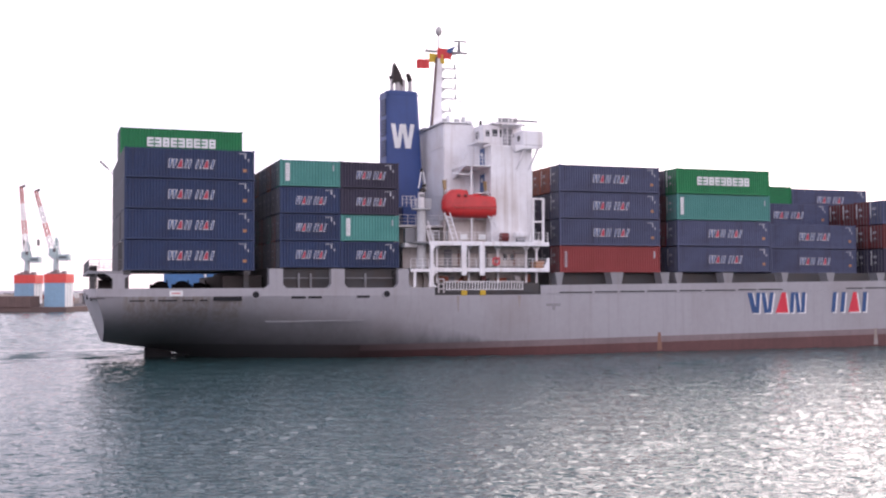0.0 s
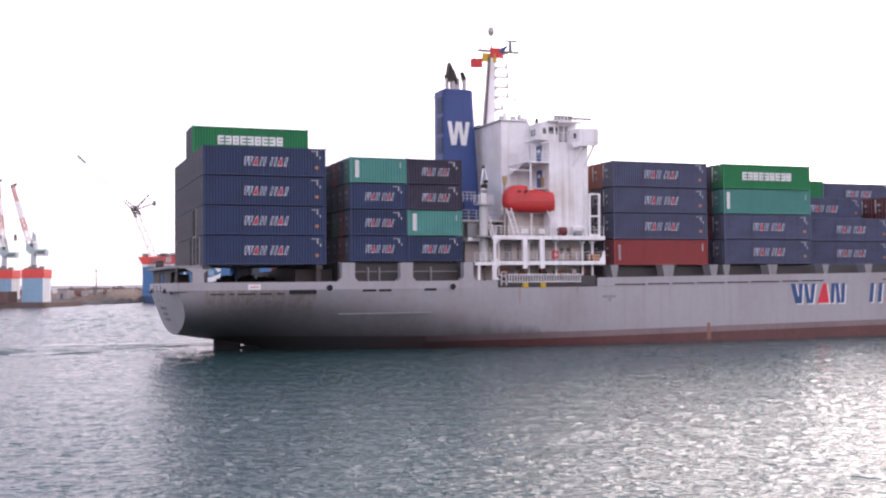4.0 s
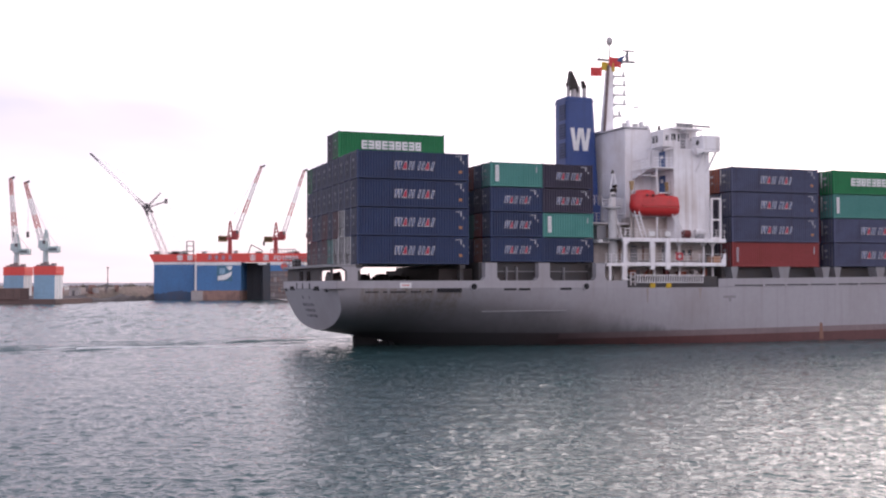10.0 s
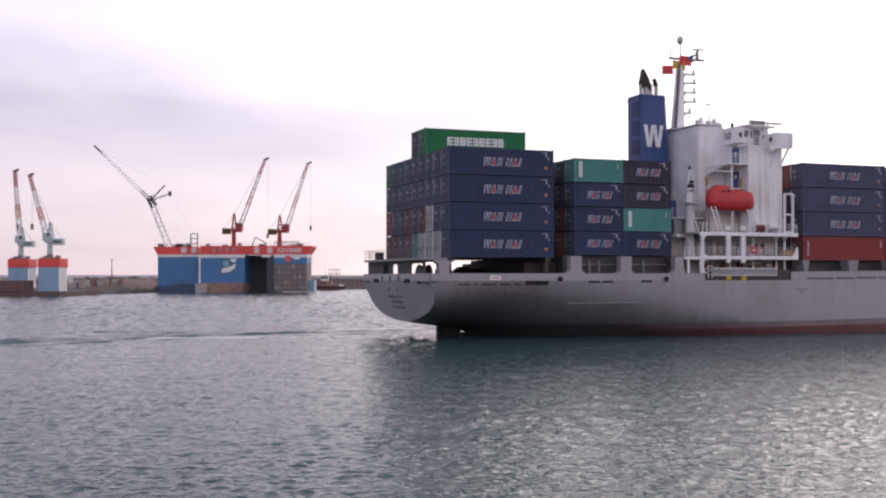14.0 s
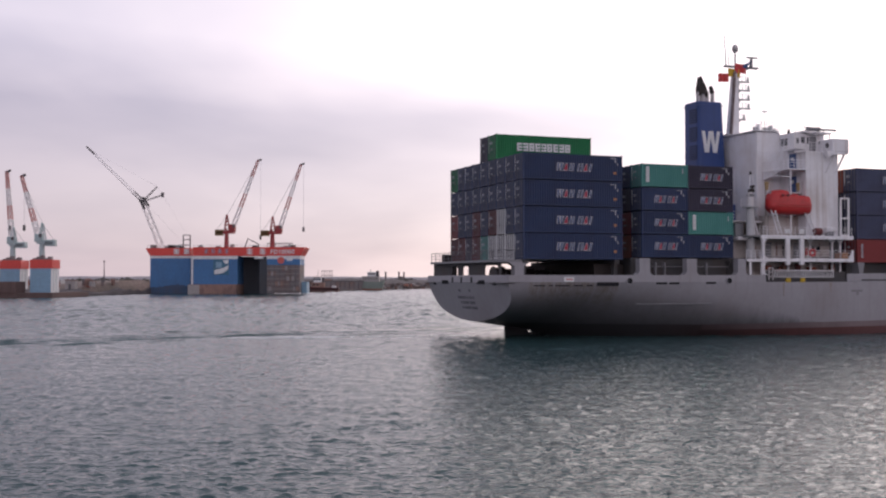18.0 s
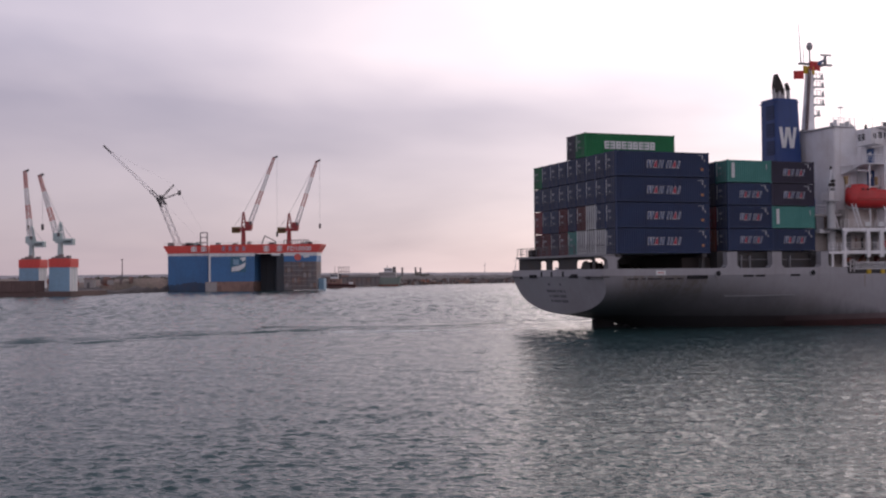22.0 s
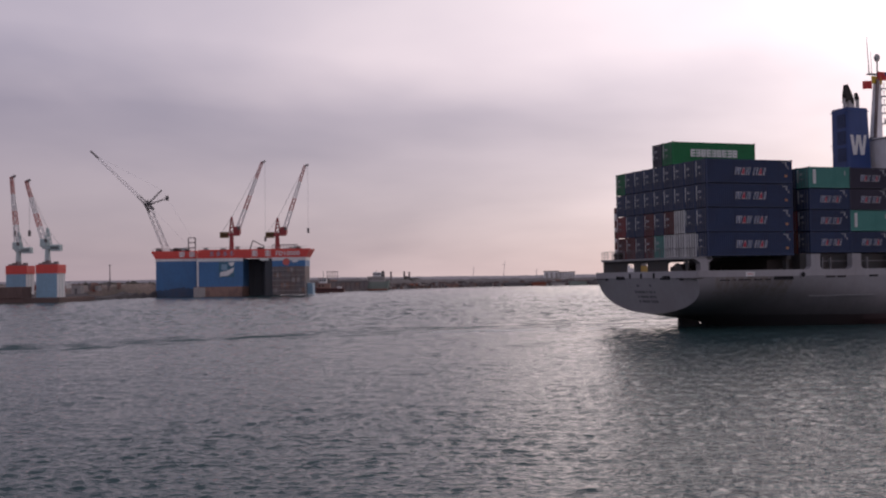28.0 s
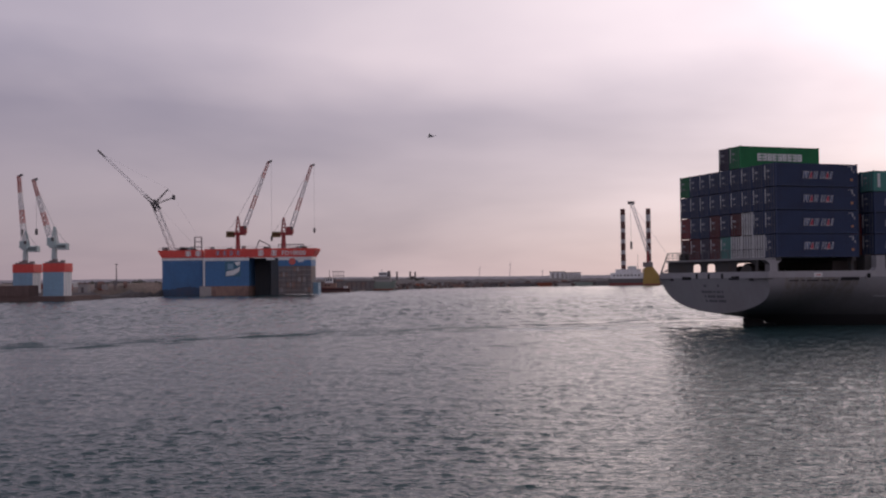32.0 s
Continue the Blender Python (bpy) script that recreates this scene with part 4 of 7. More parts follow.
n_, g_, t_, r_, b_, w_, p_, m_ = "navybox", "greenbox", "tealbox", "redbox", "brownbox", "greybox", "plumbox", "maroonbox"
AFT = {(1, 0): w_, (2, 0): w_, (3, 0): w_, (4, 0): t_, (5, 0): m_, (6, 0): p_, (7, 0): m_, (8, 0): m_, (2, 1): w_, (3, 1): m_, (5, 1): m_, (8, 1): r_, (8, 2): n_, (8, 3): g_}
bay(-12.0, 8.76, L40, HC, [4] * 9, lambda c, t: AFT.get((c, t), n_))
stack_box(g_, L40, HC, -12.0, 3, 8.76 + 4 * (HC + 0.03) - 0.02)
stack_box(p_, L40, HC, -12.0, 4, 8.76 + 4 * (HC + 0.03) - 0.02, plain=True)
MIX = [n_, n_, p_, b_, n_, r_, n_, p_, t_]
NEAR20A, NEAR20B = {3: t_}, {1: t_, 2: p_, 3: p_}
bay(2.7, 9.05, L20, STD + 0.06, [4] * 9, lambda c, t: NEAR20A.get(t, n_) if c == 0 else MIX[(c * 3 + t * 2) % 9])
bay(8.84, 9.05, L20, STD + 0.06, [4] * 9, lambda c, t: NEAR20B.get(t, n_) if c == 0 else MIX[(c * 2 + t * 5) % 9])
FWD = {0: r_}
d_ = "dullbox"
FMIX = [d_, d_, p_, b_, d_, r_, m_, p_, t_]
bay(32.9, 8.6, L40, HC, [4] * 9, lambda c, t: FWD.get(t, d_) if c == 0 else (b_ if t == 3 else (p_ if c < 3 else FMIX[(c + t * 3) % 9])))
EG2 = {2: t_, 3: g_}
bay(47.35, 8.68, L40, HC, [4] * 9, lambda c, t: EG2.get(t, d_) if c == 0 else FMIX[(c * 4 + t) % 9])
bay(61.4, 8.6, L40, HC, [0, 2, 2, 3, 3, 3, 4, 4, 4], lambda c, t: d_ if c < 4 else (g_ if t == 3 and c == 6 else FMIX[(c * 5 + t) % 9]), marked=((1, 0), (1, 1), (2, 1), (3, 2)))
bay(75.6, 8.65, L40, HC, [3, 3, 3, 3, 3, 3, 3, 4, 4], lambda c, t: (d_ if t == 2 and c == 0 else (m_ if t and c < 4 else (p_ if c < 4 else d_))), marked=((7, 3),))


# ---- the ship: bridge tower, funnel, mast, boat ----
W_ = M["white"]


def tower():
    house = part("accommodation", B(24.7, 29.4, -0.8, 22.8, 11.72, 21.9, bevel=0.05), W_, ship, "tall white accommodation block streaked with rust")
    part("stair_casing", B(21.2, 24.72, 4.0, 18.0, 6.2, 24.75, bevel=0.12), W_, ship)
    part("lower_house", B(15.8, 29.4, 1.6, 20.4, 6.2, 11.55), M["cream"], ship)
    part("boat_deck_house", B(20.6, 24.66, 1.0, 3.95, 11.6, 14.2, bevel=0.04), M["cream"], ship, "stained cream deck house behind the boat")
    bridge = part("bridge_house", B(24.72, 29.2, 1.4, 20.6, 21.9, 24.4, bevel=0.05), W_, ship)
    part("bridge_roof", B(25.6, 29.0, 0.9, 21.1, 24.42, 24.6), W_, ship)
    part("casing_roof", B(20.9, 24.4, 3.7, 18.3, 24.76, 24.86), W_, ship)
    # wheelhouse windows, the dark gap to the wing, small casing windows
    for x0, x1, z0, z1 in ((25.0, 25.45, 23.1, 23.75), (25.75, 26.35, 23.15, 23.9), (26.6, 26.85, 23.1, 23.9), (27.05, 28.0, 22.3, 23.95)):
        part("window", B(x0, x1, 1.37, 1.45, z0, z1), M["glass"], bridge)
    part("window_frame", B(26.98, 28.07, 1.36, 1.42, 22.25, 24.0), M["greydeck"], bridge)
    part("canopy", B(26.7, 28.9, -0.3, 1.5, 24.2, 24.36, bevel=0.03), W_, ship)
    for x in (26.85, 28.75):
        part("canopy_post", T((x, -0.15, 21.9), (x, -0.15, 24.2), 0.06), W_, ship)
    railing([(24.8, -0.7), (27.9, -0.7)], 21.9, height=1.1, gap=0.75)
    for y in np.arange(2.4, 20, 1.5):
        part("window", B(29.19, 29.24, y, y + 1.1, 23.0, 24.0), M["glass"], bridge)
    for z in (23.0,):
        for y in (2.6, 3.3):
            part("window", B(24.69, 24.75, y, y + 0.5, z, z + 0.8), M["glass"], bridge)
    # after face: platforms, doors, rails and ladders
    for z in (17.0, 19.75):
        part("platform", B(22.0 if z > 18 else 23.4, 24.7, -0.9 if z > 18 else 0.2, 4.0, z - 0.14, z), W_, ship)
        if z > 18:
            railing([(24.6, -0.85), (22.1, -0.85), (22.1, 3.9)], z, gap=0.8)
        door = part("door", B(24.62, 24.72, 0.95, 2.25, z + 0.1, z + 2.05, bevel=0.04), M["door"], house, "blue steel door in the after face")
        part("door_window", B(24.6, 24.64, 1.35, 1.85, z + 1.2, z + 1.6), M["decal_white"], door)
    part("platform", B(23.2, 24.75, -0.85, 2.5, 22.1, 22.25), W_, ship)
    railing([(24.6, -0.8), (23.3, -0.8), (23.3, 2.4)], 22.25, gap=0.8)
    bm = prism(bmesh.new(), [(0.2, 19.6), (4.0, 19.6), (4.0, 18.7)], 0.15, "x", 22.1)
    part("platform_bracket", clean(bm), W_, ship)
    part("platform_post", T((22.6, -0.6, 11.8), (22.6, -0.6, 19.7), 0.1), W_, ship)
    bm = bmesh.new()
    for y in (1.5, 1.85):
        beam(bm, (22.3, y, 19.75), (23.3, y, 22.2), 0.06)
    for k in range(9):
        a = k / 9
        beam(bm, (22.3 + a, 1.5, 19.75 + 2.45 * a), (22.3 + a, 1.85, 19.75 + 2.45 * a), 0.05)
    part("ladder", bm, W_, ship)
    part("boom", T((20.3, -0.2, 18.85), (22.6, -0.6, 18.75), 0.07), W_, ship)
    # vertical seams on the near wall
    for x in (25.3, 26.2, 27.1, 28.0, 28.8):
        part("wall_seam", B(x, x + 0.06, -0.83, -0.78, 12, 21.8), W_, house)
    # bridge wings with their brackets
    for side in (-1, 1):
        y0, y1 = (-1.75, 1.5) if side < 0 else (20.5, 23.75)
        wing = part("bridge_wing", B(27.9, 30.3, y0, y1, 21.85, 23.45, bevel=0.1), W_, ship)
        ye = y0 if side < 0 else y1 - 0.5
        bm = prism(bmesh.new(), [(27.0, 21.9), (30.25, 21.86), (30.1, 21.6), (27.9, 21.5), (27.2, 21.2)], 0.5, "y", ye)
        part("wing_bracket", clean(bm), W_, ship)
        yi = -0.8 if side < 0 else 22.8
        for x in (27.6, 29.0):
            part("wing_strut", T((x, yi, 19.4), (x + 0.75, ye + 0.25, 21.6), 0.13), W_, ship)
            part("strut_foot", B(x - 0.2, x + 0.2, yi - 0.06, yi + 0.06, 19.2, 19.6), W_, ship)
        part("porthole", T((27.85, (y0 + y1) / 2 - 0.6, 22.7), (27.92, (y0 + y1) / 2 - 0.6, 22.7), 0.3, n=16), M["darkdeck"], wing)
        part("wing_light", T((27.86, (y0 + y1) / 2 + 0.8, 23.2), (27.95, (y0 + y1) / 2 + 0.8, 23.2), 0.14, n=12), M["darkdeck"], wing)
    # roof fittings
    bm = bmesh.new()
    for k in range(5):
        x = 26.6 + k * 0.42
        tube(bm, (x, 1.3, 24.75), (x, 1.3, 25.05), 0.17, n=10)
        beam(bm, (x, 1.3, 24.6), (x, 1.3, 24.8), 0.05)
    beam(bm, (26.3, 1.3, 25.1), (28.6, 1.3, 25.1), 0.12)
    beam(bm, (26.3, 1.3, 24.72), (28.6, 1.3, 24.72), 0.08)
    part("searchlight_rack", bm, M["greydeck"], ship)
    part("radar_bar", B(28.5, 30.95, 1.2, 1.42, 24.8, 25.02, bevel=0.03), M["greydeck"], ship)
    part("radar_post", T((29.0, 1.3, 24.4), (29.0, 1.3, 24.9), 0.06), M["greydeck"], ship)
    part("vent_cap", T((24.9, 2.6, 24.4), (24.9, 2.6, 24.95), 0.2, 0.12), M["black"], ship)
    for x, y, h in ((23.9, 6, 2.8), (26.2, 9, 1.2), (24.6, 5, 1.0), (22.2, 6, 0.7), (26.4, 1.6, 1.7)):
        part("whip_antenna", T((x, y, 24.4), (x, y, 24.8 + h), 0.035, 0.02, 6), M["greydeck"], ship)
    for x, y, w, h in ((22.6, 4.2, 0.5, 0.45), (23.5, 4.3, 0.35, 0.7), (21.3, 4.4, 0.4, 0.5), (24.1, 4.6, 0.6, 0.35)):
        part("roof_gear", B(x, x + w, y, y + 0.5, 24.86, 24.86 + h, bevel=0.03), M["pole"], ship)
    for x, y, h in ((21.4, 5.0, 1.6), (22.9, 5.2, 1.2), (25.4, 2.0, 1.5), (27.6, 2.2, 1.1), (28.7, 1.8, 1.4)):
        part("whip_antenna", T((x, y, 24.4), (x, y, 24.8 + h), 0.03, 0.02, 6), M["greydeck"], ship)
    part("antenna_dish", T((23.9, 6, 27.5), (23.9, 6, 27.62), 0.34, n=12), M["white"], ship)
    railing([(21.0, 3.9), (24.3, 3.9)], 24.86, gap=0.9)
    part("satellite_dome", T((21.9, 4.6, 24.86), (21.9, 4.6, 25.7), 0.28, 0.2, 12), W_, ship)
    # deck lamps and seams on the casing
    for z in (14.4, 17.0, 19.75, 22.2):
        part("deck_band", B(21.17, 24.6, 3.96, 4.01, z, z + 0.12), W_, ship)
        part("deck_band", B(21.16, 21.21, 4.0, 18.0, z, z + 0.12), W_, ship)


tower()


def promenade():
    """The open frame of two decks along the ship's side below the tower."""
    y = OUT
    for z0, z1 in ((11.3, 11.75), (8.62, 9.05)):
        part("side_beam", B(17.6, 30.9, y, y + 0.3, z0, z1, bevel=0.04), W_, ship)
        part("side_deck", B(15.9, 30.9, y + 0.3, 1.6, z1 - 0.2, z1 - 0.05), M["greydeck"], ship)
        part("side_deck", B(15.9, 30.9, 20.4, 23.7, z1 - 0.2, z1 - 0.05), M["greydeck"], ship)
    for x, w in ((17.72, 0.3), (21.05, 0.55), (23.05, 0.55)):
        part("frame_post", B(x, x + w, y - 0.06, y + 0.3, 8.25 if w > 0.5 else 7.1, 11.75 if w > 0.5 else 11.3, bevel=0.04), W_, ship)
    for x in (17.65,):
        for z0, z1, s in ((9.05, 11.3, 1), (7.1, 8.6, 1)):
            part("corner_gusset", clean(prism(bmesh.new(), [(x + 0.36, z1), (x + 0.95, z1), (x + 0.57, z1 - 0.14), (x + 0.36, z1 - 0.55)], 0.2, "y", y + 0.05)), W_, ship)
            part("corner_gusset", clean(prism(bmesh.new(), [(x + 0.36, z0), (x + 0.95, z0), (x + 0.57, z0 + 0.14), (x + 0.36, z0 + 0.5)], 0.2, "y", y + 0.05)), W_, ship)
    part("side_beam", B(15.6, 17.65, y, y + 0.3, 8.62, 8.95), W_, ship)
    for x in (16.05, 17.7):
        part("frame_post", B(x - 0.12, x + 0.14, y, y + 0.25, 7.1, 8.65), W_, ship)
    for x in (18.75, 22.25, 25.5, 28.7, 29.9):
        part("inner_post", B(x, x + 0.2, -0.4, -0.2, 6.2, 11.3), W_, ship)
        part("deck_bracket", clean(prism(bmesh.new(), [(x - 0.35, 11.3), (x + 0.55, 11.3), (x + 0.1, 10.75)], 0.1, "y", -0.35)), W_, ship)
    railing([(18.0, y + 0.15), (30.6, y + 0.15)], 9.05, height=0.95, gap=1.6, r=0.022)
    railing([(15.7, y + 0.3), (17.6, y + 0.3)], 8.95, height=1.0, gap=0.6)
    railing([(18.0, y + 0.2), (28.6, y + 0.2)], 11.75, height=0.95, gap=1.6, r=0.018)
    part("end_plate", clean(prism(bmesh.new(), [(30.3, 9.05), (30.9, 9.05), (30.9, 10.1), (30.72, 10.1), (30.6, 9.6), (30.3, 9.3)], 0.2, "y", y + 0.05)), W_, ship)
    part("inner_wall", B(17.9, 29.9, 1.0, 1.5, 6.2, 11.3), M["cream"], ship)
    # a dark panel painted as the shaded mouth of a passage
    part("passage_shade", B(29.5, 30.7, 0.8, 1.02, 6.3, 11.2), M["darkdeck"], ship)
    for x, z, w, h, c in ((26.75, 9.95, 0.42, 0.6, "glass"), (27.55, 9.95, 0.42, 0.6, "glass"), (22.55, 9.3, 0.2, 1.5, "darkdeck"), (24.15, 9.1, 0.75, 1.85, "greydeck"), (20.1, 9.1, 0.8, 1.9, "greydeck"), (25.9, 9.5, 0.4, 0.8, "red"), (19.0, 9.2, 0.5, 0.9, "steel"),
                          (20.4, 6.7, 0.8, 1.5, "greydeck"), (24.6, 7.3, 0.5, 0.7, "glass"), (26.6, 6.8, 0.9, 1.2, "greydeck")):
        part("wall_fitting", B(x, x + w, 0.88, 1.02, z, z + h), M[c], ship)
    for z in (6.9, 9.25, 10.7):
        part("wall_pipe", T((18.2, 0.85, z), (29.6, 0.85, z), 0.07, n=6), M["steel"], ship)
    bm = bmesh.new()
    grid = []
    for i in range(20):
        a = i * math.tau / 20
        grid.append([bm.verts.new((24.9 + (0.36 + 0.11 * math.cos(c)) * math.cos(a), y + 0.16 + 0.11 * math.sin(c), 9.72 + (0.36 + 0.11 * math.cos(c)) * math.sin(a))) for c in (k * math.tau / 8 for k in range(8))])
    for i in range(20):
        for k in range(8):
            bm.faces.new((grid[i][k], grid[i][(k + 1) % 8], grid[(i + 1) % 20][(k + 1) % 8], grid[(i + 1) % 20][k]))
    buoy = part("lifebuoy", clean(bm), M["rosebuoy"], ship, "red life ring hung on the rail", smooth=True)
    for i in range(4):
        a = radians(45 + 90 * i)
        part("reflective_band", B(24.9 + 0.36 * math.cos(a) - 0.13, 24.9 + 0.36 * math.cos(a) + 0.13, y + 0.03, y + 0.29, 9.72 + 0.36 * math.sin(a) - 0.13, 9.72 + 0.36 * math.sin(a) + 0.13, bevel=0.03), M["decal_rose"], buoy)
    part("rope_bin", B(29.6, 30.5, y + 0.5, 0.2, 9.05, 9.8), M["decal_orange"], ship)
    # things on the boat deck
    part("winch_drum", T((25.55, -1.2, 12.25), (26.35, -1.2, 12.25), 0.48, n=14), M["maroonbox"], ship)
    part("raft_canister", T((27.2, -1.1, 12.5), (28.45, -1.1, 12.5), 0.33, n=16), W_, ship)
    part("raft_cradle", B(27.4, 28.25, -1.35, -0.85, 11.75, 12.25), M["greydeck"], ship)
    for x in (21.0, 23.0):
        part("notice_board", B(x, x + 0.75, y + 0.1, y + 0.16, 11.95, 12.5), M["decal_white"], ship)
    # tall boarding frame
    bm = bmesh.new()
    for x in (29.1, 30.25):
        beam(bm, (x, -1.5, 11.75), (x + 0.05, -1.5, 16.3), 0.22)
    for z in (13.9, 16.3, 11.85):
        beam(bm, (29.1, -1.5, z), (30.3, -1.5, z), 0.2)
    part("boarding_frame", bm, W_, ship)
    railing([(28.7, y + 0.2), (30.8, y + 0.2)], 11.75, height=1.0, gap=0.5)
    # stowed gangway in its recess
    part("gangway_recess", B(18.1, 29.8, y + 0.25, y + 0.35, 6.28, 7.5), M["darkdeck"], ship)
    gang = part("stowed_gangway", B(18.6, 29.2, y + 0.02, y + 0.22, 6.5, 6.85), M["darkdeck"], ship, "stowed boarding ladder with white rungs")
    for k in range(28):
        x = 19.4 + k * 0.309
        part("rung", beam(bmesh.new(), (x, y, 6.86), (x + 0.06, y, 7.62), 0.075), W_, gang)
    for z in (6.84, 7.64):
        part("string", beam(bmesh.new(), (19.3, y, z), (27.9, y, z), 0.075), W_, gang)
    bm = bmesh.new()
    for x in (18.55, 19.1):
        tube(bm, (x, y - 0.02, 6.5), (x, y - 0.02, 7.9), 0.09)
    for z in (6.9, 7.4, 7.9):
        tube(bm, (18.55, y - 0.02, z), (19.1, y - 0.02, z), 0.07)
    part("gangway_head", bm, M["steel"], gang)
    for x in (21.0, 23.05):
        part("gangway_stop", B(x, x + 0.62, y - 0.07, y + 0.2, 6.22, 6.75, bevel=0.04), M["yellow"], gang)
    # rusty fittings in the shade of the lower side deck
    for x, z, w, h, c in ((19.3, 7.7, 0.9, 0.5, "brownbox"), (21.8, 7.75, 0.7, 0.55, "ruststain"), (23.9, 7.7, 0.5, 0.7, "maroonbox"), (25.6, 7.7, 1.1, 0.35, "brownbox"), (27.6, 7.75, 0.6, 0.5, "steel"), (28.9, 7.6, 0.5, 0.8, "brownbox")):
        part("deck_fitting", B(x, x + w, -0.1, 0.5, z, z + h, bevel=0.05), M[c], ship)
    for x in (18.6, 21.6, 24.8, 27.9):
        part("rust_weep", B(x, x + 0.22, 0.975, 1.0, 9.2, 10.9), M["ruststain"], ship)
    part("inner_stairs", clean(prism(bmesh.new(), [(19.9, 6.4), (20.2, 6.4), (22.6, 8.6), (22.3, 8.6)], 0.15, "y", 0.3)), M["brownbox"], ship)


promenade()


def lifeboat():
    b = part("lifeboat", bmesh.new(), M["boat"], ship, "enclosed orange-red lifeboat hanging in its davits")
    prof = [(19.5, 0.35, 15.2, 16.0), (19.75, 0.75, 14.75, 16.55), (20.1, 0.98, 14.5, 16.9), (20.5, 1.1, 14.35, 17.15), (21.2, 1.18, 14.25, 17.2), (22.0, 1.2, 14.22, 17.1), (22.15, 1.2, 14.22, 16.65),
            (23.2, 1.2, 14.22, 16.6), (24.2, 1.18, 14.25, 16.58), (24.95, 1.14, 14.28, 16.5), (25.12, 1.05, 14.35, 16.4)]
    bm = bmesh.new()
    rings = []
    for x, w, lo, hi in prof:
        zc = 15.35
        ring = []
        for k in range(24):
            a = k * math.tau / 24
            c, s_ = math.cos(a), math.sin(a)
            zz = zc + ((hi - zc) * abs(s_) ** 0.42 if s_ > 0 else -(zc - lo) * abs(s_) ** 0.7)
            ring.append(bm.verts.new((x, -0.2 + w * (0.86 if s_ > 0.05 else 1.0) * (1 if c > 0 else -1) * abs(c) ** (0.4 if s_ > 0 else 0.7), zz)))
        rings.append(ring)
    for p, q in zip(rings, rings[1:]):
        for k in range(24):
            bm.faces.new((p[k], p[(k + 1) % 24], q[(k + 1) % 24], q[k]))
    bm.faces.new(rings[0])
    bm.faces.new(rings[-1][::-1])
    clean(bm)
    bm.to_mesh(b.data)
    bm.free()
    for f in b.data.polygons:
        f.use_smooth = True
    b.data.set_sharp_from_angle(angle=radians(40))
    for x in (20.75, 21.5):
        part("boat_window", B(x, x + 0.35, -1.42, -1.3, 16.35, 16.6, bevel=0.04), M["maroonbox"], b)
    for k in range(6):
        part("grab_line", T((20.4 + k * 0.75, -1.44, 15.2), (21.1 + k * 0.75, -1.44, 15.2), 0.022, n=5), M["rosebuoy"], b)
        part("grab_loop", T((20.4 + k * 0.75, -1.42, 15.5), (20.4 + k * 0.75, -1.44, 15.2), 0.022, n=5), M["rosebuoy"], b)
    for x in (20.0, 24.6):
        part("fall_wire", T((x, -0.2, 16.8), (x, -0.2, 18.3), 0.04, n=5), M["steel"], b)
        part("lifting_hook", B(x - 0.12, x + 0.12, -0.35, -0.05, 16.5, 16.95), M["steel"], b)
    part("hatch_lid", B(22.6, 23.6, -0.7, 0.3, 16.55, 16.72, bevel=0.05), M["boat"], b)
    part("fender_strip", B(20.3, 25.0, -1.46, -1.2, 15.3, 15.42), M["boat"], b)
    # davits: sloping ladder frames and yellow heads
    for x0, x1, post in ((20.35, 19.5, 20.05), (25.35, 24.2, 24.6)):
        d = part("davit", bmesh.new(), W_, ship)
        bm = bmesh.new()
        foot, head = Vector((x0, -1.2, 11.75)), Vector((x1, -1.0, 14.7))
        for dx in (0.0, 0.55):
            beam(bm, foot + Vector((dx, 0, 0)), head + Vector((dx, 0, 0)), 0.11)
        for k in range(7):
            p = foot.lerp(head, k / 7)
            beam(bm, p, p + Vector((0.55, 0, 0)), 0.07)
        bm.to_mesh(d.data)
        bm.free()
        part("davit_arm", beam(bmesh.new(), (post, 0.75, 11.75), (post, 0.75, 17.9), 0.16), M["cream"], d)
        part("davit_head", clean(prism(bmesh.new(), [(post - 0.25, 18.2), (post + 0.25, 18.2), (post + 0.1, 17.2), (post - 0.1, 17.2)], 0.3, "y", 0.4)), M["davithead"], d)
    # stairs and clutter aft of the boat
    for y in (0.6,):
        bm = bmesh.new()
        beam(bm, (18.85, y, 11.75), (18.15, y, 14.0), 0.07, 0.16)
        beam(bm, (18.45, y, 11.75), (17.75, y, 14.0), 0.07, 0.16)
        for k in range(9):
            a = k / 9
            beam(bm, (18.85 - 0.7 * a, y, 11.75 + 2.25 * a), (18.45 - 0.7 * a, y, 11.75 + 2.25 * a), 0.06)
        part("ladder", bm, W_, ship)
    railing([(17.7, -1.2), (18.8, -1.2)], 11.75, gap=0.5)


lifeboat()


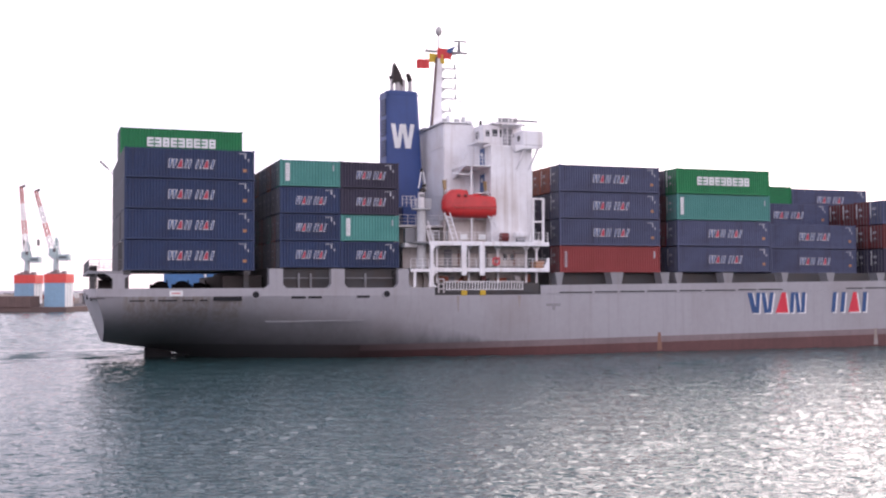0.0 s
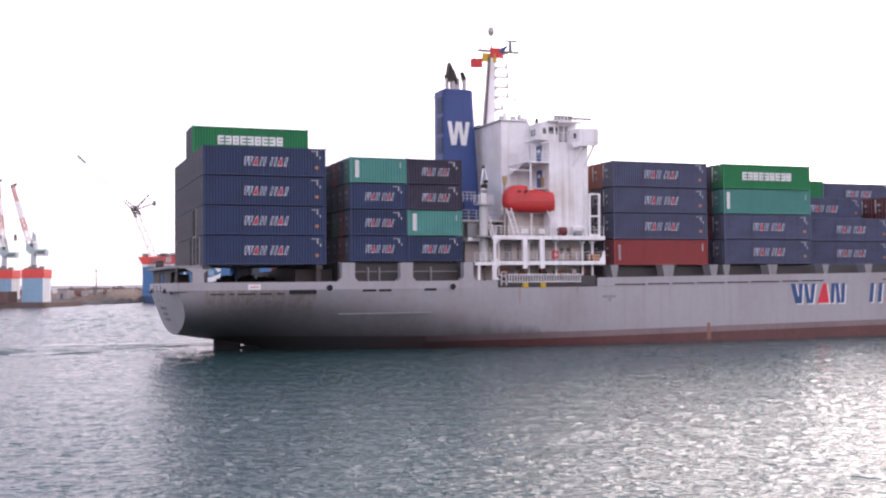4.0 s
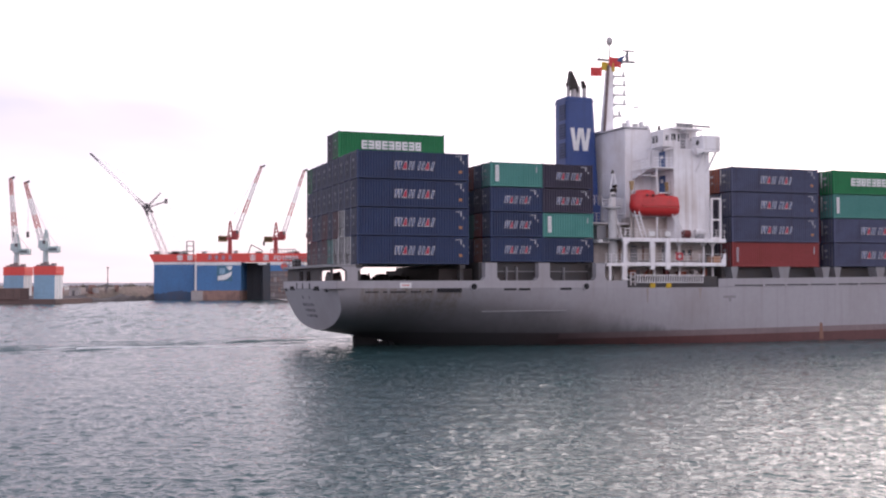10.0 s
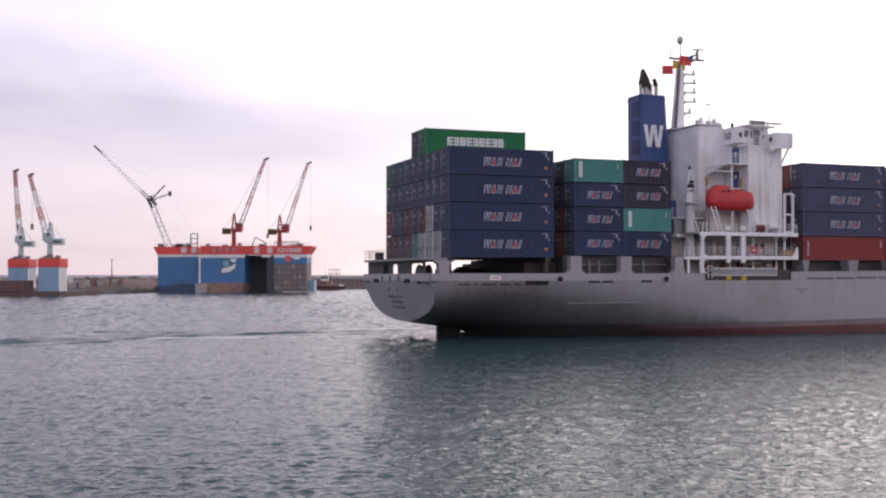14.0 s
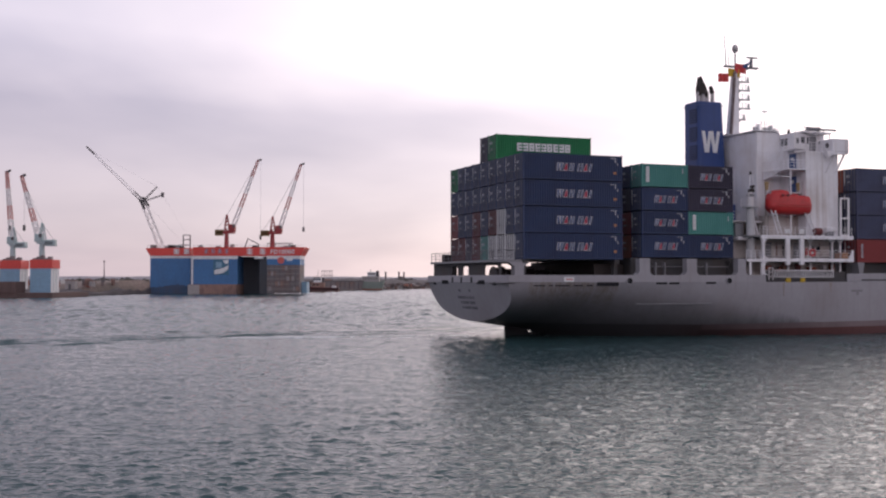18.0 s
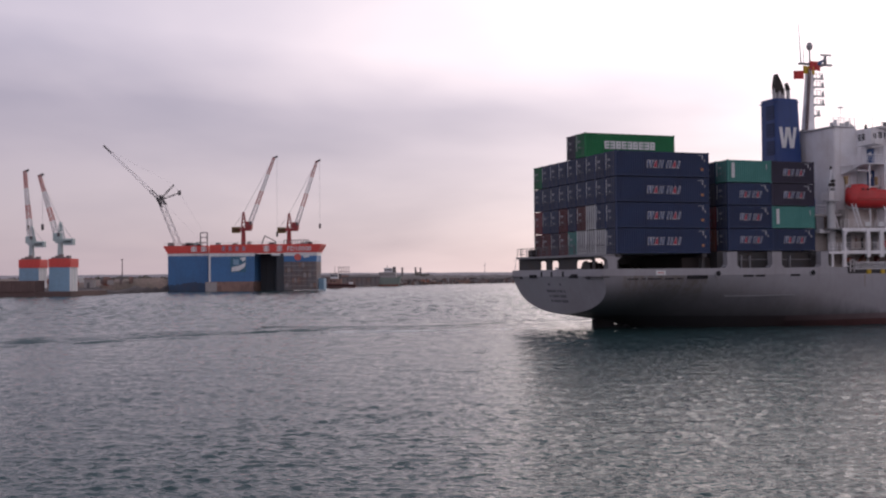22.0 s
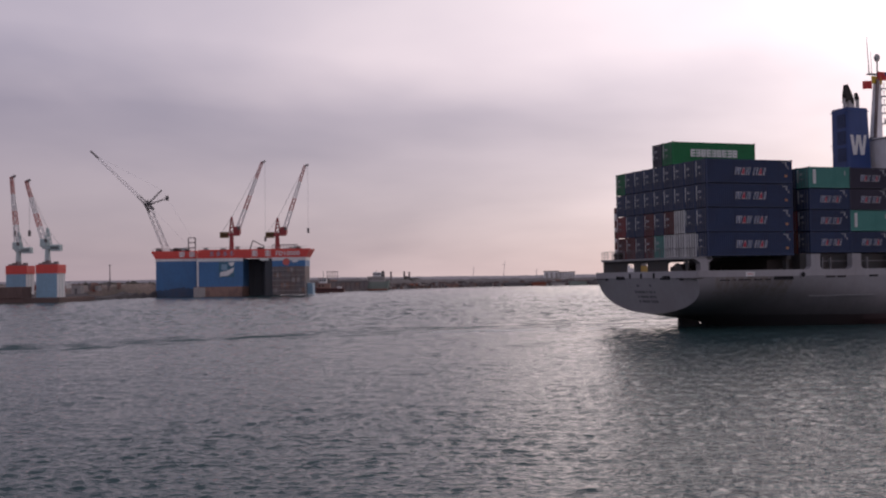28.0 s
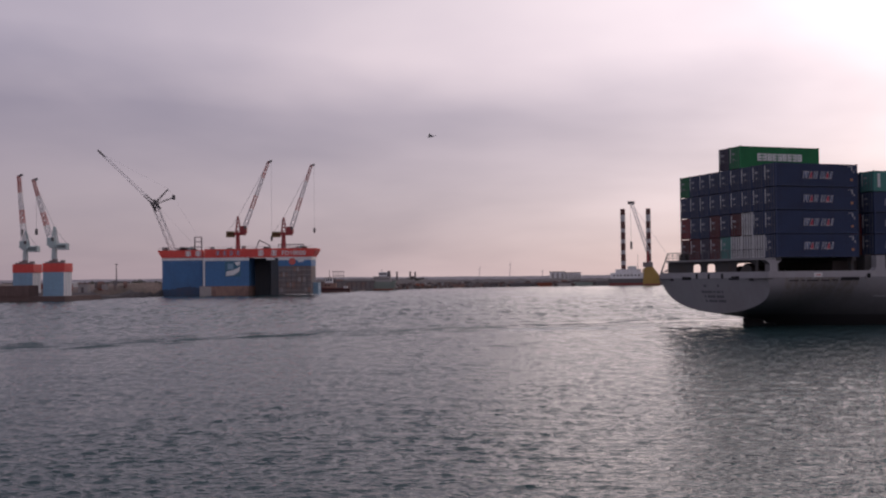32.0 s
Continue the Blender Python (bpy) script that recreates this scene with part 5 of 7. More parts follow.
def funnel():
    f = part("funnel", bmesh.new(), M["funnel"], ship, "blue funnel with a white chevron mark")
    bm = bmesh.new()
    rings = []
    for z, g in ((11.0, 0.0), (28.9, 0.0), (29.0, 0.08)):
        lean = max(0.0, (28.9 - z) * 0.055)
        ring = []
        x0, x1, y0, y1, r = 16.4 + g, 20.1 - g + lean, 9.3 + g, 12.7 - g, 0.5
        for cx, cy, a0 in ((x1 - r, y1 - r, 0), (x0 + r, y1 - r, 90), (x0 + r, y0 + r, 180), (x1 - r, y0 + r, 270)):
            for k in range(5):
                a = radians(a0 + k * 22.5)
                ring.append(bm.verts.new((cx + r * math.cos(a), cy + r * math.sin(a), z)))
        rings.append(ring)
    n = len(rings[0])
    for p, q in zip(rings, rings[1:]):
        for k in range(n):
            bm.faces.new((p[k], p[(k + 1) % n], q[(k + 1) % n], q[k]))
    bm.faces.new(rings[-1])
    bm.faces.new(rings[0][::-1])
    bm.to_mesh(f.data)
    bm.free()
    part("funnel_rim", B(16.37, 20.13, 9.27, 12.73, 28.5, 28.58, bevel=0.03), M["funnel"], f)
    # chevron mark: two white down-pointing wedges with blue hearts
    for x in (17.62, 18.84):
        part("mark_wedge", clean(prism(bmesh.new(), [(x - 0.75, 25.25), (x + 0.75, 25.25), (x + 0.3, 22.55), (x - 0.3, 22.55)], 0.03, "y", 9.275)), M["decal_white"], f)
        part("mark_heart", clean(prism(bmesh.new(), [(x - 0.26, 25.27), (x + 0.26, 25.27), (x, 23.6)], 0.03, "y", 9.255)), M["funnel"], f)
    part("mark_gap", clean(prism(bmesh.new(), [(18.05, 22.53), (18.41, 22.53), (18.23, 23.9)], 0.03, "y", 9.25)), M["funnel"], f)
    for z in (26.3, 24.0, 21.7):
        part("louvre", B(16.33, 16.5, 9.6, 11.2, z, z + 1.75), M["louvre"], f)
        for k in range(5):
            part("louvre_slat", B(16.31, 16.36, 9.7, 11.1, z + 0.15 + k * 0.32, z + 0.25 + k * 0.32), M["funnel"], f)
    part("exhaust_cowl", clean(prism(bmesh.new(), [(17.45, 29.9), (17.5, 31.1), (17.72, 32.4), (18.0, 31.9), (18.4, 31.2), (18.65, 30.5), (18.65, 29.7), (18.3, 30.2), (17.9, 30.2)], 0.9, "y", 10.55)), M["soot"], f)
    for x, r, top in ((17.5, 0.24, 30.5), (18.2, 0.34, 30.7), (18.75, 0.34, 30.6), (19.65, 0.26, 30.6)):
        part("exhaust_pipe", T((x, 11.0, 28.9), (x, 11.0, top), r, n=12), M["steel"], f)
    part("exhaust_tip", T((19.65, 11.0, 30.4), (19.35, 11.0, 31.3), 0.32, 0.24, 10), M["soot"], f)
    part("exhaust_tip", T((17.5, 11.0, 30.2), (17.25, 11.0, 30.9), 0.22, 0.12, 10), M["soot"], f)
    part("funnel_casing", B(15.7, 21.2, 5.5, 16.5, 6.2, 13.4), M["cream"], ship)
    part("casing_deck", B(15.5, 21.2, 2.2, 17.0, 13.4, 13.6), W_, ship)
    railing([(21.0, 2.4), (15.7, 2.4), (15.7, 17)], 13.6, gap=0.9)
    part("tank", B(16.3, 17.6, 3.2, 5.0, 13.6, 15.6, bevel=0.1), M["funnel"], ship)
    railing([(17.6, 3.0), (16.2, 3.0)], 15.6, gap=0.5)
    part("locker", B(15.9, 17.0, 1.0, 1.8, 11.6, 13.2), M["greydeck"], ship)
    part("deck_edge_plate", B(15.5, 17.4, -0.2, 1.6, 11.2, 11.6), W_, ship)


funnel()


def crane_post():
    p = part("provision_crane", T((17.3, 0.0, 8.9), (17.3, 0.0, 15.1), 0.52, 0.46, 18), M["pole"], ship, "grey provision crane on a round pedestal", smooth=True)
    part("crane_ring", T((17.3, 0, 15.0), (17.3, 0, 15.15), 0.95, n=18), M["pole"], p)
    railing([(16.5, -0.7), (18.1, -0.7), (18.1, 0.7), (16.5, 0.7)], 15.15, height=0.9, gap=0.7)
    part("crane_column", T((17.3, 0, 15.1), (17.3, 0, 16.8), 0.38, 0.32, 12), W_, p)
    part("crane_motor", B(17.05, 17.6, -0.45, 0.4, 16.3, 16.65, bevel=0.08), M["greydeck"], p)
    part("crane_winch", T((17.6, -0.3, 17.5), (17.6, 0.3, 17.5), 0.16, n=12), M["soot"], p)
    part("crane_head", T((17.45, -0.3, 17.0), (17.45, 0.3, 17.0), 0.28, n=14), M["soot"], p)
    bm = bmesh.new()
    beam(bm, (16.95, -0.2, 17.2), (17.25, -0.2, 18.9), 0.1)
    beam(bm, (17.75, -0.2, 17.2), (17.45, -0.2, 18.9), 0.1)
    part("crane_frame", bm, W_, p)
    part("crane_lamp", T((17.35, 0, 18.9), (17.35, 0, 19.3), 0.2, 0.1), M["soot"], p)


crane_post()


def mast():
    m = part("mast", bmesh.new(), W_, ship, "white signal mast with lamp arms and radar")
    bm = bmesh.new()
    base, top = [(22.05, 10.2), (23.15, 10.2), (23.15, 11.6), (22.05, 11.6)], [(22.72, 10.5), (23.32, 10.5), (23.32, 11.3), (22.72, 11.3)]
    lo = [bm.verts.new((x, y, 24.8)) for x, y in base]
    hi = [bm.verts.new((x, y, 33.4)) for x, y in top]
    for k in range(4):
        bm.faces.new((lo[k], lo[(k + 1) % 4], hi[(k + 1) % 4], hi[k]))
    bm.faces.new(hi)
    bm.to_mesh(m.data)
    bm.free()
    bm = bmesh.new()
    for y in (10.15, 10.55):
        beam(bm, (21.95, y, 24.8), (22.62, y, 33.3), 0.11)
    for k in range(28):
        x, z = 21.95 + 0.67 * k / 28, 24.9 + 8.4 * k / 28
        beam(bm, (x, 10.15, z), (x, 10.55, z), 0.05)
    part("mast_ladder", bm, M["mastrail"], m)
    for z, x in ((32.1, 25.1), (31.0, 25.2), (29.8, 25.2), (28.65, 25.2), (27.2, 24.5)):
        part("lamp_arm", B(23.1, x, 10.6, 11.0, z - 0.09, z + 0.07), M["pole"], m)
        part("arm_brace", clean(prism(bmesh.new(), [(23.1, z - 0.08), (23.9, z - 0.08), (23.1, z - 0.7)], 0.12, "y", 10.75)), M["pole"], m)
        part("mast_lamp", T((x - 0.15, 10.85, z), (x - 0.15, 10.85, z + 0.6), 0.17, 0.13), M["pole"], m)
        railing([(23.4, 10.6), (x - 0.2, 10.6)], z, height=0.7, gap=0.6, parent=m, r=0.03, mids=0, mat=M["pole"])
    part("crosstree", B(21.4, 26.5, 10.6, 11.1, 33.9, 34.1), M["greydeck"], m)
    part("crosstree_brace", clean(prism(bmesh.new(), [(23.4, 33.2), (25.6, 33.95), (23.4, 33.95)], 0.2, "y", 10.75)), M["greydeck"], m)
    part("radar_pedestal", T((25.5, 10.85, 34.1), (25.5, 10.85, 35.2), 0.24, 0.18, 10), M["greydeck"], m)
    part("radar_scanner", B(24.8, 26.5, 10.75, 10.95, 35.25, 35.45, bevel=0.03), M["greydeck"], m)
    part("top_pole", T((23.05, 10.85, 33.4), (23.05, 10.85, 36.0), 0.12, 0.09), M["greydeck"], m)
    bm = bmesh.new()
    bmesh.ops.create_uvsphere(bm, u_segments=14, v_segments=10, radius=0.42)
    bmesh.ops.scale(bm, vec=(1, 1, 1.35), verts=bm.verts[:])
    bmesh.ops.translate(bm, vec=(23.05, 10.85, 36.35), verts=bm.verts[:])
    part("satellite_dome", bm, M["steel"], m, smooth=True)
    part("whip_antenna", T((21.65, 10.85, 34.0), (21.35, 10.85, 39.2), 0.08, 0.04, 6), M["greydeck"], m)
    part("whip_antenna", T((22.1, 10.85, 34.0), (22.0, 10.85, 37.2), 0.05, 0.03, 6), M["greydeck"], m)
    part("mast_foot", B(20.9, 23.6, 9.6, 12.2, 24.85, 25.05), M["greydeck"], m)


mast()


def flag(name, x0, x1, z0, z1, mat, words, wave=0.16, y=10.4):
    bm = bmesh.new()
    nx, nz = 14, 6
    v = [[bm.verts.new((x0 + (x1 - x0) * i / nx, y + wave * math.sin(i * 0.75 + x0) * (i / nx), z0 + (z1 - z0) * k / nz - 0.25 * abs(x1 - x0) * (i / nx) ** 2 * 0.25)) for i in range(nx + 1)] for k in range(nz + 1)]
    for k in range(nz):
        for i in range(nx):
            bm.faces.new((v[k][i], v[k][i + 1], v[k + 1][i + 1], v[k + 1][i]))
    ex = bmesh.ops.extrude_face_region(bm, geom=bm.faces[:])
    bmesh.ops.translate(bm, vec=(0, 0.03, 0), verts=[g for g in ex["geom"] if isinstance(g, bmesh.types.BMVert)])
    ob = part(name, clean(bm), mat, None, smooth=True)
    tagged(ob, words, "flag", "signal flags")
    return rides(ob, pose(0, 0, 0))


flag("signal_flag", 22.7, 24.5, 33.15, 34.35, M["red"], "red flag flying from the mast")
bm_ = clean(prism(bmesh.new(), [(23.75, 33.9), (24.3, 33.75), (25.1, 34.75), (24.0, 34.3)], 0.06, "y", 10.28))
flag("signal_flag", 21.75, 23.7, 32.65, 33.7, M["yellow"], "yellow flag flying from the mast", y=10.55)
flag("signal_flag", 21.8, 20.3, 31.9, 33.0, M["red"], "red flag streaming aft of the mast", y=10.5)
part("flag_canton", bm_, M["decal_navy"], bpy.data.objects["signal_flag"])


def hull_mark():
    """The makers' mark on the ship's side, as plain slanted blocks with a white shadow."""
    y = OUT
    z0, z1 = 4.05, 6.35
    def bar(x_top, x_foot, w, c="b"):
        return (c, [(x_top, z1), (x_top + w, z1), (x_foot + w, z0), (x_foot, z0)])
    shapes = [bar(55.15, 55.75, 0.62), bar(56.35, 56.15, 0.5), bar(57.0, 57.35, 0.5), bar(58.15, 57.75, 0.5), ("r", [(59.75, z1), (60.25, z1), (60.55, z0), (58.85, z0)]),
              bar(60.95, 60.75, 0.5), bar(61.45, 61.75, 0.48), bar(62.45, 62.25, 0.5), bar(66.75, 66.45, 0.52), bar(68.0, 67.7, 0.52),
              ("r", [(69.6, z1), (70.05, z1), (70.4, z0), (68.85, z0)]), bar(71.0, 70.75, 0.55)]
    for i, (c, o) in enumerate(shapes):
        part("mark_shadow", clean(prism(bmesh.new(), [(a + 0.2, b - 0.12) for a, b in o], 0.02, "y", y - 0.006 - 0.0008 * i)), M["decal_white"], ship)
        part("mark_block", clean(prism(bmesh.new(), o, 0.03, "y", y - 0.026 - 0.0008 * i)), M["decal_red" if c == "r" else "decal_navy"], ship)
    for x, z, h, w in ((20.5, 6.2, 1.6, 0.3), (27.2, 6.2, 1.2, 0.4)):
        part("rust_weep", clean(prism(bmesh.new(), [(x, z), (x + w, z), (x + w * 0.7, z - h), (x + w * 0.4, z - h)], 0.4, "y", y - 0.008)), M["hullrust"], ship)
    for x in (43.7, 72.5):
        part("rust_stain", clean(prism(bmesh.new(), [(x, 2.1), (x + 0.35, 2.1), (x + 0.5, 0.2), (x - 0.1, 0.2)], 0.01, "y", y - 0.006)), M["ruststain" if x < 50 else "hullrust"], ship)


hull_mark()


def mooring_gear():
    for x, y, r in ((-7.5, 13.0, 0.72), (-5.25, 13.0, 0.74), (-3.4, 13.4, 0.6), (-1.7, 12.6, 0.7)):
        w = part("mooring_winch", T((x, y, 7.05), (x, y + 1.4, 7.05), r, n=18), M["rope"], ship, "dark mooring winch drum wound with rope")
        for k in (0, 1.4):
            part("flange", T((x, y + k - 0.06, 7.05), (x, y + k + 0.06, 7.05), r * 1.18, n=18), M["soot"], w)
        part("bed", B(x - 0.9, x + 0.9, y - 0.2, y + 1.6, 6.2, 6.6), M["darkdeck"], w)
        part("gear_case", B(x - 0.45, x + 0.5, y + 1.5, y + 2.2, 6.5, 7.7, bevel=0.08), M["soot"], w)
        part("brake_post", T((x + 0.75, y + 0.2, 6.5), (x + 0.6, y + 0.2, 8.0), 0.09, n=6), M["soot"], w)
        part("control_stand", B(x - 1.1, x - 0.8, y + 0.4, y + 0.8, 6.2, 7.55), M["soot"], w)
    for k in range(7):
        part("stowed_fender", T((-2.9 + k * 0.45, 11.2, 6.2), (-2.85 + k * 0.45, 11.2, 7.6 + 0.35 * (k * 5 % 3)), 0.2, 0.15, 8), M["soot"], ship)
    for x in (-7.6, -2.9):
        part("bollard", T((x, 0.4, 6.2), (x, 0.4, 6.95), 0.22, 0.26, 10), M["soot"], ship)
    part("platform_locker", B(-14.6, -13.8, 17.2, 18.4, 8.72, 9.6, bevel=0.05), M["soot"], ship)
    # a big rope drum close behind the widest opening of the stern screen
    drum = part("rope_drum", T((-14.1, 3.3, 6.8), (-13.1, 3.3, 6.8), 1.1, n=20), M["soot"], ship, "black rope drum of a mooring winch")
    for x in (-14.2, -13.1):
        part("drum_flange", T((x, 3.3, 6.8), (x + 0.1, 3.3, 6.8), 1.22, n=20), M["darkdeck"], drum)
    part("drum_stand", B(-14.0, -13.2, 2.0, 4.7, 6.2, 6.6, bevel=0.05), M["darkdeck"], drum)


mooring_gear()


# ---- the far side of the harbour ----
M.update({
    # dock and shore colours are raised a little for distance haze
    "dockblue": material("dock_blue_paint", (0.055, 0.175, 0.38), 0.55, dirt=(0.05, 0.10, 0.19), dirt_amount=0.6, scale=0.08, streaks=0.4),
    "dockpale": material("dock_pale_blue_paint", (0.22, 0.37, 0.50), 0.55, dirt=(0.2, 0.27, 0.32), scale=0.08, streaks=0.3),
    "dockred": material("dock_red_paint", (0.72, 0.075, 0.06), 0.55, dirt=(0.45, 0.06, 0.05), scale=0.1, streaks=0.2),
    "dockwhite": material("dock_white_paint", (0.76, 0.76, 0.77), 0.6, dirt=(0.35, 0.33, 0.32), scale=0.1, streaks=0.4),
    "dockrust": material("rusty_pontoon_steel", (0.31, 0.19, 0.155), 0.8, dirt=(0.12, 0.075, 0.07), dirt_amount=0.9, scale=0.22, streaks=0.5),
    "darkrust": material("dark_brown_pontoon_plating", (0.15, 0.095, 0.085), 0.8, dirt=(0.08, 0.06, 0.058), dirt_amount=0.7, scale=0.1, streaks=0.5),
    "dockdark": material("shade_dark_dock_inside", (0.055, 0.062, 0.075), 0.8, dirt=(0.09, 0.07, 0.06), scale=0.1),
    "scaffold": material("weathered_scaffold", (0.20, 0.18, 0.185), 0.8, dirt=(0.24, 0.12, 0.08), dirt_amount=0.7, scale=0.12),
    "cranered": material("crane_red_paint", (0.32, 0.045, 0.048), 0.55, scale=0.1),
    # faded jib paints, paled further for the distance haze
    "jibred": material("hazy_faded_red_jib_paint", (0.60, 0.27, 0.255), 0.6, scale=0.1),
    "jibwhite": material("hazy_faded_white_jib_paint", (0.80, 0.77, 0.78), 0.6, scale=0.1),
    "cranewhite": material("crane_white_paint", (0.55, 0.53, 0.54), 0.55, scale=0.1),
    "craneteal": material("crane_grey_green_paint", (0.42, 0.52, 0.53), 0.55, scale=0.1),
    "cranedark": material("crane_dark_steel", (0.12, 0.11, 0.115), 0.6, scale=0.1),
    "olive": material("olive_counterweight", (0.20, 0.13, 0.06), 0.7, scale=0.1),
    "earth": material("brown_shore_earth", (0.27, 0.205, 0.18), 0.95, dirt=(0.17, 0.15, 0.12), dirt_amount=0.9, scale=0.05, grain=0.3, bump=0.8, bump_scale=0.6),
    "rock": material("dark_breakwater_rock", (0.16, 0.14, 0.14), 0.9, dirt=(0.08, 0.075, 0.075), dirt_amount=0.8, scale=0.12, grain=0.35, bump=1.0, bump_scale=0.5),
    "scrub": material("dull_green_scrub", (0.13, 0.13, 0.105), 0.95, dirt=(0.20, 0.165, 0.13), scale=0.1, grain=0.35),
    "ochre": material("faded_ochre_paint", (0.42, 0.27, 0.07), 0.6, scale=0.1, streaks=0.3),
    "emblemteal": material("emblem_teal_blue", (0.055, 0.16, 0.24), 0.6, scale=0.1),
    "footstain": material("stained_navy_plating", (0.045, 0.085, 0.16), 0.7, dirt=(0.11, 0.075, 0.07), dirt_amount=0.7, scale=0.15, streaks=0.5),
    # far land and pylons: distance haze mixed into the grey
    "hazehill": material("far_hill_haze_grey", (0.36, 0.33, 0.355), 1.0, scale=0.01),
    "legbrown": material("maroon_brown_leg_paint", (0.13, 0.055, 0.05), 0.7, dirt=(0.09, 0.05, 0.045), scale=0.1, streaks=0.3),
    "concrete": material("pale_concrete", (0.38, 0.35, 0.34), 0.85, dirt=(0.25, 0.22, 0.2), scale=0.1, streaks=0.3),
    "hutgreen": material("pale_green_shed_wall", (0.24, 0.28, 0.25), 0.8, scale=0.1, streaks=0.2),
})


def main_dock():
    """The floating dock: two wing walls, a red top band, a rusty pontoon. Origin on the water in front of it."""
    d = thing("floating_dock", "blue floating dock with a red top band and white writing", "floating dock", at=pose(-121, 497, 0))
    # farther wing
    w = part("wing_wall", B(-35.7, -16.9, 6, 16, 0, 17.2, bevel=0.1), M["dockblue"], d)
    part("white_band", B(-35.85, -16.8, 5.85, 16.1, 16.4, 17.6), M["dockwhite"], w)
    bm = prism(bmesh.new(), [(-35.8, 17.6), (-37.6, 20.6), (-37.6, 21.1), (-16.7, 21.1), (-16.7, 17.6)], 10.6, "y", 5.6)
    part("top_band", clean(bm), M["dockred"], w)
    for x in (-24.9, -20.2):
        for z in (18.4, 19.2, 20.0):
            part("band_writing", B(x + 0.2, x + 2.8, 5.5, 5.7, z, z + 0.56), M["dockwhite"], w)
        part("band_writing", B(x + 1.2, x + 1.7, 5.48, 5.7, 18.2, 20.7), M["dockwhite"], w)
    ragged = [(-35.6 + k * 0.93, 3.1 + 1.2 * math.exp(-((k - 13) / 6) ** 2) + 1.0 * noise.noise(Vector((k * 0.9, 2.0, 0)))) for k in range(21)]
    part("stained_foot", clean(prism(bmesh.new(), [(-17.0, 0.0), (-35.6, 0.0)] + ragged, 0.12, "y", 5.88)), M["footstain"], w, "dark rust-stained foot of the dock wall")
    for x in (-31, -26, -21):
        part("wall_seam", B(x, x + 0.12, 5.93, 6.1, 1, 16.9), M["dockblue"], w)
    # nearer wing: painted bay, dark recess, scaffolded bay
    n = part("wing_wall", B(-14.0, 6.2, 0, 20, 4.4, 17.2, bevel=0.1), M["dockblue"], d)
    part("corner_post", B(-14.9, -14.1, -0.3, 0.1, 4.4, 17.2), M["dockwhite"], n)
    part("pontoon", B(-15.6, 6.3, -3, 20, 0, 4.4, bevel=0.1), M["dockrust"], d, "rust-brown pontoon at the waterline")
    part("pontoon_end", B(-15.7, -10.4, -3.1, -2.9, 0, 4.2), M["concrete"], d)
    part("emblem_field", B(-4.9, 2.3, -0.12, 0, 8.6, 15.8), M["emblemteal"], n)
    bm = prism(bmesh.new(), [(-4.4, 9.0), (-0.7, 9.4), (1.7, 11.0), (2.2, 13.2), (0.4, 12.2), (-1.5, 11.6), (-4.2, 11.0)], 0.1, "y", -0.25)
    part("emblem", clean(bm), M["dockwhite"], n)
    part("emblem", clean(prism(bmesh.new(), [(-0.6, 15.2), (2.2, 15.6), (2.0, 14.0), (0.8, 13.6)], 0.1, "y", -0.25)), M["dockwhite"], n)
    part("emblem", B(-3.6, -1.0, -0.25, -0.15, 12.0, 14.6), M["dockpale"], n)
    # the recess's shade is put into a near-black colour
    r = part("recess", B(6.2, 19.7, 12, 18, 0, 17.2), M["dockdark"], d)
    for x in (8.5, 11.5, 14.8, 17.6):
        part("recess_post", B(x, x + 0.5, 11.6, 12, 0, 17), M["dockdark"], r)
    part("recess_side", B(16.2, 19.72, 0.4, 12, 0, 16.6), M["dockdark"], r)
    part("tarpaulin", B(14.0, 18.0, -0.3, 0.2, 16.0, 16.8), M["dockwhite"], r)
    s = part("wing_wall", B(19.7, 34.6, 0, 12, 0.4, 17.2, bevel=0.1), M["scaffold"], d, "weathered scaffolded wall of the dock")
    part("painted_top", B(19.65, 34.65, -0.08, 12.05, 13.2, 17.2), M["dockblue"], s)
    part("round_sign", T((26.0, -0.2, 15.3), (26.0, 0, 15.3), 1.6, n=16), M["rosebuoy"], s)
    part("sign_panel", clean(prism(bmesh.new(), [(28.0, 16.6), (31.6, 16.6), (31.2, 15.2), (29.0, 14.9)], 0.15, "y", -0.2)), M["dockwhite"], s)
    for k in range(5):
        part("scaffold_rail", B(19.7, 34.6, -0.5, -0.3, 2.2 + k * 2.3, 2.4 + k * 2.3), M["concrete"], s)
    for k in range(6):
        part("scaffold_post", B(20.6 + k * 2.4, 20.8 + k * 2.4, -0.45, -0.25, 0.5, 13.4), M["cranedark"], s)
    for k in range(14):
        part("scaffold_sheet", B(20.2 + (k * 5 % 13) * 1.05, 21.6 + (k * 5 % 13) * 1.05, -0.25, -0.12, 1.5 + (k % 5) * 2.3, 3.4 + (k % 5) * 2.3), M["dockrust" if k % 2 else "concrete"], s)
    part("white_band", B(-14.1, 6.3, -0.15, 0.2, 15.9, 17.4), M["dockwhite"], n)
    part("white_band", B(19.6, 34.8, -0.15, 12.1, 15.9, 17.4), M["dockwhite"], s)
    bm = prism(bmesh.new(), [(-14.2, 17.4), (-14.2, 21.3), (36.9, 21.2), (36.9, 20.7), (34.9, 17.4)], 13, "y", -0.3)
    band = part("top_band", clean(bm), M["dockred"], d)
    for x in (-9.0, -5.9, -2.8, 0.3):
        for z in (18.6, 19.3, 20.0):
            part("band_writing", B(x + 0.1, x + 1.9, -0.42, -0.25, z, z + 0.22), M["dockpale"], band)
        part("band_writing", B(x + 0.8, x + 1.1, -0.44, -0.25, 18.4, 20.5), M["dockpale"], band)
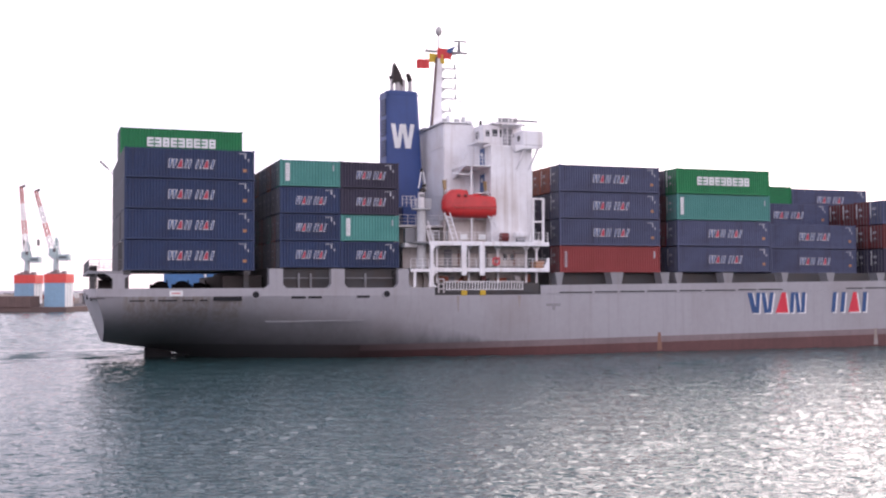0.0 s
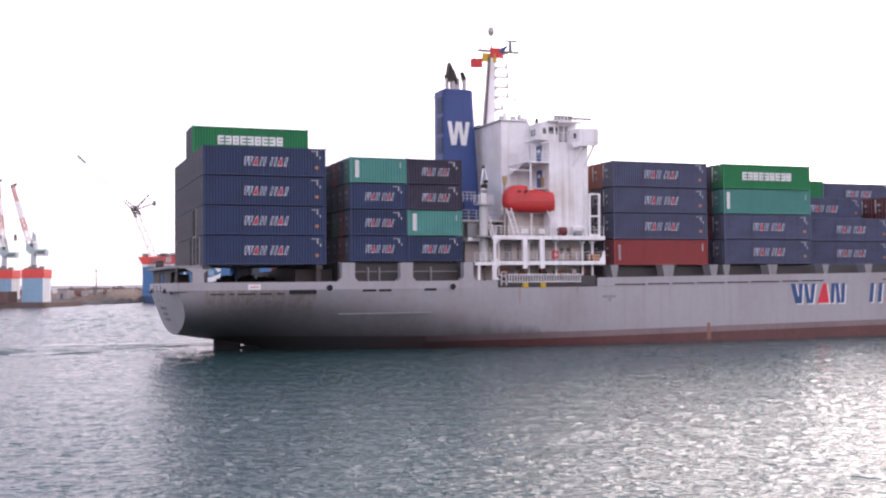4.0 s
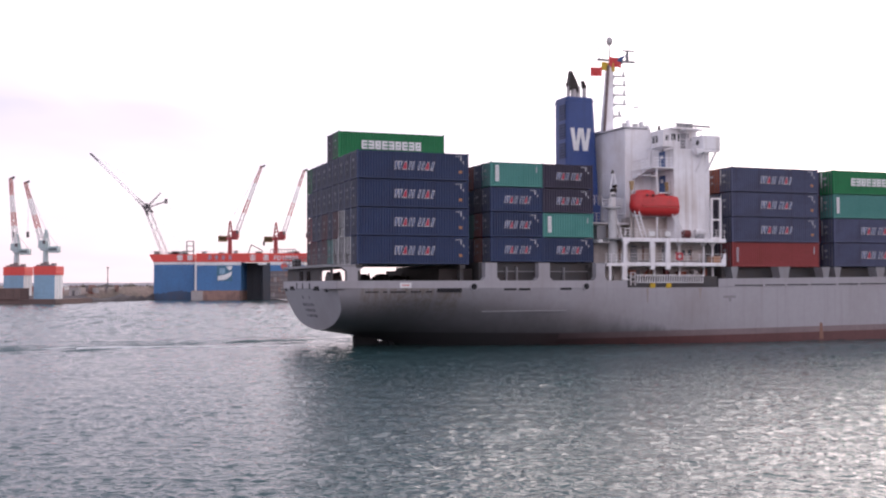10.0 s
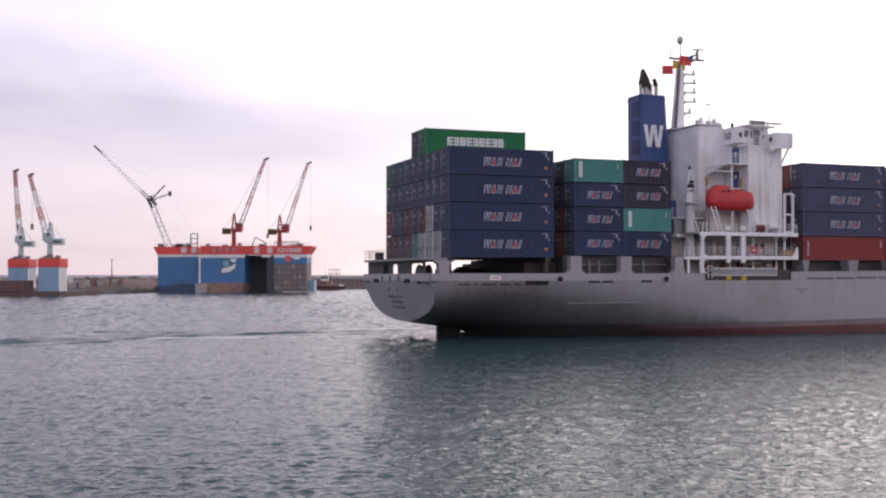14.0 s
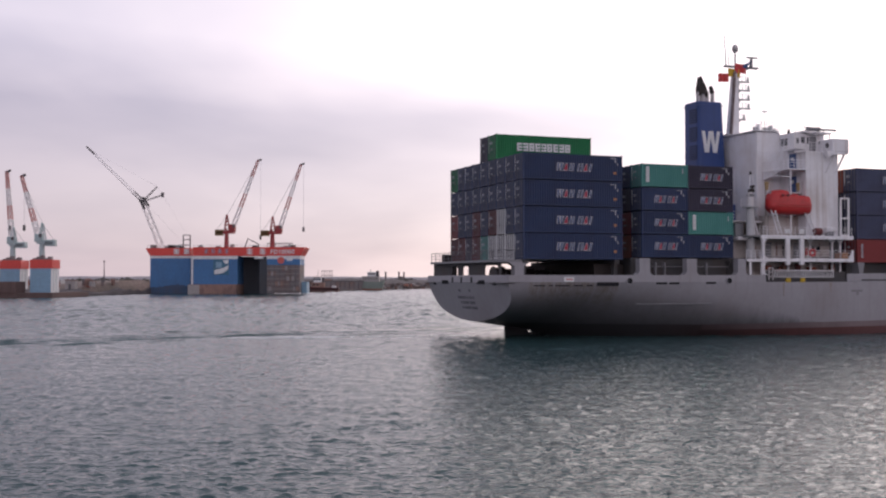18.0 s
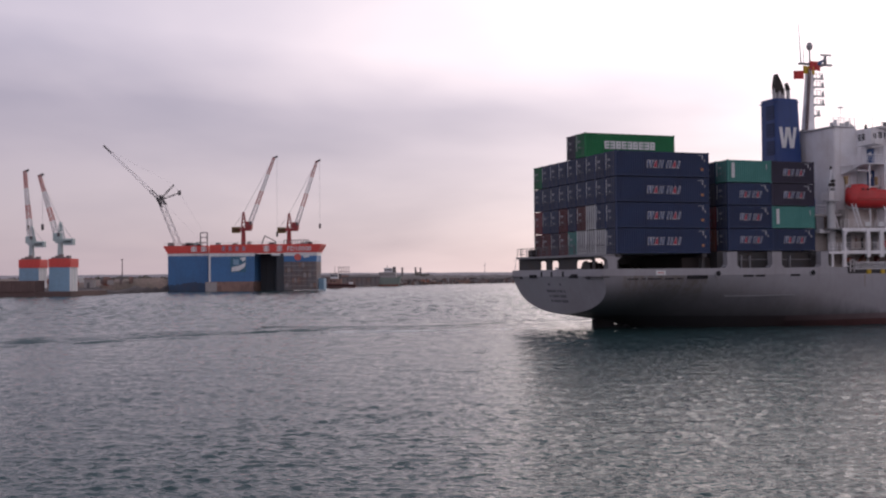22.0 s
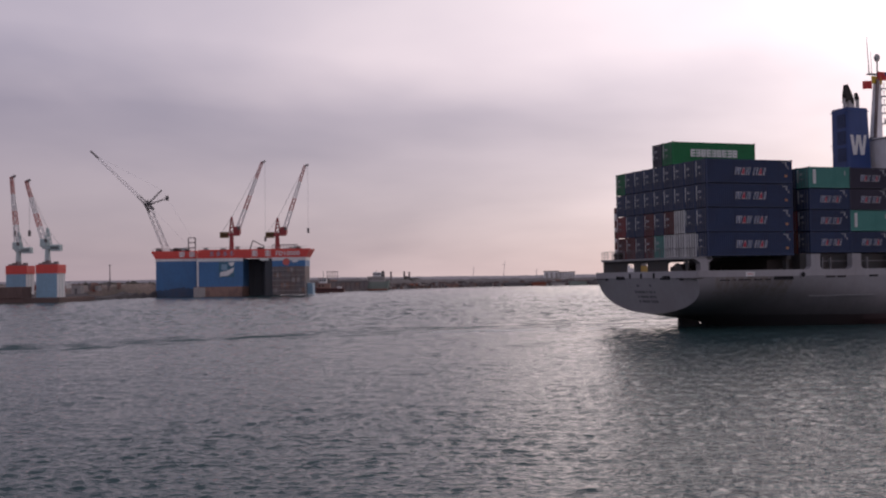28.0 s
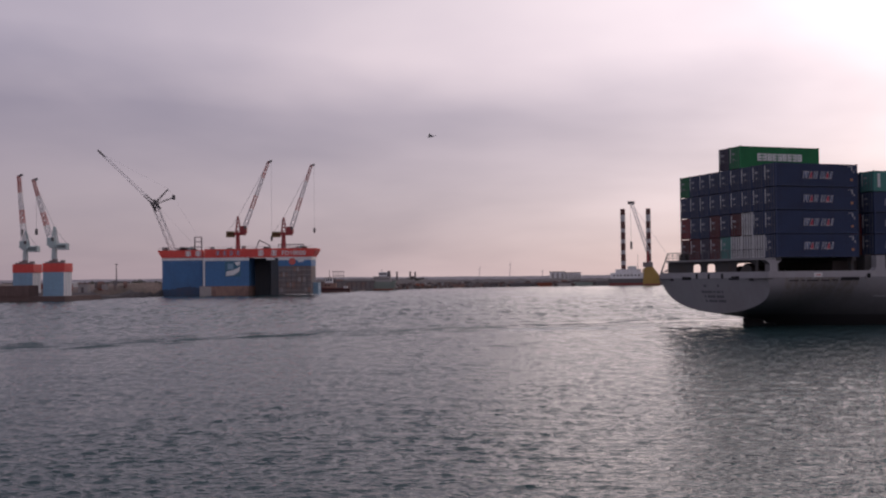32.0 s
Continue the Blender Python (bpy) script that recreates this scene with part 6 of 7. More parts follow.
    for x in (10.3, 16.3):
        for z in (18.1, 19.0, 19.9):
            part("band_writing", B(x + 0.1, x + 2.7, -0.42, -0.25, z, z + 0.48), M["dockwhite"], band)
        part("band_writing", B(x + 1.1, x + 1.6, -0.44, -0.25, 17.9, 20.7), M["dockwhite"], band)
    cu = bpy.data.curves.new("dock_number", "FONT")
    cu.body, cu.size, cu.extrude, cu.space_character, cu.offset = "FD10000", 2.75, 0.06, 1.1, 0.05
    tmp = new("dock_number", cu)
    dg = bpy.context.evaluated_depsgraph_get()
    me = bpy.data.meshes.new_from_object(tmp.evaluated_get(dg))
    bpy.data.objects.remove(tmp)
    me.materials.clear()
    me.materials.append(M["dockwhite"])
    ob = new("dock_number", me)
    ob.parent = band
    ob.matrix_basis = pose(21.2, -0.42, 18.25, 90)
    # roof clutter
    rng = random.Random(3)
    for k in range(26):
        x = rng.choice([rng.uniform(-36, -20), rng.uniform(-13, 34)])
        w_, h_ = rng.uniform(0.4, 2.6), rng.uniform(0.4, 1.5)
        part("deck_gear", B(x, x + w_, 6.5 if x < -15 else 1, 8.5 if x < -15 else 3.5, 21.1, 21.15 + h_), M[rng.choice(["cranedark", "scaffold", "concrete", "craneteal"])], d)
    for a, b in ((-37, -17), (-14, 36)):
        bm = bmesh.new()
        for x in np.arange(a, b, 2.0):
            beam(bm, (x, 0.2 if a > -20 else 6, 21.1), (x, 0.2 if a > -20 else 6, 22.2), 0.1)
        beam(bm, (a, 0.2 if a > -20 else 6, 22.2), (b, 0.2 if a > -20 else 6, 22.2), 0.1)
        part("roof_rail", bm, M["concrete"], d)
    bm = bmesh.new()
    for x in (-21.2, -18.0):
        beam(bm, (x, 9, 21), (x, 9, 27.2), 0.45)
    for z in (22.6, 25.0, 27.2):
        beam(bm, (-23.5 if z < 24 else -21.2, 9, z), (-18.0, 9, z), 0.35)
    part("stair_gantry", bm, M["cranedark"], d)
    bm = bmesh.new()
    for a, b in (((9, 2, 21.2), (10.5, 2, 25.2)), ((10.5, 2, 25.2), (15.5, 2, 22.6)), ((15.5, 2, 22.6), (15.5, 2, 21.2))):
        beam(bm, a, b, 0.4)
    part("folded_arm", bm, M["cranedark"], d)
    bm = bmesh.new()
    for k in range(10):
        beam(bm, (18.5 + k * 1.3, 6, 21.2), (18.5 + k * 1.3, 6, 23.2), 0.25)
    beam(bm, (18.5, 6, 23.2), (30.2, 6, 23.2), 0.35)
    part("pipe_rack", bm, M["cranedark"], d)
    part("stern_lean_to", B(34.6, 37.0, 5, 12, 0.3, 5.6), M["dockpale"], d)


main_dock()


def lattice_bars(a, b, w0, w1, bars):
    """The chords and braces of a four-sided lattice from a to b, as pairs of end points."""
    q = (b - a).to_track_quat("Z", "Y")
    def corner(k, s):
        w = (w0 + (w1 - w0) * s) / 2
        x, y = ((-1, -1), (1, -1), (1, 1), (-1, 1))[k % 4]
        return a.lerp(b, s) + q @ Vector((x * w, y * w, 0))
    chords = [(corner(k, 0), corner(k, 1)) for k in range(4)]
    braces = [(corner(k + (i % 2), i / bars), corner(k + 1 - (i % 2), (i + 1) / bars)) for k in range(4) for i in range(bars)]
    return chords, braces


def jib_crane(at, foot, tip, top, words, tower="cranered", body="cranered", hook_at=None, weight="olive", side=-1):
    """A slewing dock crane: pedestal, cab, counterweight on one side, A-frame, banded lattice jib, stays and hook. Its origin is the pedestal's foot."""
    c = thing("dock_crane", words, "crane", "cranes on the docks", at=at)
    part("pedestal", T((0, 0, 0), (0, 0, top * 0.55), 1.15, 0.85, 12), M[tower], c)
    cab = part("machine_house", B(foot[0] - 1.6, foot[0] + 1.2, -1.4, 1.4, top * 0.50, top * 0.72, bevel=0.15), M[body], c)
    part("cab_window", B(foot[0] + 0.2, foot[0] + 1.23, -1.55, -1.4, top * 0.62, top * 0.72), M["cranedark"], cab)
    part("turntable", B(*sorted((4.6 * side, foot[0] - 0.8 * side)), -1.3, 1.3, top * 0.44, top * 0.50, bevel=0.08), M[tower], c)
    part("counterweight", B(*sorted((5.2 * side, 1.5 * side)), -1.3, 1.3, top * 0.38, top * 0.56, bevel=0.1), M[weight], c)
    bm = bmesh.new()
    for y in (-1.1, 1.1):
        beam(bm, (-1.0, y, top * 0.5), (-0.1, y * 0.4, top), 0.28)
        beam(bm, (1.4, y, top * 0.5), (0.3, y * 0.4, top), 0.28)
        for k in range(4):
            f, g = 0.12 + k * 0.22, 0.23 + k * 0.22
            z0, z1 = top * (0.5 + 0.5 * f), top * (0.5 + 0.5 * g)
            beam(bm, (-1.0 + 0.9 * f, y * (1 - 0.6 * f), z0), (1.4 - 1.1 * g, y * (1 - 0.6 * g), z1), 0.22)
    beam(bm, (0.1, -0.8, top), (0.1, 0.8, top), 0.6)
    part("a_frame", bm, M[body], c)
    a, b = Vector((foot[0], 0, foot[1])), Vector((tip[0], 0, tip[1]))
    for s0, s1, tint in ((0.0, 0.3, "jibwhite"), (0.3, 0.5, "jibred"), (0.5, 0.75, "jibwhite"), (0.75, 1.0, "jibred")):
        p, q = a.lerp(b, s0), a.lerp(b, s1)
        chords, braces = lattice_bars(p, q, 1.7 - 0.9 * s0, 1.7 - 0.9 * s1, 5)
        section = part("jib_section", beam(bmesh.new(), *chords[0], 0.26), M[tint], c)
        for bar_ in chords[1:]:
            part("chord", beam(bmesh.new(), *bar_, 0.26), M[tint], section)
        for bar_ in braces:
            part("brace", beam(bmesh.new(), *bar_, 0.16), M[tint], section)
    part("jib_head", beam(bmesh.new(), b - Vector((0.2, 0, 0.3)), b + Vector((1.6, 0, 0.4)), 0.75), M["cranedark"], c)
    bm = bmesh.new()
    for y in (-0.3, 0.3):
        beam(bm, (0.1, y, top), b + Vector((0, y, 0)), 0.07)
        beam(bm, (4.5 * side, y, top * 0.56), (0.1, y, top), 0.07)
    part("stay", bm, M["cranewhite"], c)
    hk = hook_at if hook_at is not None else foot[1] - 4
    part("hoist_rope", beam(bmesh.new(), b + Vector((1.2, 0, 0)), (tip[0] + 1.2, 0, hk + 1), 0.09), M["cranewhite"], c)
    part("hook_block", B(tip[0] + 0.75, tip[0] + 1.65, -0.4, 0.4, hk - 1.2, hk + 1.0, bevel=0.1), M["cranedark"], c)
    return c


RW = "red and white lattice-jib crane standing on the dock"
jib_crane(pose(-121.3, 503, 21.1), (2.9, 9.4), (14.5, 40.3), 15.0, RW, hook_at=5.0)
jib_crane(pose(-100.1, 503, 21.1), (3.3, 8.6), (13.1, 38.3), 14.2, RW, hook_at=8.5)


def yard_crane():
    c = thing("crawler_crane", "pale lattice crawler crane with a long luffing jib", "crane", at=pose(-154.2, 512, 0))
    part("crawler", B(-4, 6, -3, 3, 0, 4, bevel=0.2), M["cranedark"], c)
    part("machine_house", B(-1, 10, -2.4, 2.4, 4, 8, bevel=0.2), M["cranered"], c)
    part("boom", lattice(bmesh.new(), (5.9, 0, 7), (-8.9, 0, 43.2), 2.7, 2.1, 16, 0.2), M["cranewhite"], c)
    chords, braces = lattice_bars(Vector((-7.2, 0, 40.5)), Vector((-9.8, 0, 44.8)), 2.4, 2.0, 2)
    head = part("boom_head", beam(bmesh.new(), *chords[0], 0.5), M["cranedark"], c)
    for bar_ in chords[1:] + braces:
        part("head_bar", beam(bmesh.new(), *bar_, 0.45), M["cranedark"], head)
    part("luffing_jib", lattice(bmesh.new(), (-9.3, 0, 43.6), (-33, 0, 66.4), 1.3, 0.8, 14, 0.12), M["jibwhite"], c)
    part("jib_tip", beam(bmesh.new(), (-32.4, 0, 65.8), (-36.0, 0, 69.2), 0.75), M["cranedark"], c)
    part("jib_root", lattice(bmesh.new(), (-9.3, 0, 43.6), (-13.5, 0, 47.6), 1.4, 1.3, 4, 0.2), M["cranedark"], c)
    for x, z in ((-2.2, 50.2), (0.4, 46.3)):
        part("strut", lattice(bmesh.new(), (-9.3, 0, 43.0), (x, 0, z), 0.7, 0.35, 5, 0.15), M["cranedark"], c)
    part("strut_head", B(-0.3, 1.0, -0.4, 0.4, 45.2, 47.4), M["cranedark"], c)
    bm = bmesh.new()
    for a, b in (((-2.2, 0, 50.2), (-34, 0, 67.4)), ((0.4, 0, 46.3), (-2.2, 0, 50.2)), ((0.4, 0, 46.3), (14, 0, 24)), ((-8.6, 0, 43.5), (12, 0, 22))):
        beam(bm, a, b, 0.06)
    part("stay", bm, M["jibwhite"], c)


yard_crane()


def small_dock():
    d = thing("floating_dock", "pale blue and red floating dock on a rusty pontoon", "floating dock", at=pose(-170, 397, 0))
    part("pontoon", B(-40, 12.6, -6, 30, 0, 1.9, bevel=0.1), M["darkrust"], d)
    part("pontoon_wall", B(-40, -0.5, -6.5, 2, 1.8, 5.9, bevel=0.1), M["darkrust"], d)
    for k in range(13):
        part("wall_rib", B(-39 + k * 3, -38.6 + k * 3, -6.7, -6.4, 1.9, 5.8), M["darkrust"], d)
    for x0, x1, xs, y, z0 in ((-15.2, -7.5, -7.4, 13, 3), (1.9, 9.7, 9.8, 0, 1.8)):
        w = part("wing_wall", B(x0, x1, y, y + 7.5, z0, 10.7, bevel=0.08), M["dockpale"], d)
        part("side_panel", B(x1 - 0.1, xs, y + 0.05, y + 7.4, z0, 10.65), M["dockwhite"], w)
        part("top_band", B(x0 - 0.1, xs + 0.3, y - 0.1, y + 7.6, 10.7, 13.9, bevel=0.06), M["dockred"], w)
        for k in range(2):
            part("panel_gap", B(xs - 0.02, xs + 0.08, y + 1.8 + k * 2.6, y + 2.1 + k * 2.6, z0, 10.6), M["craneteal"], w)
        for k in range(5):
            x = x0 + 0.5 + k * 1.4
            part("deck_gear", B(x, x + 1.2, y + 1, y + 3, 13.9, 14.5 + 0.5 * (k % 3)), M["scaffold"], w)


small_dock()
GW = "grey-green dock crane with a red and white jib"
jib_crane(pose(-183.3, 417, 13.9), (-0.3, 8.0), (-2.7, 34.3), 12.6, GW, tower="craneteal", body="craneteal", hook_at=12.5, weight="craneteal", side=1)
jib_crane(pose(-166.6, 404, 13.9), (-0.8, 7.0), (-8.0, 31.4), 13.4, GW, tower="craneteal", body="craneteal", hook_at=12.0, weight="craneteal", side=1)


# ---- shores ----
def shore_strip(name, words, line, back, high, mat, seed, rough=1.0, step=4.0):
    """Raised land along a waterline: from each (x, y) of the line it rises over 'back' metres to 'high'."""
    nz = Vector((seed * 17.3, seed * 5.1, 0))
    bm = bmesh.new()
    pts = []
    for (x0, y0, h0), (x1, y1, h1) in zip(line, line[1:]):
        n = max(2, int(math.hypot(x1 - x0, y1 - y0) / step))
        pts += [(x0 + (x1 - x0) * i / n, y0 + (y1 - y0) * i / n, h0 + (h1 - h0) * i / n) for i in range(n)]
    pts.append(line[-1])
    rows = []
    prof = [(0, -0.5), (0.04, 0.28), (0.10, 0.55), (0.2, 0.75), (0.4, 0.95), (0.7, 1.0), (1.0, 0.8)]
    for x, y, h in pts:
        row = []
        for f, z in prof:
            p = Vector((x, y + f * back, 0))
            q = noise.fractal(p * 0.11 + nz, 0.9, 2.0, 4) * rough
            row.append(bm.verts.new((x, y + f * back + q * 2.0, -0.5 if z < 0 else max(0.1, h * z + q * 0.9 * min(1, f * 6)))))
        rows.append(row)
    for a, b in zip(rows, rows[1:]):
        for k in range(len(prof) - 1):
            bm.faces.new((a[k], b[k], b[k + 1], a[k + 1]))
    ob = part(name, clean(bm), mat)
    return tagged(ob, words, "shore", kind="structure")


shore_strip("shore_near", "brown earth shore with rubble behind a dark rock edge", [(-420, 470, 6), (-200, 447, 6.3), (-172, 446, 6.2), (-166, 520, 6.2), (-128, 545, 6.0), (-118, 640, 6.2), (-84, 672, 6.5)], 130, 6, M["earth"], 1)
shore_strip("rock_edge_near", "dark rock armour at the shore's waterline", [(-420, 464, 2.4), (-200, 439, 2.4), (-166, 437, 2.2), (-158, 468, 2.2), (-156, 508, 2.0)], 12, 2, M["rock"], 2, 1.6, 1.5)
shore_strip("breakwater", "low dark breakwater running out along the harbour", [(-116, 655, 7.2), (-85, 690, 7.4), (-60, 760, 6.6), (-38, 822, 6.2), (5, 862, 6.0), (95, 888, 5.8), (200, 905, 5.8), (420, 930, 6)], 60, 6, M["rock"], 3, 1.0, 2.5)
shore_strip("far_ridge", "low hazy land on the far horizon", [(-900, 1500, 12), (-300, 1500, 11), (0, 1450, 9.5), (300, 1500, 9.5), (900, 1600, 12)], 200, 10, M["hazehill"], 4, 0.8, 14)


def scrub(name, spots, seed, words, size=1.0):
    """Bushes along the top of a shore as many small leaf clumps, joined."""
    rng = np.random.default_rng(seed)
    verts, faces = [], []
    for x, y, z, r, n in spots:
        for _ in range(n):
            c = np.array([x, y, z]) + rng.normal(0, 1, 3) * (r, r, r * 0.45)
            c[2] = max(c[2], z - 0.3)
            for _ in range(5):
                a = rng.normal(0, 1, (3, 3)) * 0.42 * size * min(1.5, r)
                i = len(verts)
                verts += [tuple(c + p + rng.normal(0, 0.3, 3) * size) for p in a]
                faces.append((i, i + 1, i + 2))
    me = bpy.data.meshes.new(name)
    me.from_pydata(verts, [], faces)
    me.materials.append(M["scrub"])
    return tagged(new(name, me), words, "bushes", kind="stuff")


rng_ = random.Random(11)
scrub("shore_scrub", [(rng_.uniform(-330, -120), rng_.uniform(535, 580), 5.4, rng_.uniform(0.7, 1.5), 22) for _ in range(110)], 5, "dull scrub bushes on the brown shore")
scrub("breakwater_scrub", [(-108 + t * 50 + rng_.uniform(-4, 4), 672 + t * 115 + rng_.uniform(5, 25), 5.6, rng_.uniform(0.7, 1.4), 18) for t in [rng_.random() for _ in range(45)]], 6, "dark scrub along the breakwater")


def boulders():
    """Loose blocks and stones along the breakwater's edge, joined; tints vary from stone to stone."""
    m = bpy.data.materials.new("mixed_breakwater_stones")
    m.use_nodes = True
    tr = m.node_tree
    geo = tr.nodes.new("ShaderNodeNewGeometry")
    cr = tr.nodes.new("ShaderNodeValToRGB")
    els = cr.color_ramp.elements
    els[0].color, els[1].color = (0.08, 0.07, 0.075, 1), (0.42, 0.37, 0.36, 1)
    for p, c in ((0.35, (0.11, 0.085, 0.08, 1)), (0.6, (0.22, 0.12, 0.09, 1)), (0.8, (0.20, 0.20, 0.21, 1))):
        e = els.new(p)
        e.color = c
    tr.links.new(geo.outputs["Random Per Island"], cr.inputs[0])
    tr.links.new(cr.outputs[0], tr.nodes["Principled BSDF"].inputs["Base Color"])
    tr.nodes["Principled BSDF"].inputs["Roughness"].default_value = 0.85
    rng = np.random.default_rng(21)
    line = [(-85, 688), (-60, 758), (-38, 820), (5, 860), (95, 886), (200, 903), (330, 918)]
    verts, faces = [], []
    quads = ((3, 2, 1, 0), (4, 5, 6, 7), (0, 1, 5, 4), (1, 2, 6, 5), (2, 3, 7, 6), (3, 0, 4, 7))
    for (x0, y0), (x1, y1) in zip(line, line[1:]):
        for _ in range(int(math.hypot(x1 - x0, y1 - y0) * 2.6)):
            f = rng.random()
            up = rng.random() ** 1.3
            c = np.array([x0 + (x1 - x0) * f, y0 + (y1 - y0) * f + up * 9 - 1.5, 0.1 + up * 3.4])
            s = rng.uniform(0.5, 1.5) * np.array([rng.uniform(0.8, 2.6), 1.0, rng.uniform(0.5, 0.9)])
            i = len(verts)
            for k in range(8):
                o = np.array([(-1, 1, 1, -1)[k % 4], (-1, -1, 1, 1)[k % 4], -1 if k < 4 else 1]) * s * rng.uniform(0.65, 1.1, 3)
                verts.append(tuple(c + o))
            faces += [tuple(i + q for q in f_) for f_ in quads]
    me = bpy.data.meshes.new("breakwater_stones")
    me.from_pydata(verts, [], faces)
    me.materials.append(m)
    tagged(new("breakwater_stones", me), "tumbled grey and rust-brown stones along the breakwater", "stones", kind="stuff")


boulders()


def rubble():
    rng = random.Random(4)
    mats = ["dockrust", "brownbox", "concrete", "scaffold", "dockrust", "greybox"]
    for k in range(44):
        x = rng.uniform(-200, -164)
        y = 452 + rng.uniform(0, 40)
        z = 4.6 + rng.random() * 1.2
        s = rng.uniform(0.5, 1.5)
        bm = box(bmesh.new(), -s, s, -s * 0.7, s * 0.7, -1.5, rng.uniform(0.4, 1.6))
        for v in bm.verts:
            v.co += Vector((rng.uniform(-1, 1), rng.uniform(-1, 1), rng.uniform(-0.3, 0.3))) * 0.3 * s
        ob = part("rubble_block", bm, M[mats[k % 6]])
        ob.matrix_basis = pose(x, y, z, 0, 0, rng.uniform(0, 90))
        tagged(ob, "heap of rusty scrap and rubble on the shore", "rubble", "scrap heaps on the shore")
    hut = thing("site_hut", "pale site hut on the shore", "hut", at=pose(-172.5, 447, 2.6))
    part("wall", B(-2, 2, 0, 3, 0, 3.6), M["concrete"], hut)
    part("roof", B(-2.2, 2.2, -0.2, 3.2, 3.6, 3.9), M["dockrust"], hut)
    part("door", B(-0.6, 0.4, -0.05, 0.02, 0, 2.2), M["cranedark"], hut)
    pole = thing("lamp_pole", "thin dark pole standing on the shore", "pole", at=pose(-166.5, 470, 5.5))
    part("shaft", T((0, 0, 0), (0, 0, 9.0), 0.28, 0.16, 8), M["cranedark"], pole)
    part("lamp_head", B(-0.4, 0.4, -0.3, 0.3, 8.8, 9.2), M["cranedark"], pole)


rubble()


def tug():
    t = thing("tug_boat", "dark red tug boat moored by the dock", "tug boat", at=pose(-91.5, 600, 0))
    bm = prism(bmesh.new(), [(-9, 0.0), (-9.3, 3.4), (-4, 2.4), (4, 2.2), (8.6, 1.9), (8.8, 0)], 6, "y", -3)
    part("hull", clean(bm), M["legbrown"], t)
    part("fender", B(-9.2, 8.9, -3.2, -2.95, 1.2, 1.7), M["black"], t)
    part("bulwark_stripe", B(-8.9, 8.5, -3.12, -2.98, 1.75, 2.1), M["maroonbox"], t)
    h = part("deck_house", B(-6.0, 1.0, -2, 2, 2.2, 5.0, bevel=0.1), M["dockrust"], t)
    w = part("wheelhouse", B(-5.0, -1.0, -1.7, 1.7, 5.0, 7.8, bevel=0.1), M["dockwhite"], t)
    for k in range(3):
        part("window", B(-4.7 + k * 1.25, -3.8 + k * 1.25, -1.74, -1.68, 6.2, 7.2), M["glass"], w)
    part("wheelhouse_roof", B(-5.3, -0.7, -2.0, 2.0, 7.8, 8.05), M["maroonbox"], t)
    for x in (-5.2, -3.2):
        part("house_window", B(x, x + 0.9, -2.04, -1.98, 3.3, 4.2), M["glass"], h)
    part("funnel", T((0.2, 0, 5.0), (0.2, 0, 7.6), 0.6, 0.5, 10), M["cranedark"], t)
    part("mast", T((-2.8, 0, 7.8), (-2.8, 0, 12.0), 0.16, 0.08, 6), M["cranedark"], t)
    part("stern_gear", B(5.0, 7.0, -1.5, 1.5, 2.0, 3.2), M["dockwhite"], t)


tug()


def far_buildings():
    def shed(x, y, z, w, d, h, wall, words, roof="scaffold", windows=4):
        s = thing("harbour_building", words, "building", at=pose(x, y, z))
        part("wall", B(0, w, 0, d, 0, h), M[wall], s)
        part("roof", B(-0.4, w + 0.4, -0.4, d + 0.4, h, h + 0.5), M[roof], s)
        for k in range(windows):
            a = (k + 0.5) * w / windows
            part("window", B(a - w / windows * 0.22, a + w / windows * 0.22, -0.06, 0.05, h * 0.2, h * 0.85), M["concrete" if wall == "white" else "cranedark"], s)
        return s
    shed(41.0, 955, 4.0, 12.5, 12, 7.4, "white", "pale concrete warehouse on the far quay", windows=3)
    shed(54.2, 957, 4.0, 13, 10, 6.6, "white", "long pale concrete warehouse on the far quay", windows=6)
    for x, y, h, r in ((-71.2, 745, 11.4, 0.7), (-66.8, 800, 11.8, 0.75), (-63.2, 800, 11.5, 0.7), (-65.4, 802, 8.4, 1.4)):
        c = thing("chimney_stack", "slim dark stack on the breakwater", "chimney", "stacks on the breakwater", at=pose(x, y, 4))
        part("shaft", T((0, 0, 0), (0, 0, h - 4), r, r * 0.8, 12), M["scaffold"], c)
        part("cap", T((0, 0, h - 4), (0, 0, h - 3.6), r * 1.05, n=12), M["cranedark"], c)
    g = thing("pipe_gantry", "thin steel gantry behind the breakwater", "gantry", at=pose(-106, 690, 5))
    bm = bmesh.new()
    for k in range(5):
        beam(bm, (k * 1.6, 0, 0), (k * 1.6, 0, 7), 0.3)
    for z in (4.2, 7.0):
        beam(bm, (-0.5, 0, z), (7, 0, z), 0.35)
    part("frame", bm, M["scaffold"], g)
    for x, y, h in ((9, 1530, 27), (-33, 1530, 20), (54, 1530, 15)):
        p = thing("pylon", "thin hazy pylon on the far land", "pylon", "pylons on the far land", at=pose(x, y, 3))
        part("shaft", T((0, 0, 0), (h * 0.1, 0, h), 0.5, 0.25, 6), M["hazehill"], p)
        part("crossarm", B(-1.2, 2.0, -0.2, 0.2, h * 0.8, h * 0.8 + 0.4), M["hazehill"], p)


far_buildings()


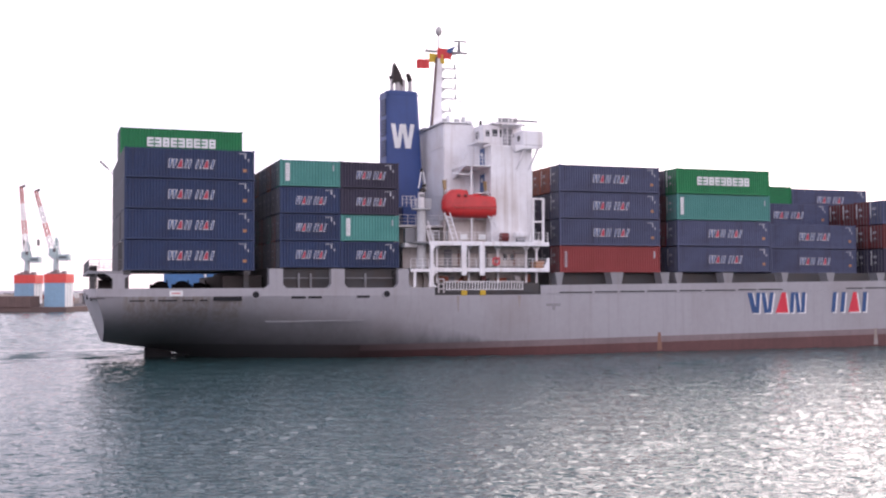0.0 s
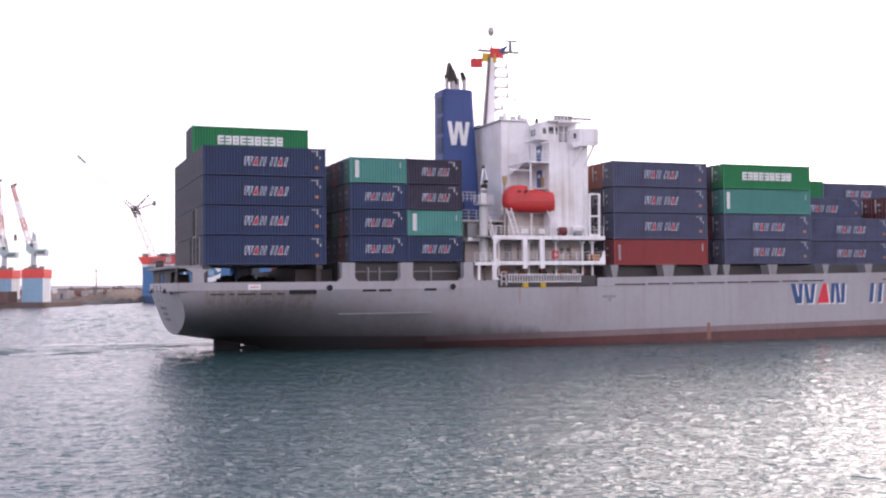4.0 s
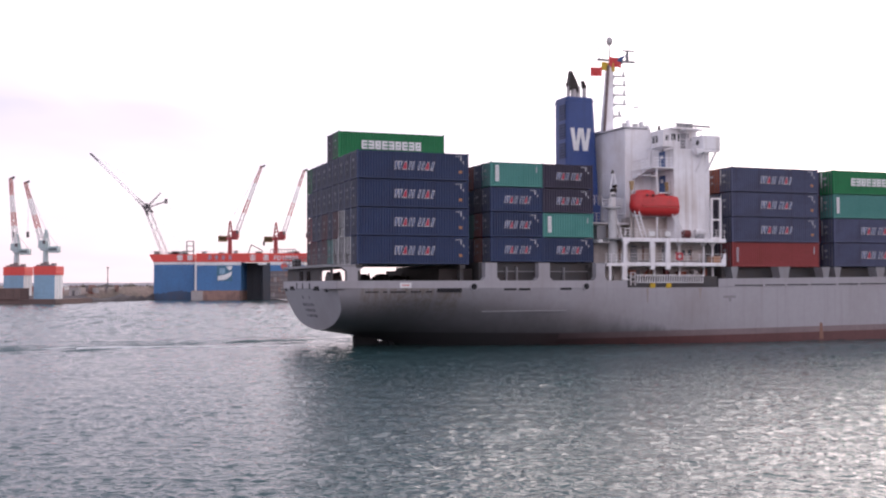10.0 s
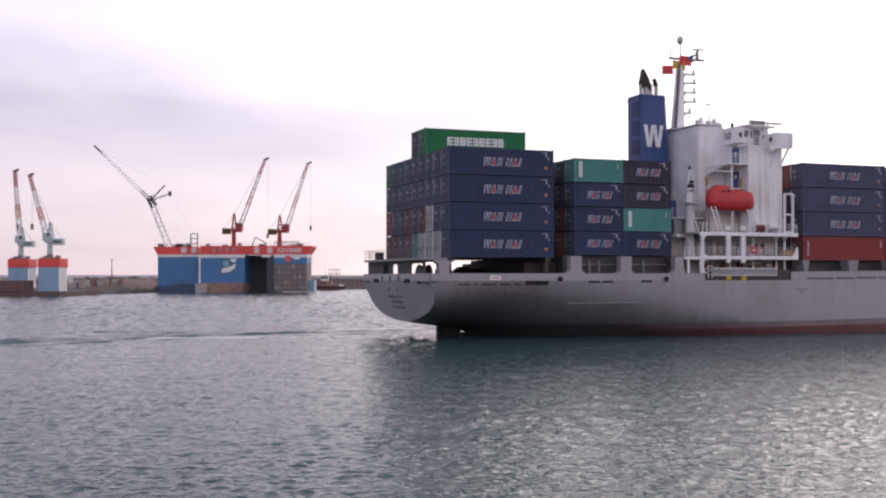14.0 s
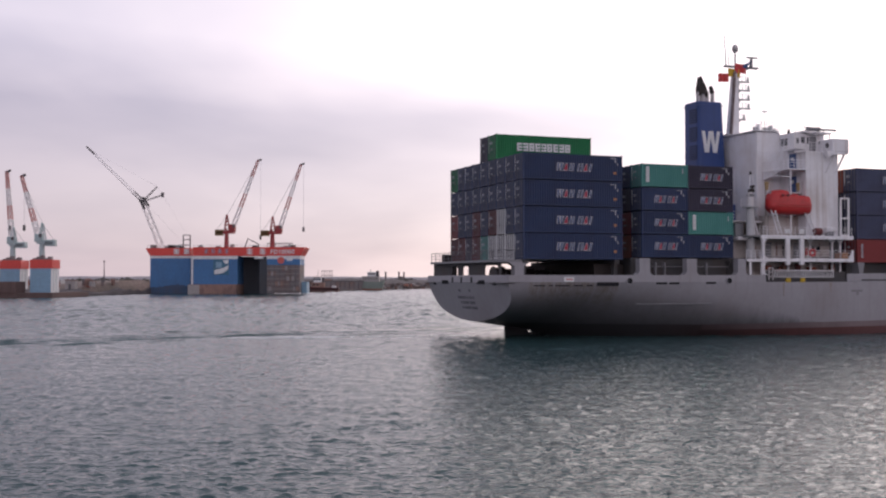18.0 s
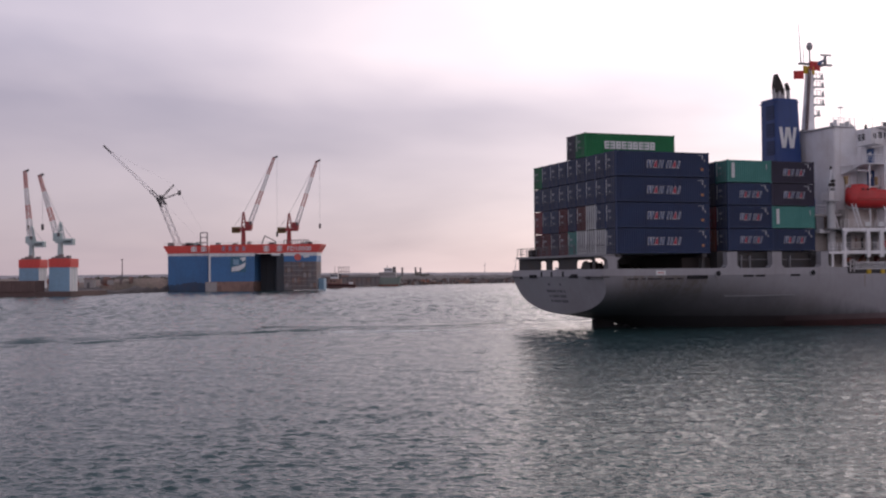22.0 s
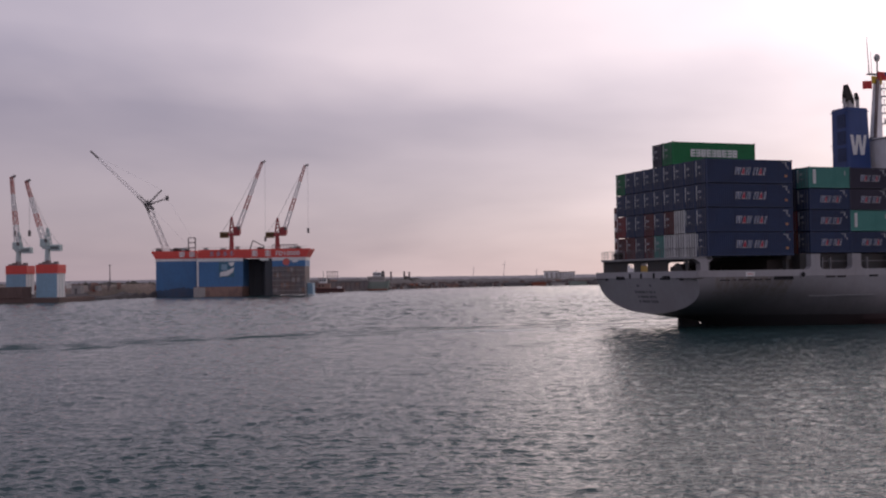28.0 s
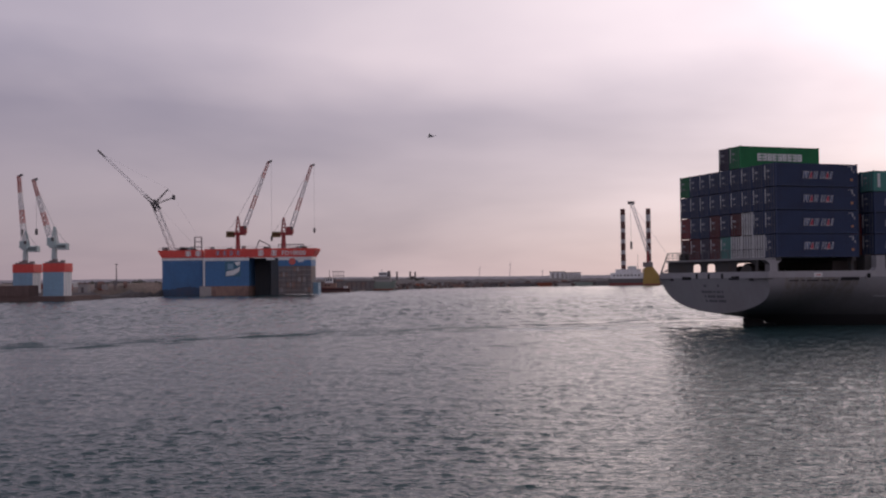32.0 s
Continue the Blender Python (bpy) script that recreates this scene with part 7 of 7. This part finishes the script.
def moored_craft():
    """A long dark barge and a grey-green ship lying along the breakwater, and low quay blocks farther out."""
    b = thing("moored_barge", "long dark flat barge moored along the breakwater", "barge", at=pose(-101.5, 652, 0, 0, 0, 53))
    part("hull", clean(prism(bmesh.new(), [(0, 0.3), (-1.5, 5.8), (37.5, 5.4), (36, 0.3)], 9, "y", 0)), M["scaffold"], b)
    part("deck_edge", B(-1.6, 37.6, -0.15, 0.1, 5.3, 5.9), M["cranedark"], b)
    for k in range(9):
        part("rub_rail", B(1 + k * 4, 1.3 + k * 4, -0.25, 0.05, 0.6, 5.2), M["cranedark"], b)
    part("deck_load", B(4, 12, 2, 7, 5.8, 6.8, bevel=0.1), M["dockrust"], b)
    g = thing("moored_ship", "grey-green working ship moored at the breakwater", "ship", at=pose(-83.5, 684, 0))
    part("hull", clean(prism(bmesh.new(), [(0.6, 0.2), (-1.2, 6.0), (2.0, 5.4), (14.5, 5.2), (17.2, 6.2), (15.6, 0.2)], 7, "y", 0)), M["hutgreen"], g)
    part("waterline_band", B(0.5, 15.8, -0.08, 0.1, 0.0, 0.9), M["brownbox"], g)
    h = part("deck_house", B(3.2, 14.0, 0.8, 6, 5.2, 8.6, bevel=0.1), M["concrete"], g)
    for k in range(6):
        part("window", B(4.0 + k * 1.6, 4.8 + k * 1.6, 0.74, 0.82, 6.6, 7.6), M["cranedark"], h)
    w = part("wheelhouse", B(6.6, 11.6, 1.2, 5.4, 8.6, 11.2, bevel=0.1), M["dockwhite"], g)
    part("window_row", B(6.8, 11.4, 1.13, 1.22, 9.6, 10.5), M["cranedark"], w)
    part("funnel", T((12.8, 3.4, 8.6), (12.8, 3.4, 12.0), 1.1, 0.9, 12), M["cranedark"], g)
    part("mast", T((8.4, 3.4, 11.2), (8.4, 3.4, 13.0), 0.18, 0.1, 6), M["cranedark"], g)
    rng = random.Random(23)
    line = [(-62, 752), (-40, 815), (3, 855), (93, 881), (200, 898)]
    mats = ["brownbox", "concrete", "hutgreen", "rock", "dockrust", "scaffold", "rock", "cranedark"]
    n = 0
    for (x0, y0), (x1, y1) in zip(line, line[1:]):
        far_ = math.hypot(x1 - x0, y1 - y0)
        turn = math.degrees(math.atan2(y1 - y0, x1 - x0))
        d_ = rng.uniform(1, 5)
        while d_ < far_ - 8:
            long_ = rng.uniform(8, 17)
            q = thing("quay_block", "low weathered quay block at the waterline", "quay block", "quay blocks along the breakwater", at=pose(x0 + (x1 - x0) * d_ / far_, y0 + (y1 - y0) * d_ / far_, 0, 0, 0, turn))
            top_ = rng.uniform(2.0, 3.6)
            part("face", clean(prism(bmesh.new(), [(0.4, -0.3), (0, top_ * 0.8), (0.8, top_), (long_ - 0.8, top_), (long_, top_ * 0.8), (long_ - 0.4, -0.3)], 5, "y", 0)), M[mats[n % 8]], q)
            part("cap", B(0.6, long_ - 0.6, -0.1, 5.1, top_, top_ + 0.35, bevel=0.05), M["scaffold"], q)
            n += 1
            d_ += long_ + rng.uniform(0.5, 7)


def jackup():
    """The jack-up barge with its two banded legs and crane."""
    j = thing("jack_up_barge", "jack-up work barge with tall banded legs and a crane", "work barge", at=pose(104, 878, 0))
    part("hull", B(-20, 19.5, 0, 14, 0.5, 5.2, bevel=0.2), M["cranedark"], j)
    part("red_strake", B(-20.1, 19.6, -0.1, 0.1, 0.0, 1.8), M["redbox"], j)
    house = part("deck_house", B(-18.5, 7.0, 1, 8, 5.2, 9.8, bevel=0.1), M["white"], j)
    for k in range(8):
        part("window", B(-17 + k * 2.8, -15.6 + k * 2.8, 0.94, 1.02, 7.2, 8.4), M["cranedark"], house)
    part("upper_house", B(-14.5, 5.0, 2, 8, 9.8, 12.6, bevel=0.1), M["white"], j)
    part("wheelhouse", B(-5.0, 1.5, 1.5, 7, 12.6, 15.0, bevel=0.1), M["dockwhite"], j)
    part("bow_ramp", clean(prism(bmesh.new(), [(-17.5, 6.6), (-14, 5.2), (-14, 7.4), (-15.5, 7.6)], 8, "y", 2)), M["cranedark"], j)
    y = part("yellow_block", clean(prism(bmesh.new(), [(6.0, 0.5), (7.0, 12.0), (9.0, 14.2), (14.0, 14.2), (18.6, 8), (19.2, 0.5)], 9, "y", -0.8)), M["ochre"], j)
    part("dark_deck_edge", B(7.3, 19.4, -1.0, -0.7, 0, 1.0), M["redbox"], y)
    for x in (-8.2, 11.8):
        leg = part("leg", T((x, 6, -3), (x, 6, 60.5), 1.85, n=14), M["legbrown"], j)
        for k in range(5):
            z = 16 + k * 8.6
            part("leg_band", T((x, 6, z), (x, 6, z + (3.0 if k < 4 else 5.4)), 1.92, n=14), M["cranewhite"], leg)
    part("crane_boom", lattice(bmesh.new(), (10.5, 3, 27), (-1.5, 3, 65.0), 2.4, 1.8, 12, 0.34), M["jibwhite"], j)
    part("boom_head", B(-4.5, 0.8, 2, 4, 64.0, 66.2), M["cranedark"], j)
    part("crane_house", B(7.0, 14.0, 0, 6, 14.2, 18, bevel=0.1), M["scaffold"], j)
    part("crane_pedestal", T((10.5, 3, 14.2), (10.5, 3, 27), 1.1, 0.9, 10), M["cranered"], j)
    part("hoist_rope", beam(bmesh.new(), (-2.6, 3, 64.5), (-2.2, 3, 34), 0.16), M["cranedark"], j)
    part("hook_block", B(-3.0, -1.4, 2.4, 3.6, 28.5, 34.5, bevel=0.2), M["cranedark"], j)
    bm = bmesh.new()
    for a, b in (((19, 3, 5), (26, 3, 24)), ((26, 3, 24), (21, 3, 9)), ((24.5, 3, 10), (30, 3, 14)), ((21, 3, 9), (30, 3, 14)), ((30, 3, 14), (28, 3, 18))):
        beam(bm, a, b, 0.7)
    part("stern_gantry", bm, M["scaffold"], j)
    part("aerial", T((3, 5, 12), (3, 5, 24), 0.22, 0.1, 6), M["cranedark"], j)
    bm = bmesh.new()
    for a, b in (((12, 3, 44), (26, 3, 24)), ((-1.5, 3, 65), (12, 3, 44))):
        beam(bm, a, b, 0.16)
    part("stay", bm, M["cranewhite"], j)


moored_craft()
jackup()


# ---- wake ----
def foam_material():
    m = bpy.data.materials.new("wake_foam")
    m.use_nodes = True
    tr = m.node_tree
    b = tr.nodes["Principled BSDF"]
    co = tr.nodes.new("ShaderNodeTexCoord")
    mp = N(tr, "ShaderNodeMapping", Scale=(0.25, 1.3, 1.0))
    tr.links.new(co.outputs["Object"], mp.inputs[0])
    nz = N(tr, "ShaderNodeTexNoise", Scale=1.6, Detail=6.0, Roughness=0.65)
    tr.links.new(mp.outputs[0], nz.inputs["Vector"])
    f = ramp(tr, nz.outputs[0], [(0.38, 0.0), (0.56, 1.0)])
    tr.links.new(mix_colour(tr, f, (0.06, 0.11, 0.12), (0.72, 0.72, 0.72)), b.inputs["Base Color"])
    b.inputs["Roughness"].default_value = 0.35
    b.inputs["IOR"].default_value = 1.33
    return m


FOAM = foam_material()


def ridge(name, line, high, half, mat, seed, step=0.6):
    """A long low swell on the water along a line of (x, y) points."""
    pts = []
    for (x0, y0), (x1, y1) in zip(line, line[1:]):
        n = int(math.hypot(x1 - x0, y1 - y0) / step)
        pts += [Vector((x0 + (x1 - x0) * i / n, y0 + (y1 - y0) * i / n)) for i in range(n)]
    bm = bmesh.new()
    rows = []
    for i, p in enumerate(pts):
        d = (pts[min(i + 1, len(pts) - 1)] - pts[max(i - 1, 0)]).normalized()
        across = Vector((-d.y, d.x))
        w = noise.fractal(Vector((i * step * 0.12, seed, 0)), 1.0, 2.0, 3)
        ends = min(1, i / 12, (len(pts) - 1 - i) / 12)
        row = []
        for k in range(9):
            s = k / 4 - 1
            q = p + across * (s * half + w * 0.5)
            swell = 0.8 + 0.4 * noise.noise(Vector((i * step * 0.06, s * 1.5, seed))) + 0.6 * noise.noise(Vector((i * step * 0.22, s * 0.8, seed + 7)))
            h = high * ends * max(0.0, swell) * math.exp(-3.2 * s * s) - 0.10
            row.append(bm.verts.new((q.x, q.y, h)))
        rows.append(row)
    for a, b in zip(rows, rows[1:]):
        for k in range(8):
            bm.faces.new((a[k], b[k], b[k + 1], a[k + 1]))
    return part(name, clean(bm), mat, smooth=True)


WAKE_LINE = [(-100, 68), (-75, 89), (-49, 110.5), (-36.7, 122), (-19.5, 135), (1.7, 150), (40, 176)]
tagged(ridge("wake_swell", WAKE_LINE, 0.28, 0.8, water.data.materials[0], 1.0), "long low swell left across the water by the ship", "wake", kind="stuff")
for dx_, dy_, high_, seed_ in ((1.0, -5.5, 0.21, 5.0), (-1.5, 4.0, 0.23, 12.0), (-3.0, 8.5, 0.20, 17.0)):
    tagged(ridge("wake_swell", [(x + dx_, y + dy_) for x, y in WAKE_LINE], high_, 0.65, water.data.materials[0], seed_), "low broken swell beside the ship's wake", "wake", kind="stuff")
f_ = tagged(ridge("stern_foam", [(-10.3, 11.5), (-16, 12.0), (-28, 13.4), (-44, 16.5)], 0.22, 2.0, FOAM, 9.0, 0.3), "white foam streaming from under the ship's stern", "foam", kind="stuff")
rides(f_, pose(0, 0, 0))
f_ = tagged(ridge("stern_foam", [(-6.6, 8.4), (-5.4, 7.9), (-4.2, 7.3)], 0.42, 0.5, FOAM, 3.0, 0.25), "churned white water at the ship's rudder", "foam", kind="stuff")
rides(f_, pose(0, 0, 0))


def slick():
    """A flat, ragged-edged sheet of smoothed water that the ship draws behind its stern."""
    m = water.data.materials[0].copy()
    m.name = "smoothed_wake_water"
    tr = m.node_tree
    b = tr.nodes["Principled BSDF"]
    bump = b.inputs["Normal"].links[0].from_node
    bump.inputs["Strength"].default_value = 0.16
    b.inputs["Roughness"].default_value = 0.1
    bm = bmesh.new()
    rows = []
    for i in range(66):
        x = 6.0 - i * 0.8
        mid_ = 27.4 + 0.004 * (x + 8) ** 2 + 0.5 * noise.noise(Vector((x * 0.15, 3.0, 0)))
        ends = min(1.0, i / 8, (65 - i) / 22)
        half = ends * (2.4 + 1.3 * noise.noise(Vector((x * 0.3, 9.0, 0))) + 0.5 * noise.noise(Vector((x * 1.1, 4.0, 0))))
        rows.append([bm.verts.new((x, mid_ + s_ * half, 0.085 - 0.25 * s_ ** 6)) for s_ in (-1, -0.75, -0.4, 0, 0.4, 0.75, 1)])
    for p, q in zip(rows, rows[1:]):
        for k in range(6):
            bm.faces.new((p[k], p[k + 1], q[k + 1], q[k]))
    ob = part("wake_slick", clean(bm), m, smooth=True)
    return tagged(ob, "smooth pale water drawn along behind the ship's stern", "wake", kind="stuff")


rides(slick(), pose(0, 0, 0))


# ---- the bird ----
def make_bird():
    b = thing("bird", "small dark bird flying low over the water", "bird")
    rings = [(-0.20, 0.01), (-0.12, 0.035), (0.0, 0.05), (0.1, 0.045), (0.16, 0.03), (0.22, 0.005)]
    bm = bmesh.new()
    vs = [[bm.verts.new((x, r * math.cos(a * math.tau / 8), r * math.sin(a * math.tau / 8))) for a in range(8)] for x, r in rings]
    for p, q in zip(vs, vs[1:]):
        for k in range(8):
            bm.faces.new((p[k], p[(k + 1) % 8], q[(k + 1) % 8], q[k]))
    part("body", clean(bm), M["greydeck"], b, smooth=True)
    for s in (-1, 1):
        bm = prism(bmesh.new(), [(0.08, 0.02 * s), (0.10, 0.16 * s), (0.02, 0.34 * s), (-0.02, 0.34 * s), (-0.02, 0.16 * s), (-0.06, 0.02 * s)], 0.012, "z", 0.0)
        for v in bm.verts:
            v.co.z += abs(v.co.y) * 0.35
        part("wing", clean(bm), M["greydeck"], b)
    part("tail", clean(prism(bmesh.new(), [(-0.16, -0.02), (-0.16, 0.02), (-0.3, 0.05), (-0.3, -0.05)], 0.012, "z", 0.0)), M["greydeck"], b)
    return b


bird = make_bird()


def motions():
    """The ship goes out with its cargo; the ripples drift."""
    for ob in (ship,):
        walk(ob, [(row[0], ship_pose(row)) for row in SHIP_WAY])
    for ob, m in RIDERS:
        walk(ob, [(row[0], ship_pose(row) @ m) for row in SHIP_WAY])
    # the bird crosses at the very end
    walk(bird, [(0.0, pose(420, -60, 60, 0, 0, 165)), (30.4, pose(34, 40, 22, 0, 0, 150)), (31.2, pose(16.6, 52.2, 18.4, 0, 8, 145)), (31.5, pose(8.4, 58.5, 17.1, 0, 8, 150)),
                (31.8, pose(1.7, 61.4, 15.1, 0, 8, 165)), (32.0, pose(-3.94, 62.36, 14.64, 0, 5, 170))])
    walk(water, [(0.0, pose(6, -2, 0)), (32.0, pose(-10, 4, 0))])


motions()
